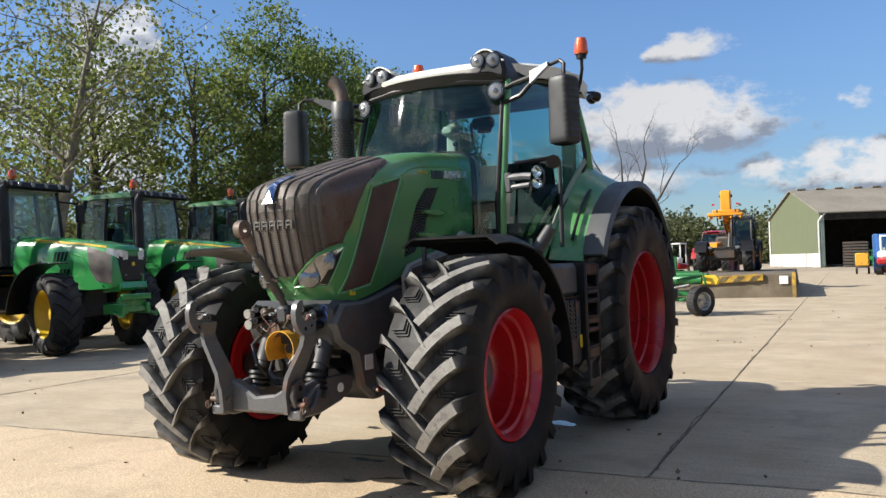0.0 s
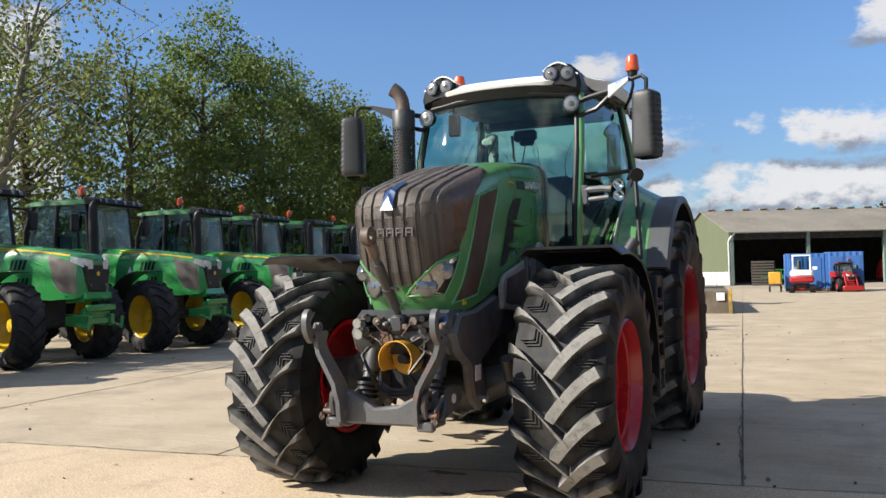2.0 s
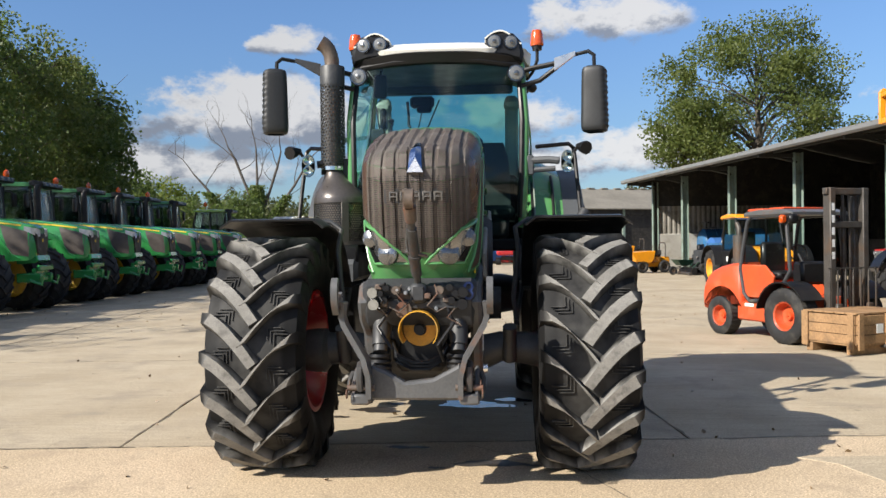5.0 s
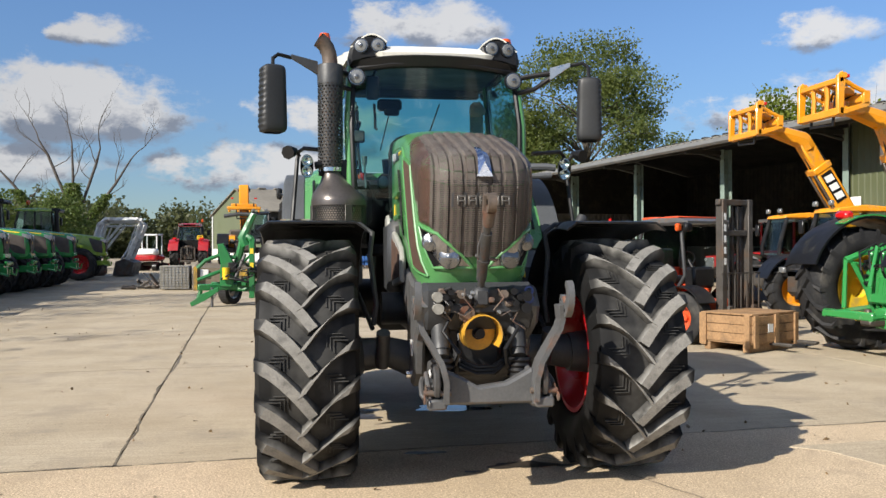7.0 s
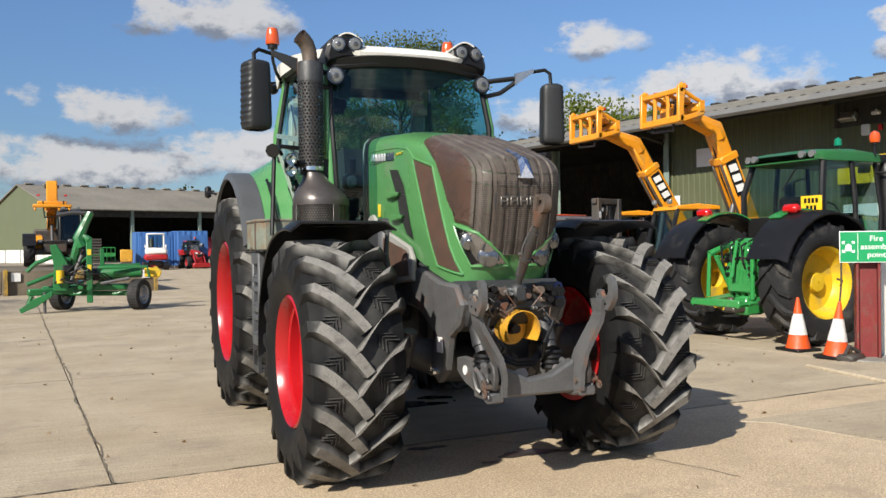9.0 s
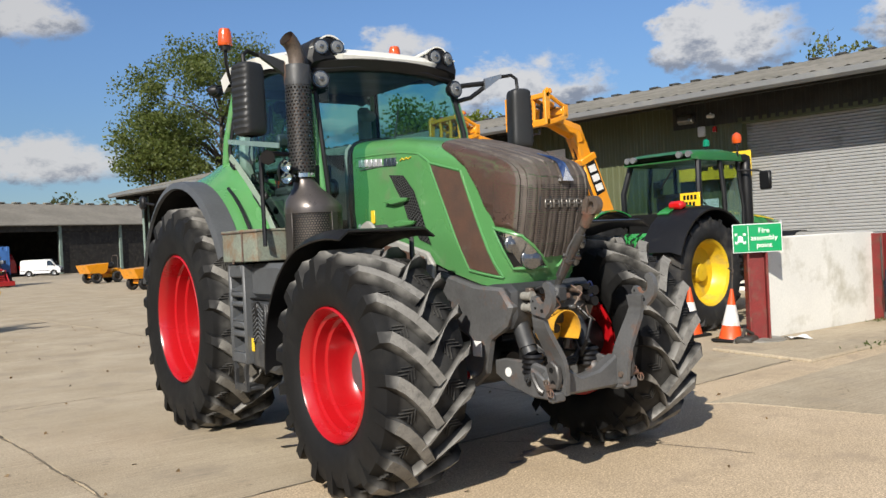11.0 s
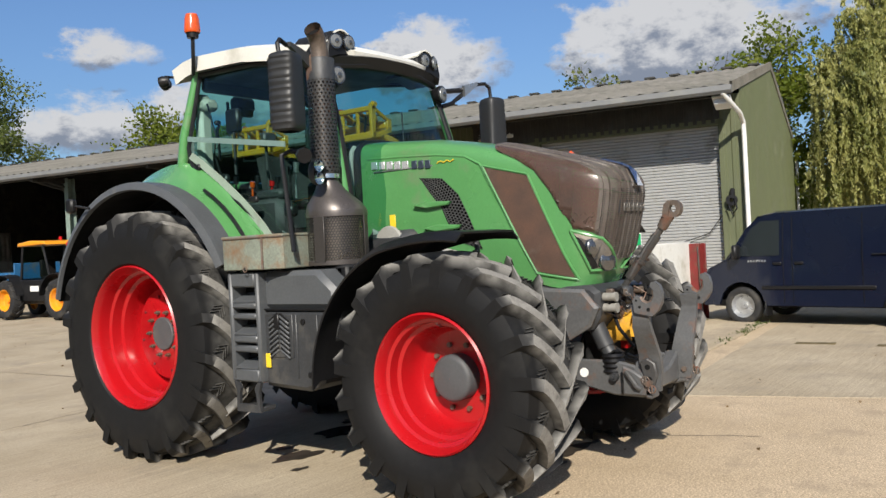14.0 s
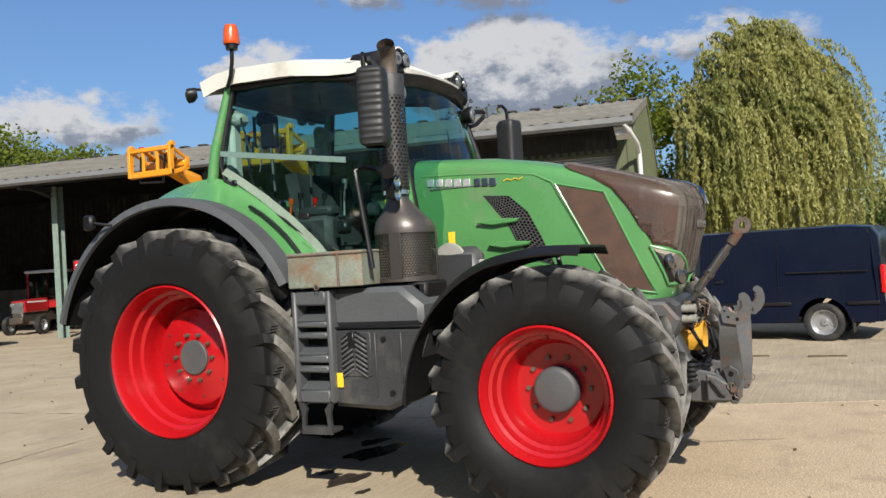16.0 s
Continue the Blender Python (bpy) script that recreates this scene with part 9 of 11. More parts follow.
def bale_wrapper():
    T = thing("bale_wrapper", pose(-2.45, 17.1, 0), "green trailed bale wrapper on its stand", "implement")
    far_wheel(T, "wheel", .98, -.40, .37, .37, .30, .22, ALU, 1, lugs=False, steer=-32)
    far_wheel(T, "wheel", -.78, .62, .37, .37, .30, .22, ALU, -1, lugs=False, steer=-32)
    part("axle", M().tube([(.95, -.38, .40), (-.75, .60, .40)], .06, 8), WRAP_GREEN, T)
    fr = M().box((-.2, -.05, .55), (2.0, .12, .14), .02).box((.2, .35, .55), (1.6, .12, .14), .02).box((-.35, .1, .62), (.14, .9, .2), .02)
    part("frame", fr, WRAP_GREEN, T, "green chassis frame")
    part("drawbar", M().box((-1.0, -.35, .50), (1.0, .16, .16), .02, Matrix.Rotation(.3, 3, "Z")).tube([(-1.40, -.50, .42), (-1.52, -.52, .10)], .05, 8).prism([(-1.62, .02), (-1.30, .16), (-.95, .40), (-.95, .52), (-1.36, .34), (-1.66, .12)], -.62, -.50, "xz", .01), WRAP_GREEN, T)
    part("stand", M().cyl((-1.12, -.55, 0), (-1.12, -.55, .5), .035, n=8), STEEL_GREY, T)
    part("bracket", M().prism([(-.95, .5), (-.62, .5), (-.55, 1.05), (-.85, 1.62), (-1.0, 1.6), (-.92, 1.1)], -.42, -.30, "xz", .02), WRAP_GREEN, T)
    part("upright", M().box((-.14, -.35, .98), (.14, .14, 1.55), .015), WRAP_GREEN, T, "green upright with stickers")
    part("upright_sticker", M().box((-.14, -.425, 1.42), (.09, .01, .14), .002).box((-.14, -.425, 1.05), (.09, .01, .14), .002), YELLOW_LABEL, T)
    part("swing_arm", M().tube([(-.30, -.30, 1.55), (-.38, -.30, 1.75), (-.22, -.25, 2.12), (-.10, -.22, 2.38)], [.14, .13, .10, .09], 8).tube([(-.14, -.35, 1.70), (-.25, -.3, 1.80), (-.38, -.3, 1.66), (-.5, -.2, 1.2), (-.6, -.1, .7)], .10, 8), WRAP_GREEN, T, "thick green swing arm")
    part("top_arm", M().tube([(-.05, -.2, 2.36), (-.5, -.2, 2.38), (-.85, -.2, 2.32)], .05, 8), DARK_GREY, T)
    for q in (0, 1):
        part("guide_arm", M().tube([(-.55, -.3 + .2 * q, 1.25 - .42 * q), (-.95, -.35, 1.32 - .42 * q), (-1.30, -.4, 1.18 - .42 * q), (-1.50, -.42, .98 - .30 * q)], .05, 8), WRAP_GREEN, T, "curved green guide arm")
    for q in (0, 1):
        part("roller", M().cyl((.05, -.15 + .55 * q, .90), (1.05, -.35 + .55 * q, .92), .13, n=16), WRAP_GREEN, T, "dark green table roller")
        part("belt", M().cyl((-.25, -.10 + .55 * q, .86), (.10, -.15 + .55 * q, .88), .15, n=14), BLACK, T)
    part("side_rail", M().tube([(.05, -.55, 1.05), (1.15, -.75, 1.05), (1.20, -.75, .8)], .035, 8), WRAP_GREEN, T)
    part("end_flap", M().prism([(1.1, .80), (1.45, .78), (1.50, .92), (1.40, 1.02), (1.1, 1.02)], -.62, -.48, "xz", .02), JD_YELLOW, T, "yellow end flap")
    part("film_holder", M().cyl((-.78, -.5, .70), (-.78, -.5, 1.0), .09, n=12), JD_YELLOW, T)
    part("hoses", M().tube([(-.9, -.5, .7), (-.7, -.62, .82), (-.4, -.6, .68), (-.1, -.55, .80)], .025, 6).tube([(-.9, -.45, .75), (-.5, -.66, .70), (-.2, -.6, .62)], .025, 6), BLACK, T)
    for q, (x0, x1, z0, z1) in enumerate(((-.9, -.2, .6, 1.3), (-.6, .1, 1.35, .7), (.0, .9, .62, .95), (-.3, .5, 1.05, .70))):
        part("strut", M().tube([(x0, -.35 + .12 * q, z0), (x1, -.20 + .12 * q, z1)], .035, 8), WRAP_GREEN, T)
    for q in range(4):
        part("hose", M().tube([(-.7 + .1 * q, -.45, .9), (-.4 + .12 * q, -.55, 1.2 - .1 * q), (-.1 + .1 * q, -.5, .9), (.1 + .1 * q, -.4, .72)], .018, 6), BLACK, T)
    part("cylinder", M().tube([(-.55, -.42, .75), (-.30, -.38, 1.35)], .045, 10), STEEL_GREY, T)
    part("cylinder", M().tube([(.1, -.45, .66), (.75, -.55, .78)], .04, 10), STEEL_GREY, T)
    part("valve_block", M().box((-.62, -.40, 1.0), (.22, .16, .26), .02), BLACK, T)
    part("guard_plate", M().prism([(.15, 1.02), (1.0, 1.02), (1.0, 1.14), (.2, 1.12)], -.52, -.50, "xz"), WRAP_GREEN, T)
    part("rear_post", M().box((.15, .45, 1.0), (.10, .10, 1.0), .01), WRAP_GREEN, T)


WRAP_GREEN = mat("implement_green_paint", (0.022, 0.165, 0.048), 0.35, var=0.1, scale=3, bump=0, dirt=(0.06, 0.09, 0.05), dirt_amount=0.22)
bale_wrapper()


def forklift():
    """Rough-terrain forklift; forks towards +x in its own frame."""
    T = thing("forklift", pose(4.60, 8.40, 0, 0, 0, -66), "orange rough-terrain forklift with a black mast", "forklift")
    for y in (-.52, .52):
        far_wheel(T, "rear_wheel", 0, y, .30, .30, .24, .16, ORANGE, 1 if y > 0 else -1, lugs=False, steer=90)
        far_wheel(T, "front_wheel", 1.55, y * 1.15, .40, .40, .32, .20, ORANGE, 1 if y > 0 else -1, lugs=False, steer=90)
    part("chassis", M().box((.75, 0, .48), (1.9, .70, .36), .04), ORANGE, T)
    arch = [(.41 * math.cos(math.radians(q)), .30 + .41 * math.sin(math.radians(q))) for q in range(20, 171, 15)]
    part("rear_cowl", M().prism([(-.50, .40), (-.50, .66), (-.46, .80), (-.38, .92), (-.25, 1.01), (-.05, 1.08), (.20, 1.13), (.44, 1.15), (.44, .44)] + arch, -.57, .57, "xz", .06), ORANGE, T, "orange engine cowl", 60)
    part("cowl_grille", M().box((-.495, 0, .62), (.03, .6, .26), .01), BLACK, T)
    part("step_box", M().box((.74, 0, .40), (.86, 1.06, .30), .03), ORANGE, T)
    part("step_mark", M().box((.60, -.532, .50), (.20, .008, .05), .002).box((.60, .532, .50), (.20, .008, .05), .002), WHITE_LABEL, T)
    for s in (-1, 1):
        part("front_mudguard", M().slab(lambda u, v: V(1.55 + .50 * math.cos(math.radians(30 + 140 * u)), s * (.42 + .38 * v), .40 + .50 * math.sin(math.radians(30 + 140 * u))), 10, 2, .02 * s), BLACK, T)
        part("door_frame", M().tube([(.62, s * .54, .56), (.50, s * .54, .68), (.42, s * .54, 1.05), (.44, s * .52, 1.30), (.54, s * .50, 1.78), (.62, s * .49, 1.86), (1.28, s * .49, 1.86), (1.36, s * .49, 1.80), (1.46, s * .52, 1.05), (1.30, s * .54, .80), (1.08, s * .54, .60), (.62, s * .54, .56)], .030, 8, False), DARK_GREY, T, "dark grey tubular door frame")
        part("door", M().prism([(.45, .62), (1.05, .62), (1.15, .95), (.95, 1.12), (.44, 1.12)], s * .50, s * .54, "xz", .01), ORANGE, T, "orange cab door")
        p = part("door_glass", M().add([(.44, s * .50, 1.12), (1.38, s * .50, 1.12), (1.34, s * .48, 1.84), (.53, s * .48, 1.84)], [(0, 1, 2, 3)]), CLEAR_GLASS, T); p.visible_shadow = False
        part("mast_rail", M().box((1.98, s * .30, 1.22), (.14, .10, 2.0), .01).box((1.90, s * .22, 1.16), (.10, .08, 1.9), .01), STEEL_BARE, T, "black steel mast rail")
        part("fork", M().box((2.65, s * .28, .10), (1.1, .10, .045), .01).box((2.12, s * .28, .35), (.05, .10, .5), .01), STEEL_BARE, T)
    rf = part("cab_roof", M().prism([(.48, 1.86), (.50, 1.92), (.80, 1.955), (1.30, 1.95), (1.52, 1.90), (1.52, 1.86)], -.54, .54, "xz", .02), STEEL_GREY, T, "dusty grey cab roof")
    part("roof_panel", M().box((.66, 0, 1.955), (.34, .92, .045), .015).box((1.12, 0, 1.965), (.30, .92, .03), .01), ORANGE, rf)
    part("seat", M().box((.70, 0, .95), (.42, .44, .14), .04).box((.52, 0, 1.22), (.12, .44, .5), .04), BLACK, T)
    part("dash", M().box((1.30, 0, 1.0), (.22, .5, .34), .04).tube([(1.2, 0, 1.1), (1.08, 0, 1.28)], .03, 8), BLACK, T)
    part("steering_wheel", M().tube([V(1.06, .16 * math.cos(q), 1.30 + .12 * math.sin(q)) for q in [2 * math.pi * i / 16 for i in range(17)]], .012, 6, cap=False), BLACK, T)
    part("exhaust", M().cyl((.20, -.38, 1.0), (.20, -.38, 1.58), .095, n=16).tube([(.20, -.38, 1.58), (.20, -.38, 1.70), (.15, -.38, 1.77)], .04, 10), STEEL_BARE, T)
    for cx, cz, cw in ((1.98, 2.17, .78), (1.98, 1.70, .60), (2.0, .35, .70)):
        part("mast_cross", M().box((cx, 0, cz), (.09, cw, .09), .01), STEEL_BARE, T)
    part("mast_chain", M().box((1.98, .06, 1.2), (.03, .03, 1.9), .002).box((1.98, -.06, 1.2), (.03, .03, 1.9), .002).cyl((1.93, 0, .3), (1.93, 0, 1.95), .04, n=10), STEEL_BARE, T)
    lg = part("load_guard", M().box((2.10, 0, 1.09), (.02, .9, .02), .002), STEEL_BARE, T)
    for i in range(7):
        part("guard_bar", M().box((2.10, -.42 + i * .14, .78), (.02, .02, .62), .002), STEEL_BARE, lg)
    for z in (.50, .22):
        part("guard_rail", M().box((2.10, 0, z), (.04, .95, .08), .005), STEEL_BARE, lg)
    for s in (-1, 1):
        part("work_lamp", M().box((1.50, s * .50, 1.80), (.10, .16, .14), .03), BLACK, T)
        part("indicator", M().box((1.36, s * .56, 1.80), (.08, .10, .12), .02), AMBER, T)
    ms = M()
    for i in range(5):
        ms.box((2.045, -.30, 1.95 - i * .17), (.012, .055, .11), .004)
    part("mast_lettering", ms, WHITE_LABEL, T)


forklift()
WOOD = mat("pale_softwood", (0.34, 0.20, 0.095), 0.75, var=0.25, scale=2.5, col2=(0.24, 0.14, 0.065), fine=30, bump=0.2, dirt=(0.16, 0.10, 0.055), dirt_amount=0.25, dirt_scale=5)


def crate():
    T = thing("wooden_crate", pose(5.33, 6.02, 0, 0, 0, 28), "pale wooden crate standing in front of the forklift", "crate")
    part("floor_board", M().box((0, 0, .14), (1.10, .84, .05), .004), WOOD, T)
    for s in (-1, 1):
        for i in range(3):
            part("board", M().box((0, s * .42, .20 + i * .125), (1.08, .03, .118), .004), WOOD, T)
            part("board", M().box((s * .55, 0, .20 + i * .125), (.03, .82, .118), .004), WOOD, T)
        for x in (-.50, 0, .50):
            part("batten", M().box((x, s * .45, .30), (.09, .03, .46), .004), WOOD, T)
        for y in (-.36, .36):
            part("batten", M().box((s * .58, y, .30), (.03, .09, .46), .004), WOOD, T)
        part("skid", M().box((0, s * .32, .055), (1.1, .10, .11), .005), WOOD, T)
    for i in range(5):
        part("lid_board", M().box((0, -.34 + i * .17, .535), (1.12, .162, .025), .004), WOOD, T)
    part("paper_label", M().box((-.18, -.47, .34), (.12, .006, .12), .001), WHITE_LABEL, T)


crate()


def van(at, paint, label, s=1.0, L=4.86, H=1.98):
    """Panel van, nose towards +y in its own frame, wheels on the ground."""
    T = thing("van", at, label, "van")
    hw = .98
    prof = [(-2.40, .34), (-2.44, .60), (-2.42, 1.0), (-2.36, 1.80), (-2.26, 1.95), (-1.9, 2.0), (.75, 2.0), (1.0, 1.95), (1.24, 1.72), (1.52, 1.30), (1.62, 1.18), (1.98, 1.02), (2.09, .88), (2.12, .55), (2.09, .32)]
    b = M()
    def body(u, v):
        k = u * (len(prof) - 1)
        i = min(int(k), len(prof) - 2)
        t = k - i
        y, z = prof[i][0] + (prof[i + 1][0] - prof[i][0]) * t, prof[i][1] + (prof[i + 1][1] - prof[i][1]) * t
        x = (v - .5) * 2
        w = hw - .09 * max(0, (z - 1.15) / .85) ** 1.3
        inset = .08 * abs(x) ** 8
        cy = -.1
        return V(x * w, y + (cy - y) * inset * .6, z - inset * (.5 if z > 1.9 else .0))
    b.grid(body, 56, 16)
    part("body", b, paint, T, "", 30)
    for s_ in (-1, 1):
        # flank with wheel arches
        pts = [(-2.40, .34), (-2.44, .60), (-2.42, 1.0), (-2.36, 1.78), (-2.26, 1.92), (-1.9, 1.955), (.75, 1.955), (1.0, 1.91), (1.24, 1.70), (1.52, 1.29), (1.62, 1.17), (1.96, 1.01), (2.06, .87), (2.09, .55), (2.06, .34)]
        pts += [(1.78, .34)] + [(1.34 + .42 * math.cos(math.radians(a)), .34 + .42 * math.sin(math.radians(a))) for a in range(10, 171, 20)] + [(.90, .34), (-1.02, .34)] + [(-1.46 + .42 * math.cos(math.radians(a)), .34 + .42 * math.sin(math.radians(a))) for a in range(10, 171, 20)] + [(-1.90, .34)]
        m = M()
        k = len(pts)
        def wx(z, o=0):
            return s_ * (hw - .012 + o - .09 * max(0, (z - 1.15) / .85) ** 1.3)
        m.v = [(wx(z), y, z) for y, z in pts] + [(wx(z) - s_ * .06, y, z) for y, z in pts]
        m.f = [tuple(range(k))] + [(i, (i + 1) % k, (i + 1) % k + k, i + k) for i in range(k)]
        sd = part("side_panel", m, paint, T, "", 30)
        gl = [(.62, 1.22), (1.42, 1.22), (1.14, 1.70), (.96, 1.83), (.62, 1.83)]
        part("door_window", M().add([(wx(z, .008), y, z) for y, z in gl], [tuple(range(5))]), VAN_GLASS, sd)
        for hy in (.66, .28):
            part("door_handle", M().box((wx(1.08, .012), hy, 1.08), (.03, .15, .05), .01), BLACK, sd)
        part("rubbing_strip", M().box((wx(.62, .014), 0, .66), (.03, 1.9, .06), .01).box((wx(.62, .014), -2.1, .66), (.03, .5, .06), .01), BLACK, sd)
        part("slide_rail", M().tube([(wx(1.18, .012), -2.2, 1.20), (wx(1.18, .012), -.9, 1.20)], .012, 6), BLACK, sd)
        for q in (.56, .40, -.75):
            part("door_seam", M().tube([(wx(1.9, .004), q, 1.88), (wx(1.2, .004), q, 1.2), (wx(.4, .004), q, .40)], .006, 5), BLACK_MATT, sd)
        part("tail_lamp", M().box((s_ * .94, -2.42, 1.05), (.10, .08, .48), .02), RED_LENS, T)
        part("wing_mirror", M().box((s_ * 1.10, 1.35, 1.30), (.20, .10, .26), .04), BLACK, T)
        for y in (.90, -1.92):
            part("mud_flap", M().box((s_ * .86, y, .28), (.26, .02, .26), .005), BLACK, T)
        bars = M()
        for i in range(7):
            bars.box((wx(1.12, .012), 1.18 - i * .05, 1.13), (.006, .032, .035), .001)
        part("model_bars", bars, ALU, sd)
        for y, nm in ((1.34, "front_wheel"), (-1.46, "rear_wheel")):
            far_wheel(T, nm, s_ * .86, y, .33, .33, .21, .215, ALU_WHEEL, s_, lugs=False)
    ws = M().add([(-.80, 1.585, 1.24), (.80, 1.585, 1.24), (.72, 1.075, 1.91), (-.72, 1.075, 1.91)], [(0, 1, 2, 3)])
    part("windscreen", ws.moved(Matrix.Translation((0, .02, .015))), VAN_GLASS, T)
    part("front_bumper", M().box((0, 2.08, .50), (1.84, .14, .34), .05), BLACK, T)
    part("rear_bumper", M().box((0, -2.42, .50), (1.84, .14, .30), .05), BLACK, T)
    for q in (-.74, .74):
        part("headlamp", M().box((q, 1.97, .90), (.34, .14, .20), .05), LAMP_GLASS, T)
    part("grille", M().box((0, 2.07, .80), (.9, .08, .16), .03), BLACK, T)
    pl = part("number_plate", M().box((0, -2.45, .95), (.52, .02, .11), .003), PLATE_YELLOW, T)
    for i in range(6):
        part("plate_bar", M().box((-.19 + i * .076, -2.463, .95), (.045, .006, .07), .001), BLACK_MATT, pl)
    part("underside", M().box((0, -.15, .36), (1.7, 4.2, .10), .02), BLACK_MATT, T)
    part("partition", M().box((0, .15, 1.15), (1.6, .06, 1.5), .01).box((0, .6, .95), (1.4, .5, .5), .1), BLACK_MATT, T)
    return T


VAN_GLASS = mat("van_window", (0.02, 0.025, 0.028), 0.04, var=0.1, bump=0, coat=1.0)
ALU_WHEEL = mat("silver_wheel_trim", (0.42, 0.43, 0.44), 0.35, 0.6, var=0.1, scale=8, bump=0)
van(pose(9.68, -.03, 0, 0, 0, -9) @ Matrix.Scale(.92, 4), NAVY, "dark navy panel van parked beside the workshop")
van(pose(12.9, 91.6, 0, 0, 0, -113) @ Matrix.Scale(.86, 4), WHITE_CAR, "small white van far across the yard by the barn")

# ---------------------------------------------------------------- smaller things in the yard
SIGN_GREEN = mat("safety_green", (0.0, 0.26, 0.085), 0.4, var=0.03, bump=0)
SIGN_WHITE = mat("sign_white", (0.82, 0.82, 0.80), 0.4, var=0.03, bump=0)
CONE_ORANGE = mat("cone_orange", (0.72, 0.085, 0.012), 0.5, var=0.1, scale=8, bump=0.03, dirt=(0.30, 0.10, 0.05), dirt_amount=0.2, dirt_scale=8)
CONE_WHITE = mat("cone_sleeve", (0.70, 0.69, 0.66), 0.5, var=0.08, scale=8, bump=0.02, dirt=(0.4, 0.37, 0.32), dirt_amount=0.25, dirt_scale=8)
BLUE_STEEL = mat("blue_cabin_paint", (0.045, 0.145, 0.40), 0.5, var=0.1, scale=1, bump=0)


def text_part(name, words, size, material, parent, m, label=""):
    cu = bpy.data.curves.new(name, "FONT")
    cu.body, cu.size, cu.extrude, cu.align_x, cu.align_y = words, size, 0.002, "CENTER", "CENTER"
    tmp = bpy.data.objects.new(name, cu)
    scene.collection.objects.link(tmp)
    me = bpy.data.meshes.new_from_object(tmp.evaluated_get(bpy.context.evaluated_depsgraph_get()))
    bpy.data.objects.remove(tmp)
    ob = new(name, me)
    me.materials.clear()
    me.materials.append(material)
    ob.parent = parent
    ob.matrix_basis = m
    return ob


def fire_sign():
    T = thing("sign_post", pose(6.31, 2.26, 0, 0, 0, -40), "green fire assembly point sign on a dark red steel post", "sign")
    part("post", M().box((0, 0, .62), (.26, .02, 1.24), .003).box((-.12, 0, .62), (.03, .20, 1.24), .004).box((.12, 0, .62), (.03, .20, 1.24), .004), RED_STEEL, T, "dark red steel beam")
    part("foot", M().lathe([(0, .36), (.05, .34), (.055, .02)], (0, -.02, 0), 28, "z"), CONCRETE_RAW, T)
    bd = part("board", M().box((0, -.125, 1.405), (.72, .012, .42), .003), SIGN_GREEN, T, "green sign board")
    part("border", M().box((0, -.1215, 1.405), (.74, .010, .44), .003), SIGN_WHITE, bd)
    up = lambda x, z: Matrix.Translation((x, -.133, z)) @ Matrix.Rotation(math.pi / 2, 4, "X")
    text_part("lettering", "Fire\nassembly\npoint", .112, SIGN_WHITE, bd, up(.10, 1.405))
    pc = M()
    for dx, dz in ((-.06, .06), (.06, .06), (-.06, -.06), (.06, -.06)):
        a = math.atan2(dz, dx)
        c = V(-.255 + dx, -.133, 1.405 + dz)
        pc.box(c, (.045, .004, .012), 0, Matrix.Rotation(-a, 3, "Y")).box(c + V(dx * .25, 0, 0), (.012, .004, .04), 0).box(c + V(0, 0, dz * .25), (.04, .004, .012), 0)
    pc.ball((-.255, -.133, 1.43), .020, 10, (1, .15, 1)).ball((-.280, -.133, 1.415), .016, 10, (1, .15, 1)).ball((-.230, -.133, 1.415), .016, 10, (1, .15, 1))
    pc.box((-.255, -.133, 1.38), (.034, .004, .06), .002).box((-.283, -.133, 1.37), (.024, .004, .05), .002).box((-.227, -.133, 1.37), (.024, .004, .05), .002)
    part("pictogram", pc, SIGN_WHITE, bd)
    part("divider", M().box((-.135, -.133, 1.405), (.006, .004, .38), 0), SIGN_WHITE, bd)
    mid = Vector((0, -.125, 1.405))
    bd.matrix_basis = Matrix.Translation(mid) @ Matrix.Scale(.87, 4) @ Matrix.Translation(-mid)


fire_sign()
rp2 = thing("steel_post", pose(9.50, 2.22, 0, 0, 0, -10), "dark red steel post at the end of the low wall", "post")
part("beam", M().box((0, 0, .68), (.24, .02, 1.36), .003).box((-.11, 0, .68), (.03, .20, 1.36), .004).box((.11, 0, .68), (.03, .20, 1.36), .004), RED_STEEL, rp2)
part("chain", M().tube([(-.13, -.08, 1.3), (-.17, -.12, .7), (-.12, -.12, .35), (-.2, -.15, .05)], .012, 6), STEEL_BARE, rp2)


def cone(at, label, s=1.0):
    T = thing("traffic_cone", at, label, "cone", "traffic cones")
    part("base", M().box((0, 0, .02), (.42, .42, .04), .012), BLACK, T)
    part("cone_foot", M().lathe([(.03, .165), (.06, .155), (.22, .118)], n=24, axis="z"), CONE_ORANGE, T)
    part("sleeve", M().lathe([(.22, .121), (.50, .062)], n=24, axis="z"), CONE_WHITE, T, "white reflective sleeve")
    part("cone_tip", M().lathe([(.50, .058), (.70, .022), (.72, .018), (.72, .004)], n=24, axis="z"), CONE_ORANGE, T)
    return T


cone(pose(6.35, 3.42, 0), "orange and white traffic cone behind the tractor")
c2 = cone(pose(6.18, 2.62, 0, 3, 2, 20), "grubby traffic cone with a stick through it, beside the sign")
part("stick", M().tube([(0, 0, .6), (.02, 0, .95), (0, .01, 1.25)], .012, 6).tube([(0, 0, .92), (.05, 0, .98), (0, .05, 1.0)], .015, 6), STEEL_BARE, c2)
jk = M().box((0, 0, .06), (.34, .22, .10), .03).tube([(-.15, 0, .1), (0, .02, .2), (.15, -.03, .12)], .025, 8)
solo("trolley_jack", jk, STEEL_BARE, "small rusty jack on the ground by the sign", "jack", at=pose(6.02, 2.25, 0, 0, 0, 15))
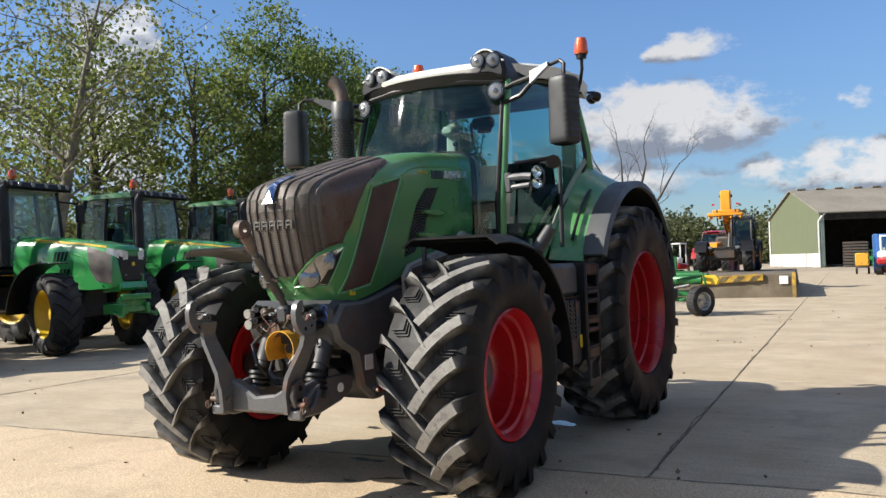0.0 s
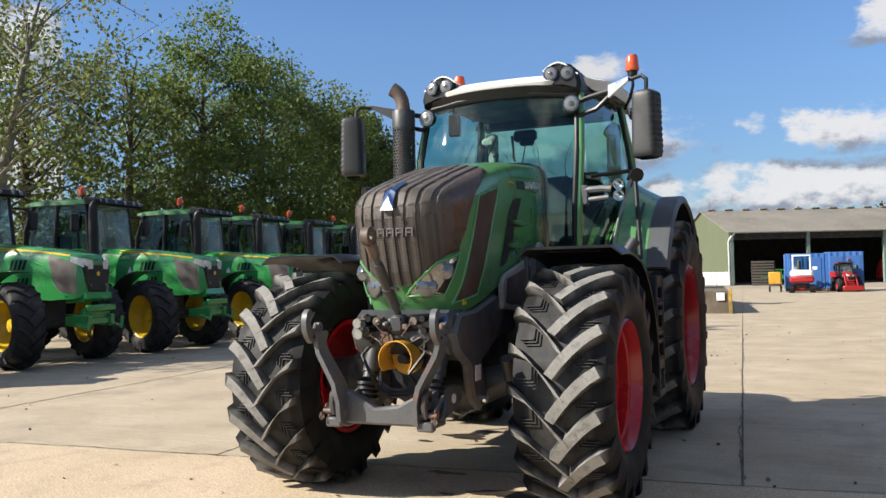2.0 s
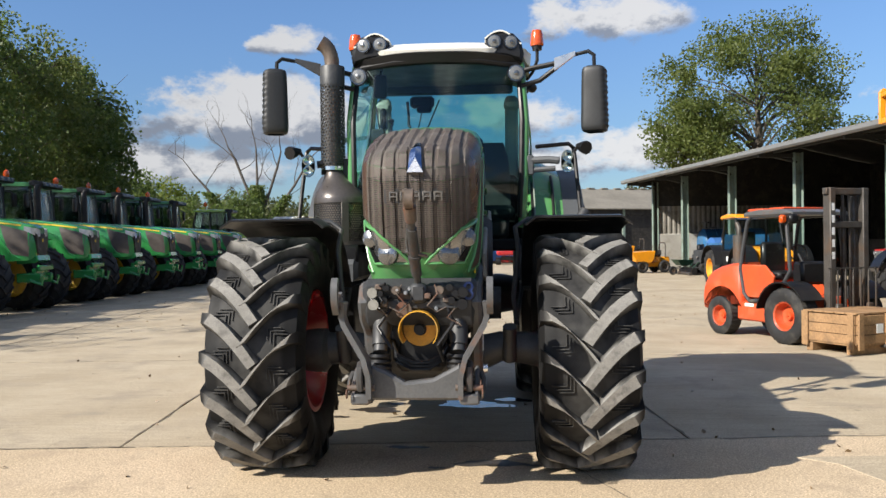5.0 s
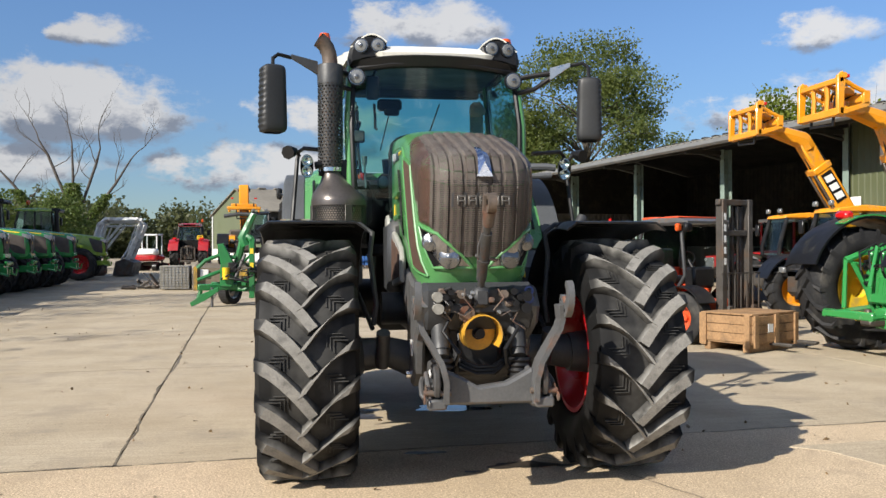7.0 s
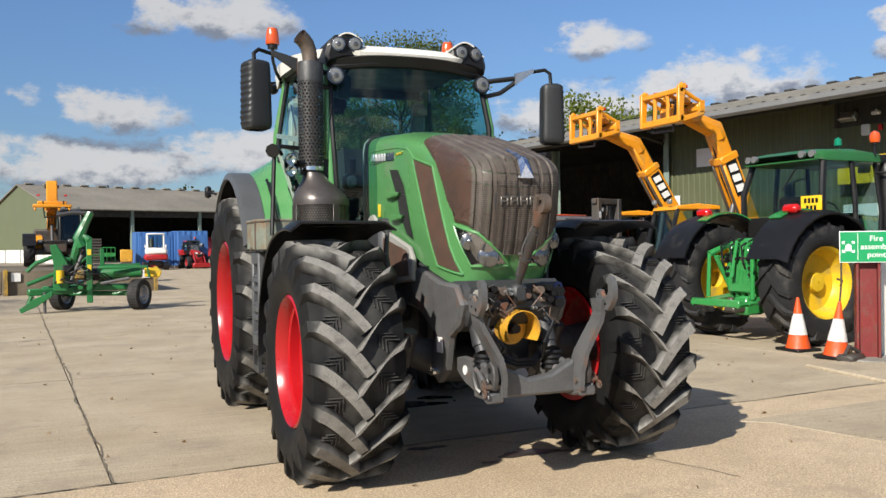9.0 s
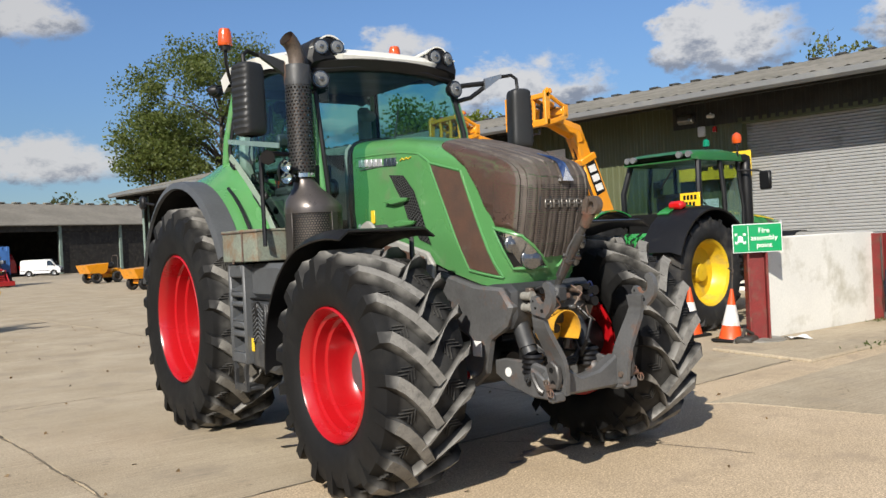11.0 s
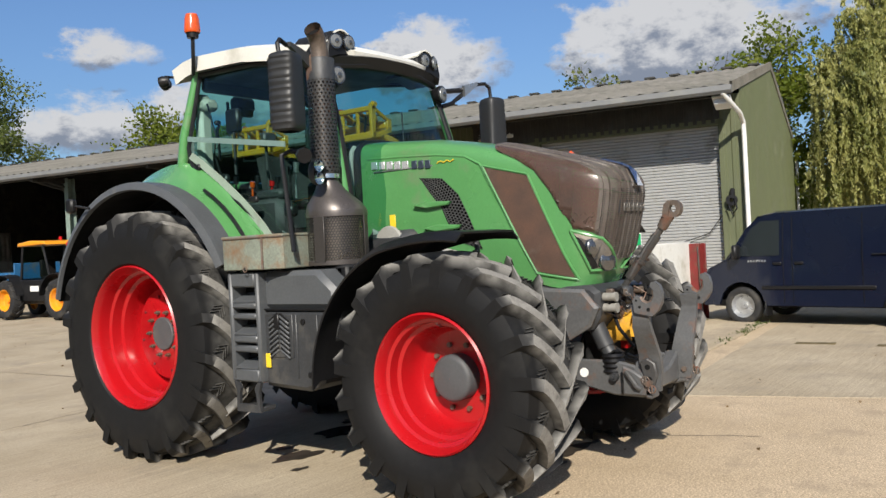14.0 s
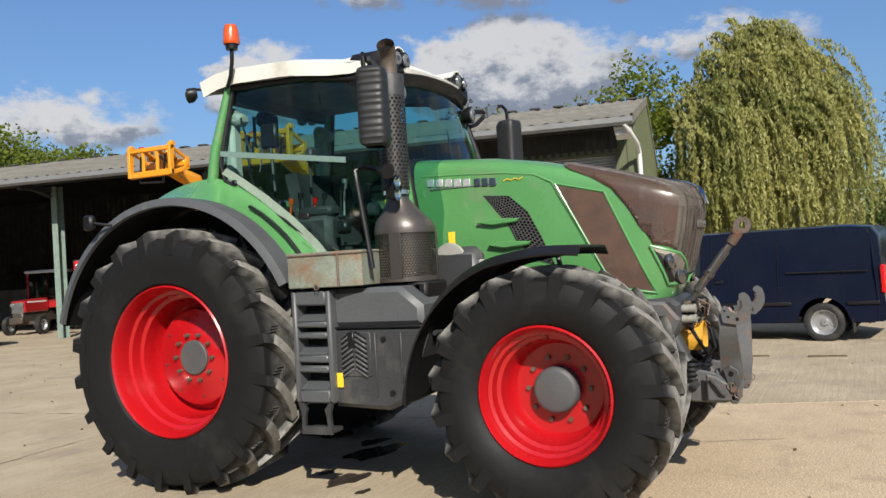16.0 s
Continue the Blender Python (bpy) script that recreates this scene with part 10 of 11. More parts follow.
pb = M().slab(lambda u, v: V(.30 * u, .20 * v, .06 + .02 * math.sin(u * 5 + v * 3)), 6, 4, .003)
solo("paper_bag", pb, WHITE_LABEL, "crumpled white paper bag on the post's foot", "litter", at=pose(6.42, 1.86, 0, 0, 0, -30))


def container(x, y, w, d, h, label):
    T = thing("cabin_container", pose(x, y, 0, 0, 0, 4), label, "container", "blue containers")
    m = M()
    corrugated(m, -w / 2, w / 2, .2, h, -d / 2 - .03, w / 7, -.035)
    part("front_wall", weld(m), BLUE_STEEL, T)
    part("shell", M().box((0, .05, h / 2 + .08), (w, d - .1, h - .1), .03), BLUE_STEEL, T)
    part("door", M().box((-w * .22, -d / 2 - .06, h / 2), (.82, .05, h - .5), .01).box((w * .25, -d / 2 - .06, h / 2), (.82, .05, h - .5), .01), BLUE_STEEL, T)
    part("sill", M().box((0, -d / 2 - .04, .12), (w, .16, .2), .01), STEEL_BARE, T)
    part("sign", M().box((-w * .22, -d / 2 - .095, h * .62), (.3, .01, .22), .002).box((w * .25, -d / 2 - .095, h * .62), (.3, .01, .22), .002), SIGN_WHITE, T)


container(1.3, 58.6, 2.5, 2.4, 2.55, "blue steel site cabin with two doors")
container(3.75, 58.4, 2.3, 2.4, 2.6, "blue steel site cabin standing beside another")


def mini_digger(at, label):
    T = thing("mini_digger", at, label, "digger", "mini diggers")
    for s in (-1, 1):
        part("track", M().prism(arc(-.7, .26, .26, 90, 270, 8) + arc(.7, .26, .26, -90, 90, 8), s * .45, s * .80, "yz", .03), BLACK, T)
    part("undercarriage", M().box((0, 0, .45), (.9, .7, .3), .04), STEEL_BARE, T)
    part("counterweight", M().box((0, .2, .85), (1.5, 1.5, .42), .12), CASE_RED, T, "red and white body")
    part("engine_cover", M().box((.0, .55, 1.25), (1.4, .8, .45), .12), WHITE_CAR, T)
    cb = M()
    for x in (-.52, .52):
        for y in (-.5, .25):
            cb.tube([(x, y, 1.0), (x, y, 2.35)], .05, 6)
    part("cab_frame", cb, WHITE_CAR, T)
    part("cab_roof", M().box((0, -.12, 2.40), (1.16, .95, .10), .04), WHITE_CAR, T)
    p = part("cab_glass", M().add([(-.52, -.52, 1.0), (.52, -.52, 1.0), (.52, -.52, 2.35), (-.52, -.52, 2.35), (-.52, .25, 1.0), (.52, .25, 1.0), (.52, .25, 2.35), (-.52, .25, 2.35)], [(0, 1, 2, 3), (0, 4, 7, 3), (1, 5, 6, 2)]), TINT_GLASS, T)
    p.visible_shadow = False
    part("seat", M().box((0, 0, 1.25), (.5, .5, .5), .1), BLACK_MATT, T)
    part("boom", M().tube([(.2, -.6, .9), (.2, -1.2, 2.0), (.2, -2.0, 1.6), (.2, -2.1, .5)], [.14, .13, .12, .1], 8), STEEL_BARE, T)
    part("blade", M().box((0, -1.1, .3), (1.6, .1, .36), .03), CASE_RED, T)
    return T


mini_digger(pose(1.25, 54.5, 0, 0, 0, 180), "white and red mini digger parked by the cabins")
mini_digger(pose(-11.9, 54.0, 0, 0, 0, 165), "red and white mini digger beside the red tractor")


def dumper(at, label):
    T = thing("site_dumper", at, label, "dumper", "site dumpers")
    for s in (-1, 1):
        far_wheel(T, "front_wheel", s * .75, -.6, .48, .48, .36, .24, STEEL_BARE, s, 14)
        far_wheel(T, "rear_wheel", s * .75, 1.2, .48, .48, .36, .24, STEEL_BARE, s, 14)
    part("chassis", M().box((0, .5, .62), (.8, 2.6, .34), .05).box((0, 1.3, .95), (1.1, 1.0, .5), .1), PLANT_YELLOW, T)
    part("skip", M().prism([(-1.55, 1.55), (-1.2, .85), (.0, .75), (.28, 1.0), (.42, 1.66)], -.92, .92, "yz", .04), PLANT_YELLOW, T, "orange-yellow tipping skip")
    part("seat", M().box((0, 1.0, 1.3), (.5, .4, .2), .05).box((0, 1.2, 1.5), (.5, .1, .4), .04), BLACK, T)
    part("roll_bar", M().tube([(-.5, 1.4, 1.0), (-.5, 1.45, 2.0), (-.35, 1.45, 2.25), (.35, 1.45, 2.25), (.5, 1.45, 2.0), (.5, 1.4, 1.0)], .04, 8), STEEL_BARE, T)
    return T


dumper(pose(7.65, 35.9, 0, 0, 0, -72) @ Matrix.Scale(.64, 4), "orange-yellow site dumper with a tipping skip")
dumper(pose(9.05, 51.0, 0, 0, 0, -76) @ Matrix.Scale(.75, 4), "orange-yellow site dumper parked behind another")
sc = thing("site_mixer", pose(10.3, 41.2, 0, 0, 0, 20), "orange site mixer with a raised steering arm", "mixer")
part("arm", M().tube([(-.55, 0, .5), (-.1, 0, 1.1), (.15, 0, 1.6)], [.16, .14, .11], 8), PLANT_YELLOW, sc)
part("tiller", M().tube([(.10, 0, 1.55), (.20, 0, 1.78), (-.05, 0, 1.86)], .03, 6).tube([(.20, -.25, 1.78), (.20, .25, 1.78)], .025, 6), BLACK, sc)
part("body", M().box((0, 0, .55), (1.1, .8, .6), .08), PLANT_YELLOW, sc)
for s in (-1, 1):
    far_wheel(sc, "wheel", s * .5, 0, .3, .3, .2, .15, PLANT_YELLOW, s, lugs=False)

LOADER_WHITE = mat("dusty_pale_loader_paint", (0.76, 0.76, 0.73), 0.45, var=0.15, scale=3, bump=0.1, dirt=(0.25, 0.22, 0.18), dirt_amount=0.3)
rl = farm_tractor(pose(4.0, 55.6, 0, 0, 0, 12) @ Matrix.Scale(.62, 4), CASE_RED, CASE_RED, "small red tractor with a front loader by the cabins")
part("loader_arm", M().tube([(-.5, .9, 1.3), (-.55, -.6, 1.7), (-.55, -1.5, .5)], .08, 8).tube([(.5, .9, 1.3), (.55, -.6, 1.7), (.55, -1.5, .5)], .08, 8).box((0, -1.75, .4), (1.9, .5, .5), .05), CASE_RED, rl)
yb = thing("yellow_tank", pose(-.5, 57.0, 0), "yellow wheeled fuel bowser", "bowser")
part("tank", M().box((0, 0, .95), (.8, .8, .85), .05), YELLOW_GUARD, yb)
for s in (-1, 1):
    far_wheel(yb, "wheel", s * .36, 0, .22, .22, .12, .1, STEEL_BARE, s, lugs=False)
part("frame", M().box((0, 0, .45), (.7, 1.2, .08), .02), STEEL_BARE, yb)
pl = thing("pallet_stack", pose(-3.0, 86.5, 0), "stack of old wooden pallets inside the barn", "pallets")
for i in range(9):
    part("pallet", M().box((0, 0, .1 + i * .28), (2.2, 1.6, .20), .02), STEEL_BARE, pl)
gx = M()
for i in range(8):
    gx.box((-1.4 + i * .4, 0, .8), (.06, .06, 1.5), 0)
gx.box((0, 0, 1.55), (2.9, .08, .08), 0).box((0, 0, .8), (2.9, .05, .4), 0)
solo("hay_rack", gx, JD_GREEN, "green steel feed rack in the barn mouth", "rack", at=pose(-2.0, 89.3, 0))
rm = M()
loft(rm, [(-1.6, .8, 1.9, .4), (-1.0, 1.3, 2.6, .4), (1.0, 1.3, 2.6, .4), (1.6, .9, 2.0, .4)], 12, 3)
solo("red_baler", rm, CASE_RED, "dark red baler standing in the barn", "baler", at=pose(9.5, 97.5, 0, 0, 0, 40))
fl = thing("front_loader", pose(-11.45, 42.0, 0), "pale grey front loader with raised arms at the row's end", "loader")
for d in (0, 1.15):
    part("loader_arm", M().tube([(-1.45, d, .55), (-1.25, d, 1.5), (-.90, d, 2.75), (-.62, d, 3.0), (1.05, d, 3.02), (1.22, d, 2.80), (.85, d, 1.75), (.45, d, .75)], [.13, .14, .16, .16, .15, .15, .14, .13], 4), LOADER_WHITE, fl)
    part("levelling_rod", M().tube([(-1.0, d + .06, 1.6), (-.55, d + .06, 2.68), (.95, d + .06, 2.74), (.55, d + .06, 1.5), (.15, d + .06, .8)], .055, 8), LOADER_WHITE, fl)
    part("lift_cylinder", M().tube([(-1.35, d, .8), (.2, d, 2.8)], .065, 8), LOADER_WHITE, fl)
part("cross_tube", M().cyl((-.75, -.15, 2.85), (-.75, 1.3, 2.85), .09, n=10).cyl((1.0, -.15, 2.3), (1.0, 1.3, 2.3), .08, n=10), LOADER_WHITE, fl)
part("bucket", M().prism([(-.15, .05), (.75, .05), (.95, .75), (.45, .95), (.0, .80)], -.5, 1.7, "xz", .03), STEEL_BARE, fl, "dark steel bucket")
solo("front_loader", M().box((0, 0, .55), (3.2, 1.2, .9), .2).tube([(-1, 0, .9), (0, -1, 1.8), (1.2, -1.6, .7)], .12, 8), STEEL_BARE, "dark front loader lying at the row's end", "loader", at=pose(-12.9, 40.2, 0, 0, 0, 30) @ Matrix.Scale(.8, 4))


def vintage(at, label):
    """Small old red tractor with a white-roofed cab."""
    T = thing("vintage_tractor", at, label, "tractor", "old tractors")
    for s in (-1, 1):
        far_wheel(T, "front_wheel", s * .62, 0, .32, .32, .16, .18, ALU_WHEEL, s, lugs=False)
        far_wheel(T, "rear_wheel", s * .68, 1.9, .62, .62, .32, .34, ALU_WHEEL, s, 16)
    part("bonnet", M().prism([(-.35, .75), (-.38, 1.15), (.9, 1.22), (.9, .75)], -.26, .26, "yz", .04), CASE_RED, T)
    part("grille", M().box((0, -.37, .92), (.44, .05, .36), .02), ALU, T)
    part("headlamp", M().tube([(-.18, -.38, 1.02), (-.18, -.42, 1.02)], .06, 12).tube([(.18, -.38, 1.02), (.18, -.42, 1.02)], .06, 12), LAMP_GLASS, T)
    part("chassis", M().box((0, .9, .6), (.4, 2.6, .35), .04).box((0, 0, .4), (1.2, .12, .12), .02).box((0, -.45, .5), (.5, .12, .2), .02), STEEL_BARE, T)
    cb = M()
    for x in (-.55, .55):
        for y in (.95, 2.0):
            cb.box((x, y, 1.45), (.07, .07, 1.3), .01)
    cb.box((0, .95, 1.0), (1.1, .06, .3), .01).box((-.55, 1.5, .95), (.05, 1.0, .4), .01).box((.55, 1.5, .95), (.05, 1.0, .4), .01)
    part("cab_frame", cb, CASE_RED, T)
    part("cab_roof", M().box((0, 1.5, 2.12), (1.25, 1.3, .10), .04), WHITE_CAR, T, "white cab roof")
    for s in (-1, 1):
        p = part("side_pane", M().add([(s * .55, .98, 1.15), (s * .55, 1.97, 1.15), (s * .55, 1.97, 2.07), (s * .55, .98, 2.07)], [(0, 1, 2, 3)]), TINT_GLASS, T)
        p.visible_shadow = False
        part("mudguard", M().slab(lambda u, v: V(s * (.50 + .36 * v), 1.9 + .70 * math.cos(math.radians(15 + 140 * u)), .62 + .70 * math.sin(math.radians(15 + 140 * u))), 12, 2, .02 * s), CASE_RED, T)
        part("bonnet_stripe", M().box((s * .262, .28, 1.10), (.006, 1.0, .05), .002), WHITE_CAR, T)
    p = part("front_pane", M().add([(-.52, .95, 1.15), (.52, .95, 1.15), (.52, .95, 2.07), (-.52, .95, 2.07)], [(0, 1, 2, 3)]), TINT_GLASS, T)
    p.visible_shadow = False
    part("seat", M().box((0, 1.75, .95), (.42, .40, .12), .04).box((0, 1.93, 1.22), (.42, .08, .45), .03), BLACK, T)
    part("exhaust", M().cyl((.16, .45, 1.20), (.16, .45, 1.75), .03, n=10), BLACK, T)
    return T


vintage(pose(13.8, 21.0, 0, 0, 0, -62) @ Matrix.Scale(1.12, 4), "old red tractor with a white-roofed cab in the shed")
vintage(pose(13.6, 23.6, 0, 0, 0, -75), "old red tractor parked deeper in the shed")
vintage(pose(15.6, 18.6, 0, 0, 0, -80), "old red tractor behind a shed post")
farm_tractor(pose(15.6, 17.0, 0, 0, 0, -100) @ Matrix.Scale(.8, 4), CASE_RED, ALU_WHEEL, "red tractor parked under the shed roof")
bt = thing("tank_trailer", pose(11.4, 33.8, 0, 0, 0, 10), "blue tank on wheels in the shed's end bay", "trailer")
part("tank", M().lathe([(-1.3, .1), (-1.2, .55), (1.2, .55), (1.3, .1)], (0, 0, 1.1), 20), BLUE_STEEL, bt)
part("frame", M().box((0, 0, .5), (2.4, .7, .12), .02), STEEL_BARE, bt)
for s in (-1, 1):
    far_wheel(bt, "wheel", 0, s * .5, .35, .35, .25, .18, STEEL_BARE, 1, lugs=False, steer=90)
mw = thing("mower_deck", pose(10.3, 33.0, 0, 0, 0, 30), "dark green ride-on mower with folded decks", "mower")
part("deck", M().box((0, 0, .35), (2.0, 1.0, .2), .05).box((-.9, 0, .75), (.2, .8, .7), .04).box((.9, 0, .75), (.2, .8, .7), .04), DARK_GREY, mw)
part("body", M().box((0, .6, .7), (.8, 1.2, .5), .1).tube([(0, .3, .9), (0, .1, 1.25)], .03, 6).box((0, .9, 1.1), (.5, .2, .5), .05), BLACK, mw)
for s in (-1, 1):
    far_wheel(mw, "wheel", s * .55, .2, .32, .32, .24, .16, STEEL_BARE, s, lugs=False)
# manhole covers and drain slots near the van
for x, y in ((6.75, -.30), (6.72, -1.30)):
    dc = M().box((0, 0, .006), (.16, .50, .012), .003)
    solo("drain_cover", dc, STRIPE_WORN, "rusty brown drain cover set in the concrete", "drain", group="drain covers", at=pose(x, y, 0, 0, 0, 5))


def blot(name, x, y, rx, ry, seed, material, label, z=.004):
    random.seed(seed)
    ph = [random.uniform(0, 6.28) for _ in range(4)]
    n = 40
    pts = []
    for i in range(n):
        a = 2 * math.pi * i / n
        r = 1 + .18 * math.sin(2 * a + ph[0]) + .14 * math.sin(3 * a + ph[1]) + .10 * math.sin(5 * a + ph[2]) + .06 * math.sin(9 * a + ph[3])
        pts.append((rx * r * math.cos(a), ry * r * math.sin(a), 0))
    return solo(name, M().add(pts, [tuple(range(n))]), material, label, "stain", group="stains", at=pose(x, y, z))


blot("oil_stain", .42, .0, .20, .10, 3, WET, "dark oil stain on the concrete")
blot("oil_stain", .05, -.12, .05, .03, 4, WET, "dark oil stain on the concrete")
blot("oil_stain", -.62, 1.86, .22, .11, 5, WET, "dark oil stain on the concrete")
blot("oil_stain", -.48, 2.15, .10, .05, 6, WET, "dark oil stain on the concrete")
blot("oil_stain", -.20, .45, .14, .05, 7, WET, "dark oil stain on the concrete")
blot("oil_stain", .70, -.05, .06, .03, 8, WET, "dark oil stain on the concrete")
blot("oil_stain", -.9, 1.55, .07, .04, 9, WET, "dark oil stain on the concrete")
blot("water_patch", .25, 2.12, .34, .16, 10, WATER, "shiny wet patch under the tractor")
blot("water_patch", .62, 2.35, .16, .10, 11, WATER, "shiny wet patch under the tractor")


# dirt that has worked out of the slab joints in crooked lines
def crack(pts, w, seed):
    random.seed(seed)
    rows, off = [], 0.0
    for (x0, y0), (x1, y1) in zip(pts, pts[1:]):
        n = max(2, int(math.dist((x0, y0), (x1, y1)) / .07))
        ux, uy = (x1 - x0) / math.dist((x0, y0), (x1, y1)), (y1 - y0) / math.dist((x0, y0), (x1, y1))
        for i in range(n):
            off = off * .86 + random.uniform(-.012, .012)
            h = w * random.uniform(.18, .62)
            x, y = x0 + (x1 - x0) * i / n, y0 + (y1 - y0) * i / n
            rows += [(x - uy * (off - h), y + ux * (off - h), .0035), (x - uy * (off + h), y + ux * (off + h), .0035)]
    f = [(2 * i, 2 * i + 2, 2 * i + 3, 2 * i + 1) for i in range(len(rows) // 2 - 1)]
    solo("crack", M().add([YARD @ V(*r) for r in rows], f), JOINT, "crooked dirt-filled crack along a slab joint", "crack", group="cracks")


crack([(0, 0), (0, 24)], .020, 1)
crack([(-4.28, 0), (-4.28, 18)], .020, 2)
crack([(4.28, 0), (4.28, 14)], .018, 3)
crack([(-8, 0), (9, 0)], .018, 4)
crack([(-4.28, 4.9), (3.4, 4.9)], .012, 5)
crack([(-8.56, 9.8), (2.0, 9.8)], .012, 6)
crack([(2.6, -.1), (3.3, -.8), (3.6, -1.9)], .010, 7)
crack([(-1.2, -.1), (-1.7, -1.1), (-1.5, -2.4), (-2.3, -3.2)], .008, 8)

# ---------------------------------------------------------------- trees
def leaf_mat(name, a, b, through=0.58, rough=0.5):
    """Leaf: varies from clump to clump, lets some light through."""
    m = bpy.data.materials.new(name)
    m.use_nodes = True
    nt = m.node_tree
    N, L = nt.nodes.new, nt.links.new
    p = nt.nodes["Principled BSDF"]
    p.inputs["Roughness"].default_value = rough
    geo = N("ShaderNodeNewGeometry")
    tc = N("ShaderNodeTexCoord")
    n = N("ShaderNodeTexNoise"); n.inputs["Scale"].default_value = 0.7; n.inputs["Detail"].default_value = 3
    L(tc.outputs["Object"], n.inputs["Vector"])
    ad = N("ShaderNodeMath"); ad.operation = "MULTIPLY_ADD"; ad.inputs[1].default_value = 0.55
    L(geo.outputs["Random Per Island"], ad.inputs[0])
    sb = N("ShaderNodeMath"); sb.operation = "MULTIPLY_ADD"; sb.inputs[1].default_value, sb.inputs[2].default_value = 1.6, -0.55
    L(n.outputs["Fac"], sb.inputs[0]); L(sb.outputs[0], ad.inputs[2])
    mx = N("ShaderNodeMix"); mx.data_type = "RGBA"
    mx.inputs[6].default_value, mx.inputs[7].default_value = (*a, 1), (*b, 1)
    L(ad.outputs[0], mx.inputs[0]); L(mx.outputs[2], p.inputs["Base Color"])
    tl = N("ShaderNodeBsdfTranslucent")
    L(mx.outputs[2], tl.inputs[0])
    ms = N("ShaderNodeMixShader"); ms.inputs[0].default_value = through
    L(p.outputs[0], ms.inputs[1]); L(tl.outputs[0], ms.inputs[2])
    L(ms.outputs[0], nt.nodes["Material Output"].inputs[0])
    return m


LEAF_DARK = leaf_mat("oak_leaf", (0.062, 0.108, 0.024), (0.155, 0.200, 0.048))
LEAF_OLIVE = leaf_mat("olive_oak_leaf", (0.075, 0.112, 0.024), (0.175, 0.205, 0.052))
LEAF_MID = leaf_mat("field_maple_leaf", (0.082, 0.122, 0.028), (0.180, 0.205, 0.052))
LEAF_PALE = leaf_mat("poplar_leaf", (0.105, 0.135, 0.038), (0.200, 0.215, 0.065))
LEAF_WILLOW = leaf_mat("willow_leaf", (0.16, 0.19, 0.045), (0.46, 0.44, 0.16), 0.45)
LEAF_LIME = leaf_mat("sunlit_leaf", (0.10, 0.15, 0.015), (0.22, 0.25, 0.03))
LEAF_FAR = leaf_mat("far_hedge_leaf", (0.070, 0.085, 0.034), (0.135, 0.145, 0.060))
BARK = mat("grey_brown_bark", (0.115, 0.095, 0.072), 0.9, var=0.3, scale=3, fine=25, bump=0.5)
BARK_PALE = mat("pale_poplar_bark", (0.27, 0.25, 0.20), 0.9, var=0.3, scale=3, fine=20, bump=0.4, dirt=(0.10, 0.09, 0.07), dirt_amount=0.35)
DEAD_BARK = mat("bare_dead_wood", (0.085, 0.072, 0.060), 0.9, var=0.2, scale=3, bump=0.2)


def leaves(name, pts, size, material, parent, rng, hang=0.0, long=1.0):
    """One mesh of many small folded leaves at pts (n x 3)."""
    n = len(pts)
    d = rng.normal(size=(n, 3))
    if hang:
        d = d * (1 - hang) + np.array([0, 0, -1.0]) * hang * 2
    d /= np.linalg.norm(d, axis=1)[:, None]
    e = np.cross(d, rng.normal(size=(n, 3)))
    e /= np.linalg.norm(e, axis=1)[:, None] + 1e-9
    f = np.cross(d, e)
    s = size * rng.uniform(.6, 1.25, (n, 1))
    a = pts - d * s * .5 * long
    b = pts + e * s * .34 + f * s * .10
    c = pts + d * s * .5 * long
    g = pts - e * s * .34 + f * s * .10
    v = np.stack([a, b, c, g], 1).reshape(-1, 3)
    me = bpy.data.meshes.new(name)
    me.vertices.add(4 * n)
    me.vertices.foreach_set("co", v.astype(np.float32).ravel())
    i = np.arange(n) * 4
    idx = np.stack([i, i + 1, i + 2, i, i + 2, i + 3], 1).ravel()
    me.loops.add(6 * n)
    me.loops.foreach_set("vertex_index", idx.astype(np.int32))
    me.polygons.add(2 * n)
    me.polygons.foreach_set("loop_start", np.arange(0, 6 * n, 3, dtype=np.int32))
    me.update()
    me.validate()
    me.materials.append(material)
    ob = new(name, me)
    ob.parent = parent
    return ob


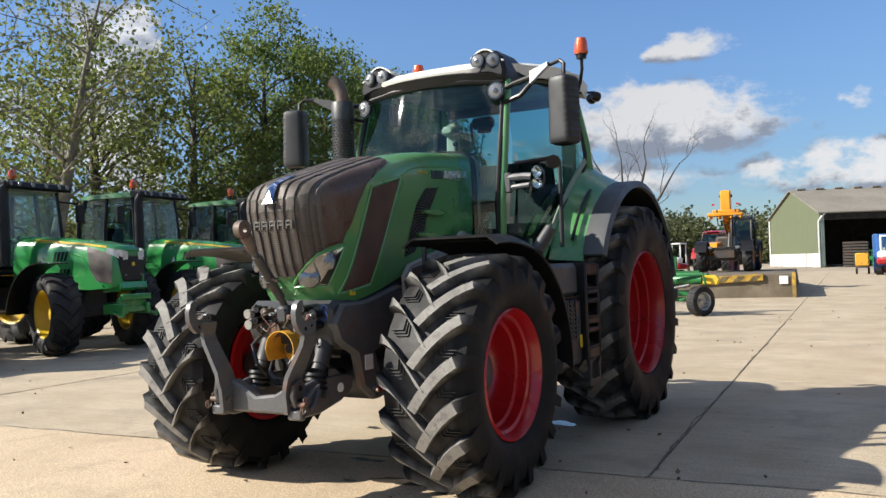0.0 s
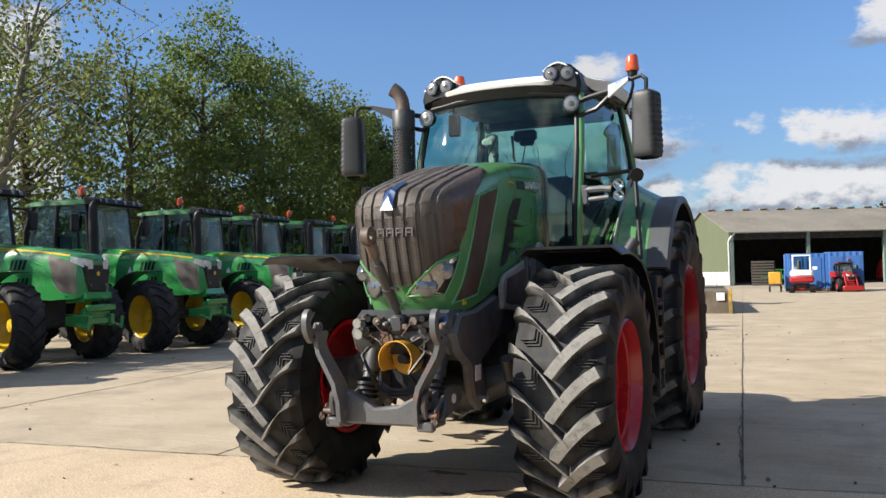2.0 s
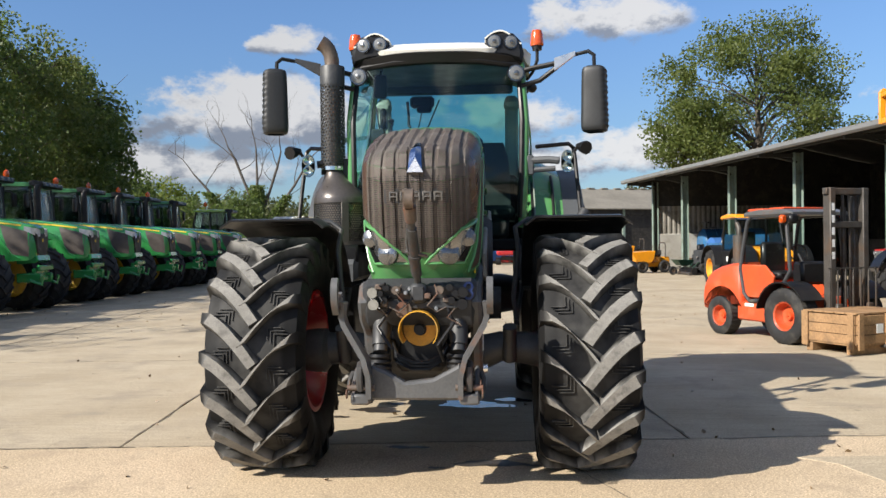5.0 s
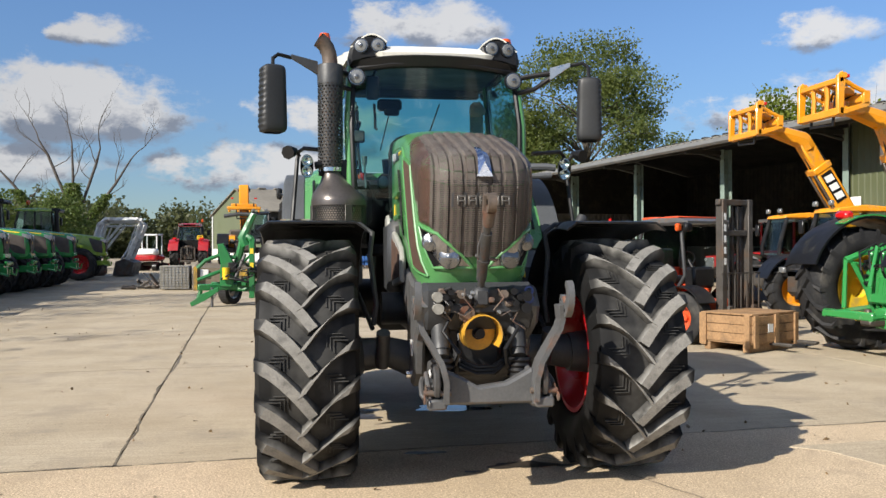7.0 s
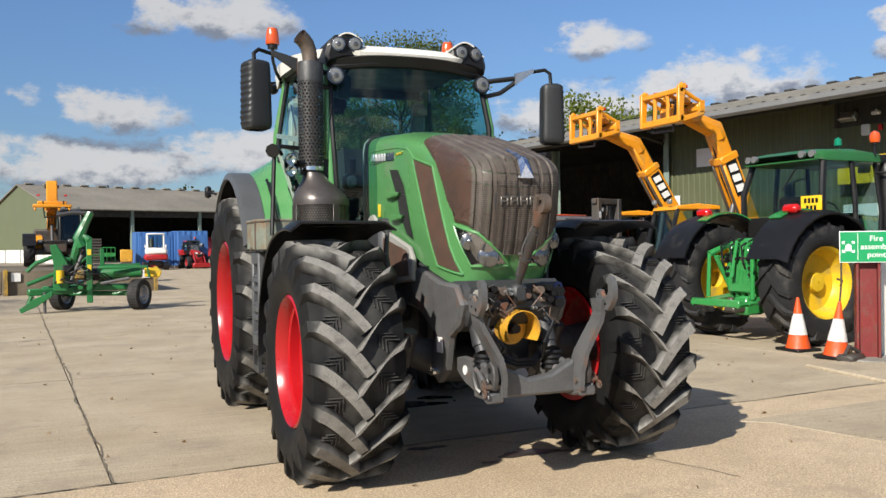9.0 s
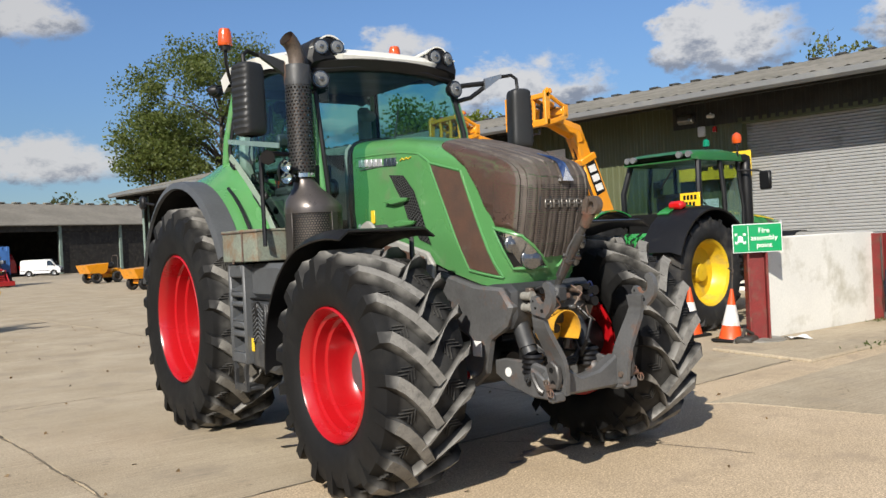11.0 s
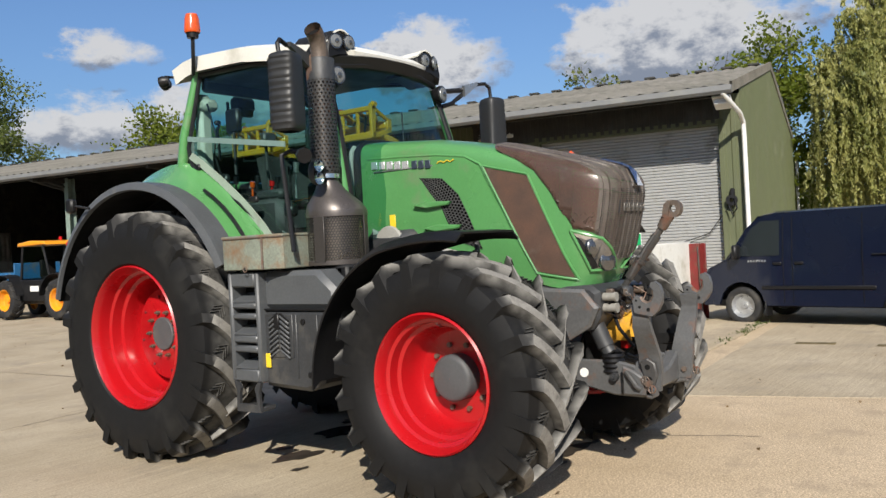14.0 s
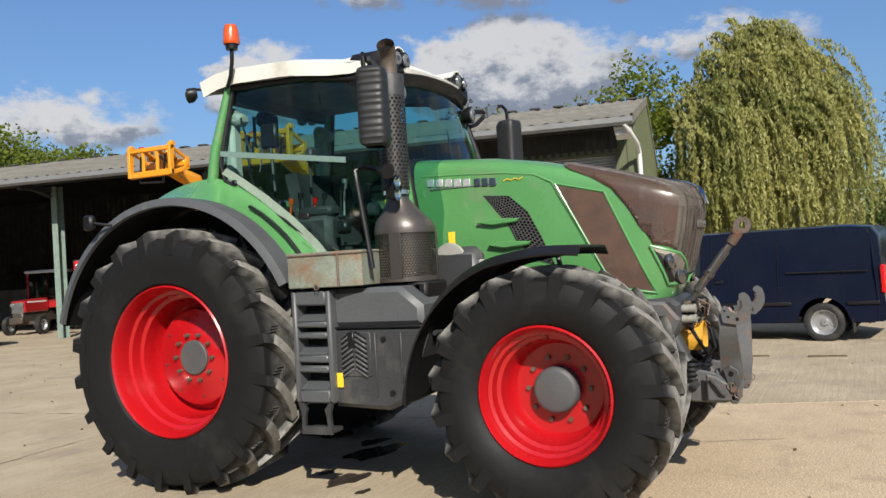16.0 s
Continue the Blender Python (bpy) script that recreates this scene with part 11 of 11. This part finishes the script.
def tree(x, y, H, R, base, leaf, label, seed, bark=None, count=14000, size=.20, clumps=90, clump=.8, lean=(0, 0), group="yard trees", trunk=.28, hollow=.45):
    """Broadleaf tree: tapered trunk, forking limbs, crown of leaf clumps with gaps. base: height at which the crown begins."""
    rng = np.random.default_rng(seed)
    T = thing("tree", pose(x, y, 0), label, "tree", group)
    wood = M()
    spine = [V(lean[0] * t ** 1.5 + .15 * math.sin(seed + 5 * t), lean[1] * t ** 1.5 + .15 * math.cos(seed * 2 + 4 * t), H * .86 * t) for t in (0, .12, .3, .5, .7, .88, 1)]
    wood.tube(spine, [trunk * k for k in (1.25, 1.0, .85, .62, .40, .2, .06)], 8)
    cz, hz = (H + base) / 2, (H - base) / 2
    C = []
    for i in range(clumps):
        while True:
            p = rng.uniform(-1, 1, 3)
            q = np.linalg.norm(p)
            if hollow < q < 1:
                break
        bump = 1 + .22 * noise.noise(Vector(p * 2.1) + Vector((seed, 0, 0)))
        w = .80 + .20 * math.cos(p[2] * 1.5)
        c = np.array([p[0] * R * bump * w + lean[0] * (p[2] + 1) / 2, p[1] * R * bump * w + lean[1] * (p[2] + 1) / 2, cz + p[2] * hz * bump])
        if c[2] < base * .8:
            continue
        C.append(c)
    for i, c in enumerate(C):
        if i % 3:
            continue
        h = max(base * .55, min(c[2] - R * .35, H * .8))
        t = h / (H * .86)
        s = V(lean[0] * t ** 1.5, lean[1] * t ** 1.5, h)
        e = Vector(c)
        m1 = s.lerp(e, .45) + V(0, 0, .10 * (e - s).length)
        r0 = trunk * (.34 - .2 * t)
        wood.tube([s, m1, e], [max(r0, .03), max(r0 * .55, .02), .012], 5, cap=False)
        for k in range(2):
            e2 = e + Vector(rng.normal(size=3)) * clump * .8
            wood.tube([m1.lerp(e, .5), e2], [.018, .006], 4, cap=False)
    part("trunk", wood, bark or BARK, T, "", 60)
    per = max(20, count // max(1, len(C)))
    P = []
    for c in C:
        k = int(per * rng.uniform(.5, 1.5))
        sc = clump * rng.uniform(.7, 1.3)
        P.append(c + np.clip(rng.normal(size=(k, 3)), -1.5, 1.5) * np.array([sc, sc, sc * .7]) * .58)
    leaves("crown", np.concatenate(P), size, leaf, T, rng)
    return T


# the wood behind the parked tractors
tree(-20.5, -.5, 12.5, 2.6, 3.0, LEAF_PALE, "tall thin-leaved poplar with pale bark", 9, BARK_PALE, 1700, .16, 60, .85, (.6, .3), trunk=.22, hollow=.3)
tree(-20.2, 4.2, 12.5, 2.6, 3.0, LEAF_PALE, "tall thin-leaved poplar with pale bark", 10, BARK_PALE, 1700, .16, 60, .85, (.6, .3), trunk=.22, hollow=.3)
tree(-20.0, 8.6, 13.0, 3.2, 3.0, LEAF_PALE, "tall thin-leaved poplar with pale bark", 11, BARK_PALE, 2600, .16, 70, .85, (1.0, .5), trunk=.22, hollow=.3)
tree(-20.8, 12.0, 12.6, 3.4, 3.2, LEAF_PALE, "tall thin-leaved poplar with pale leaning trunk", 12, BARK_PALE, 4200, .16, 90, .85, (2.4, 1.0), trunk=.24, hollow=.3)
tree(-22.5, 15.5, 10.4, 3.6, 1.4, LEAF_MID, "yellow-green field maple behind parked tractors", 13, None, 7500, 0.19, 100, .85)
tree(-21.5, 19.2, 10.6, 3.5, 1.2, LEAF_MID, "yellow-green field maple behind parked tractors", 14, None, 11000, 0.19, 110, .85)
tree(-21.0, 22.8, 13.0, 3.3, 1.6, LEAF_DARK, "tall dark green oak behind parked tractors", 15, None, 18000, 0.18, 130, .85)
tree(-21.2, 27.2, 12.1, 3.4, 1.4, LEAF_DARK, "green oak with a rounded crown", 16, None, 19000, 0.18, 130, .85)
tree(-21.0, 31.6, 12.2, 3.4, 1.2, LEAF_MID, "green oak with a rounded crown", 17, None, 19000, 0.18, 130, .85)
tree(-21.2, 35.6, 11.8, 3.1, 1.0, LEAF_DARK, "dense dark green oak at the wood's end", 18, None, 20000, 0.20, 140, .85)
tree(-21.8, 39.2, 9.6, 2.5, .8, LEAF_DARK, "dense dark green oak at the wood's end", 19, None, 24000, 0.23, 120, .85)
tree(-24.5, 15.0, 9.0, 4.2, .6, LEAF_MID, "thin tree deep in the wood", 22, None, 3500, 0.22, 80, 1.0)
tree(-22.0, 46.0, 5.8, 2.6, .2, LEAF_DARK, "dark green thorn bush", 23, None, 9000, .20, 70, .8, trunk=.14)
tree(-21.5, 51.5, 5.0, 3.0, .2, LEAF_DARK, "dark green thorn bush", 24, None, 9000, .20, 70, .8, trunk=.14)
tree(-23.6, 55.0, 6.4, 2.7, .3, LEAF_LIME, "sunlit thorn tree past the wood's end", 26, None, 12000, .20, 90, .8, trunk=.16)
tree(-19.0, 58.0, 5.6, 2.2, .2, LEAF_DARK, "ivy-grown bush beside a dead tree", 25, None, 7000, .22, 60, .8, trunk=.14)
# beyond the sheds
tree(18.2, 53.0, 16.6, 6.2, 4.0, LEAF_OLIVE, "large spreading green oak behind the shed", 31, None, 38000, .22, 150, 1.15, trunk=.45)
tree(13.6, 54.0, 11.6, 2.5, 6.8, LEAF_OLIVE, "reaching limb side of a large green oak", 32, None, 7000, .24, 60, .9, trunk=.25)
tree(33.0, 46.0, 11.2, 5.0, 2.0, LEAF_LIME, "sunlit yellow-green tree behind the shed roof", 34, None, 11000, .28, 90, 1.2)
tree(27.2, 41.8, 10.2, 3.4, 2.0, LEAF_LIME, "sunlit yellow-green tree behind the shed roof", 35, None, 9000, .26, 70, 1.1)
tree(30.4, 39.0, 9.8, 2.6, 2.0, LEAF_LIME, "sunlit yellow-green tree behind the shed roof", 36, None, 7000, .26, 60, 1.0)
tree(26.8, 7.5, 8.0, 1.6, 5.0, LEAF_LIME, "sparse young tree behind the workshop gable", 37, None, 900, .18, 40, .5, trunk=.10, hollow=.2)
tree(25.4, 11.8, 8.3, 1.5, 5.0, LEAF_PALE, "sparse young tree behind the workshop roof", 38, None, 700, .18, 36, .5, trunk=.10, hollow=.2)
tree(31.2, 6.4, 9.6, 2.2, 1.0, LEAF_LIME, "yellow-green tree beside the workshop gable", 39, None, 8000, .22, 80, .8)
tree(40.5, -5.6, 11.0, 2.8, 2.0, LEAF_PALE, "thin-leaved grey-green tree beyond the van", 40, None, 2600, .20, 80, .8)
tree(41.5, -4.6, 4.6, 2.4, .2, LEAF_DARK, "dark green bush beyond the van", 42, None, 6000, .22, 60, .8, trunk=.12)
tree(44.0, -9.0, 10.0, 4.0, .6, LEAF_DARK, "dark green tree beyond the van", 41, None, 8000, .28, 80, 1.0)


def willow(x, y, H, R, seed):
    rng = np.random.default_rng(seed)
    T = thing("willow_tree", pose(x, y, 0), "weeping willow with long yellow-green hanging branches", "tree")
    wood = M()
    wood.tube([(0, 0, 0), (.1, .1, 2), (.0, .2, 4.5), (-.1, .1, 7.0)], [.45, .38, .30, .16], 10)
    P = []
    wind = np.array([.25, -.97])                     # the crown streams away from the shed
    for i in range(185):
        a = rng.uniform(0, 2 * math.pi)
        q = rng.uniform(.03, 1) ** .55
        rim = R * (1 + .14 * math.sin(3 * a + seed) + .10 * math.sin(7 * a))
        high = rng.uniform() < .58
        zt = H * (1 - .40 * q ** 2.6) * (rng.uniform(.88, .98) if high else rng.uniform(.48, .86))
        c = np.array([rim * q * math.cos(a), rim * q * math.sin(a), zt])
        if i % 3 == 0:
            s = V(0, 0, 4.0 + 2.5 * rng.uniform())
            wood.tube([s, V(c[0] * .5, c[1] * .5, (s.z + zt) * .5 + .8), V(*c)], [.10, .06, .02], 5, cap=False)
        gust = rng.uniform(.5, 1.3) if high else rng.uniform(.05, .35)
        out = np.array([math.cos(a), math.sin(a)]) * .30 + wind * gust
        sway = rng.normal(size=2) * .34
        for k in range(rng.integers(5, 10)):
            o = c + rng.normal(size=3) * np.array([.30, .30, .22])
            ln = (zt - 1.0) * (rng.uniform(.16, .50) if high and q < .8 else rng.uniform(.35, .90))
            n = int(ln * 38) + 14
            t = np.sort(rng.uniform(0, 1, n))
            sw = sway + rng.normal(size=2) * .16
            arch = np.sin(np.clip(t * 1.9, 0, 1.57))
            px = o[0] + out[0] * arch + sw[0] * t + rng.normal(size=n) * .035
            py = o[1] + out[1] * arch + sw[1] * t + rng.normal(size=n) * .035
            pz = o[2] + .30 * gust * np.sin(np.clip(t * 5, 0, 3.14)) - ln * t ** 1.5 + rng.normal(size=n) * .03
            P.append(np.stack([px, py, pz], 1))
    part("trunk", wood, BARK, T, "", 60)
    leaves("crown", np.concatenate(P), .085, LEAF_WILLOW, T, rng, hang=.5, long=2.4)


willow(30.4, 1.75, 10.9, 2.7, 51)


def dead_ivy_tree(x, y):
    """Old dead tree with several bare stems that fork and crook, ivy thick round the foot."""
    rng = random.Random(21)
    T = thing("bare_tree", pose(x, y, 0), "wide dead tree with bare crooked stems and ivy", "tree", "dead trees")
    wood = M()

    def twig(p, d, ln, r, depth):
        pts, rs = [p], [r]
        for i in range(4):
            d = (d + V(rng.uniform(-.34, .34), rng.uniform(-.3, .3), rng.uniform(-.10, .22))).normalized()
            p = p + d * ln / 4
            pts.append(p)
            rs.append(r * (1 - .17 * (i + 1)))
        wood.tube(pts, rs, 5 if depth < 1 else 4, cap=False)
        if depth < 3:
            for k in range(3 if depth < 2 else 2):
                q = pts[1 + k % 4] if k else pts[-1]
                side = V(rng.uniform(-.9, .9), rng.uniform(-.6, .6), rng.uniform(.15, .8))
                twig(q, (d * .5 + side).normalized(), ln * rng.uniform(.42, .66), rs[-1] * .9 if not k else r * .5, depth + 1)

    stems = [[(0, 0, 0), (-.1, 0, 4), (.2, 0, 8), (.1, 0, 11.5)], [(.1, 0, 3.5), (1.2, .3, 6.5), (2.2, .3, 9.5), (2.6, .2, 11.0)],
             [(.2, 0, 2.5), (2.2, -.2, 5.0), (4.0, 0, 7.6), (5.4, .2, 10.0)], [(-.1, 0, 5.5), (-1.2, .2, 8.0), (-2.0, 0, 10.2), (-2.8, 0, 11.6)],
             [(0, 0, 2.0), (-3.0, .6, 4.6), (-5.4, .8, 7.6), (-6.6, .6, 9.0)]]
    for q in stems:
        pts = [V(*p) for p in q]
        wood.tube(pts, [.30 if q is stems[0] else .19, .20 if q is stems[0] else .14, .13, .07], 7, cap=False)
        twig(pts[-1], (pts[-1] - pts[-2]).normalized(), 3.6, .065, 0)
        twig(pts[2], (pts[2] - pts[1]).normalized() + V(rng.choice((-1, 1)) * .8, 0, .2), 3.4, .06, 0)
        twig(pts[1].lerp(pts[2], .5), V(rng.choice((-1, 1)), .2, .5).normalized(), 2.6, .05, 1)
    part("dead_wood", wood, DEAD_BARK, T, "", 60)
    r2 = np.random.default_rng(21)
    P = []
    for q, top, w, n in ((stems[0], 7.6, 1.05, 9000), (stems[2], 6.6, .75, 4500), (stems[4], 7.0, .85, 5000)):
        z = r2.uniform(0, 1, n) ** .9 * top
        px = np.interp(z, [p[2] for p in q], [p[0] for p in q])
        ww = w * (1 - .62 * z / top)
        P.append(np.stack([px + r2.normal(size=n) * ww * .75, r2.normal(size=n) * ww * .75, z], 1))
    leaves("ivy", np.concatenate(P), .26, LEAF_DARK, T, r2)


dead_ivy_tree(-23.6, 78.5)


def far_wood():
    rng = np.random.default_rng(77)
    P = []
    # a ring of hedges and copses all round, far out
    for i in range(430):
        a = rng.uniform(0, 2 * math.pi) if i % 4 == 0 else rng.uniform(-.5, 2.8)
        d = rng.uniform(120, 148)
        h = rng.uniform(7.0, 11.0) * (1.2 if rng.uniform() < .15 else 1)
        c = np.array([d * math.cos(a), d * math.sin(a) + 10, 0])
        n = 740
        q = rng.normal(size=(n, 3))
        q *= rng.uniform(.45, 1.0, (n, 1)) / np.linalg.norm(q, axis=1)[:, None]
        w = rng.uniform(2.6, 4.6)
        q = q * np.array([w, w, h * .55]) * (1 + .14 * np.sin(q[:, :1] * 9 + i) * np.cos(q[:, 1:2] * 8)) + np.array([0, 0, h * .48])
        q[:, 2] = np.maximum(q[:, 2], .2)
        P.append(c + q)
    ob = leaves("far_hedges", np.concatenate(P), .74, LEAF_FAR, None, rng)
    tagged(ob, "distant hedges and copses round the farm", "hedge", kind="stuff")
    core = M()
    core.lathe([(0, 150), (5.2, 150.5)], (0, 10, 0), 120, "z")
    solo("backdrop_hedge", core, LEAF_FAR, "dark mass of far hedges along the horizon", "hedge", kind="structure")


far_wood()

# weeds along the foot of the low wall and litter on the concrete
WEED = leaf_mat("weed_leaf", (0.06, 0.10, 0.02), (0.13, 0.15, 0.04))
rng = np.random.default_rng(5)
P = []
for cx, cy, n, w in ((8.7, 1.02, 90, .22), (7.7, .93, 70, .20), (9.2, 2.1, 90, .18), (6.6, .86, 40, .20), (8.1, .97, 60, .25), (10.6, 9.0, 400, .5), (8.3, 7.6, 300, .35)):
    P.append(np.stack([cx + rng.normal(size=n) * w, cy + rng.normal(size=n) * .045, np.abs(rng.normal(size=n)) * .022 + .012], 1))
tagged(leaves("weeds", np.concatenate(P), .030, WEED, None, rng, hang=0, long=2.2), "small green weeds in the joints by the wall", "weeds", kind="stuff")
LITTER = leaf_mat("dry_leaf", (0.10, 0.065, 0.03), (0.20, 0.13, 0.06), 0.1)
n = 420
P = np.stack([rng.uniform(-12, 9, n), rng.uniform(-5, 22, n), np.full(n, .008)], 1)
tagged(leaves("fallen_leaves", P, .045, LITTER, None, rng), "dry fallen leaves scattered over the concrete", "leaves", kind="stuff")

# ---------------------------------------------------------------- concrete slabs of the yard, each its own piece
def slabs():
    SW, SLN, gap = 4.28, 4.9, .016
    kinds = {}
    for key, mt in (("concrete_slab", CONCRETE),):
        kinds[key] = M().box((SW / 2, SLN / 2, -.05), (SW - gap, SLN - gap, .10), .003).mesh(key, mt)
    front = M().box((0, -6.0, -.05), (60.0, 12.0 - gap, .10), .003)
    part("aggregate_slab", front, AGGREGATE, ground).matrix_basis = YARD
    apron = M().prism([(2.72, .02), (3.25, -1.9), (3.9, -4.2), (6.6, -5.4), (16.5, -5.4), (16.5, 1.4), (2.50, .20)], -.05, .004, "xy", .003)
    part("concrete_slab", apron, CONCRETE, ground)
    for i in range(-7, 7):
        for j in range(0, 14):
            key = "concrete_slab"
            ob = new(key, kinds[key])
            ob.parent = ground
            random.seed(i * 91 + j)
            ob.matrix_basis = Matrix.Translation((0, 0, random.uniform(-.002, .0))) @ YARD @ pose(i * SW, j * SLN, 0)


slabs()
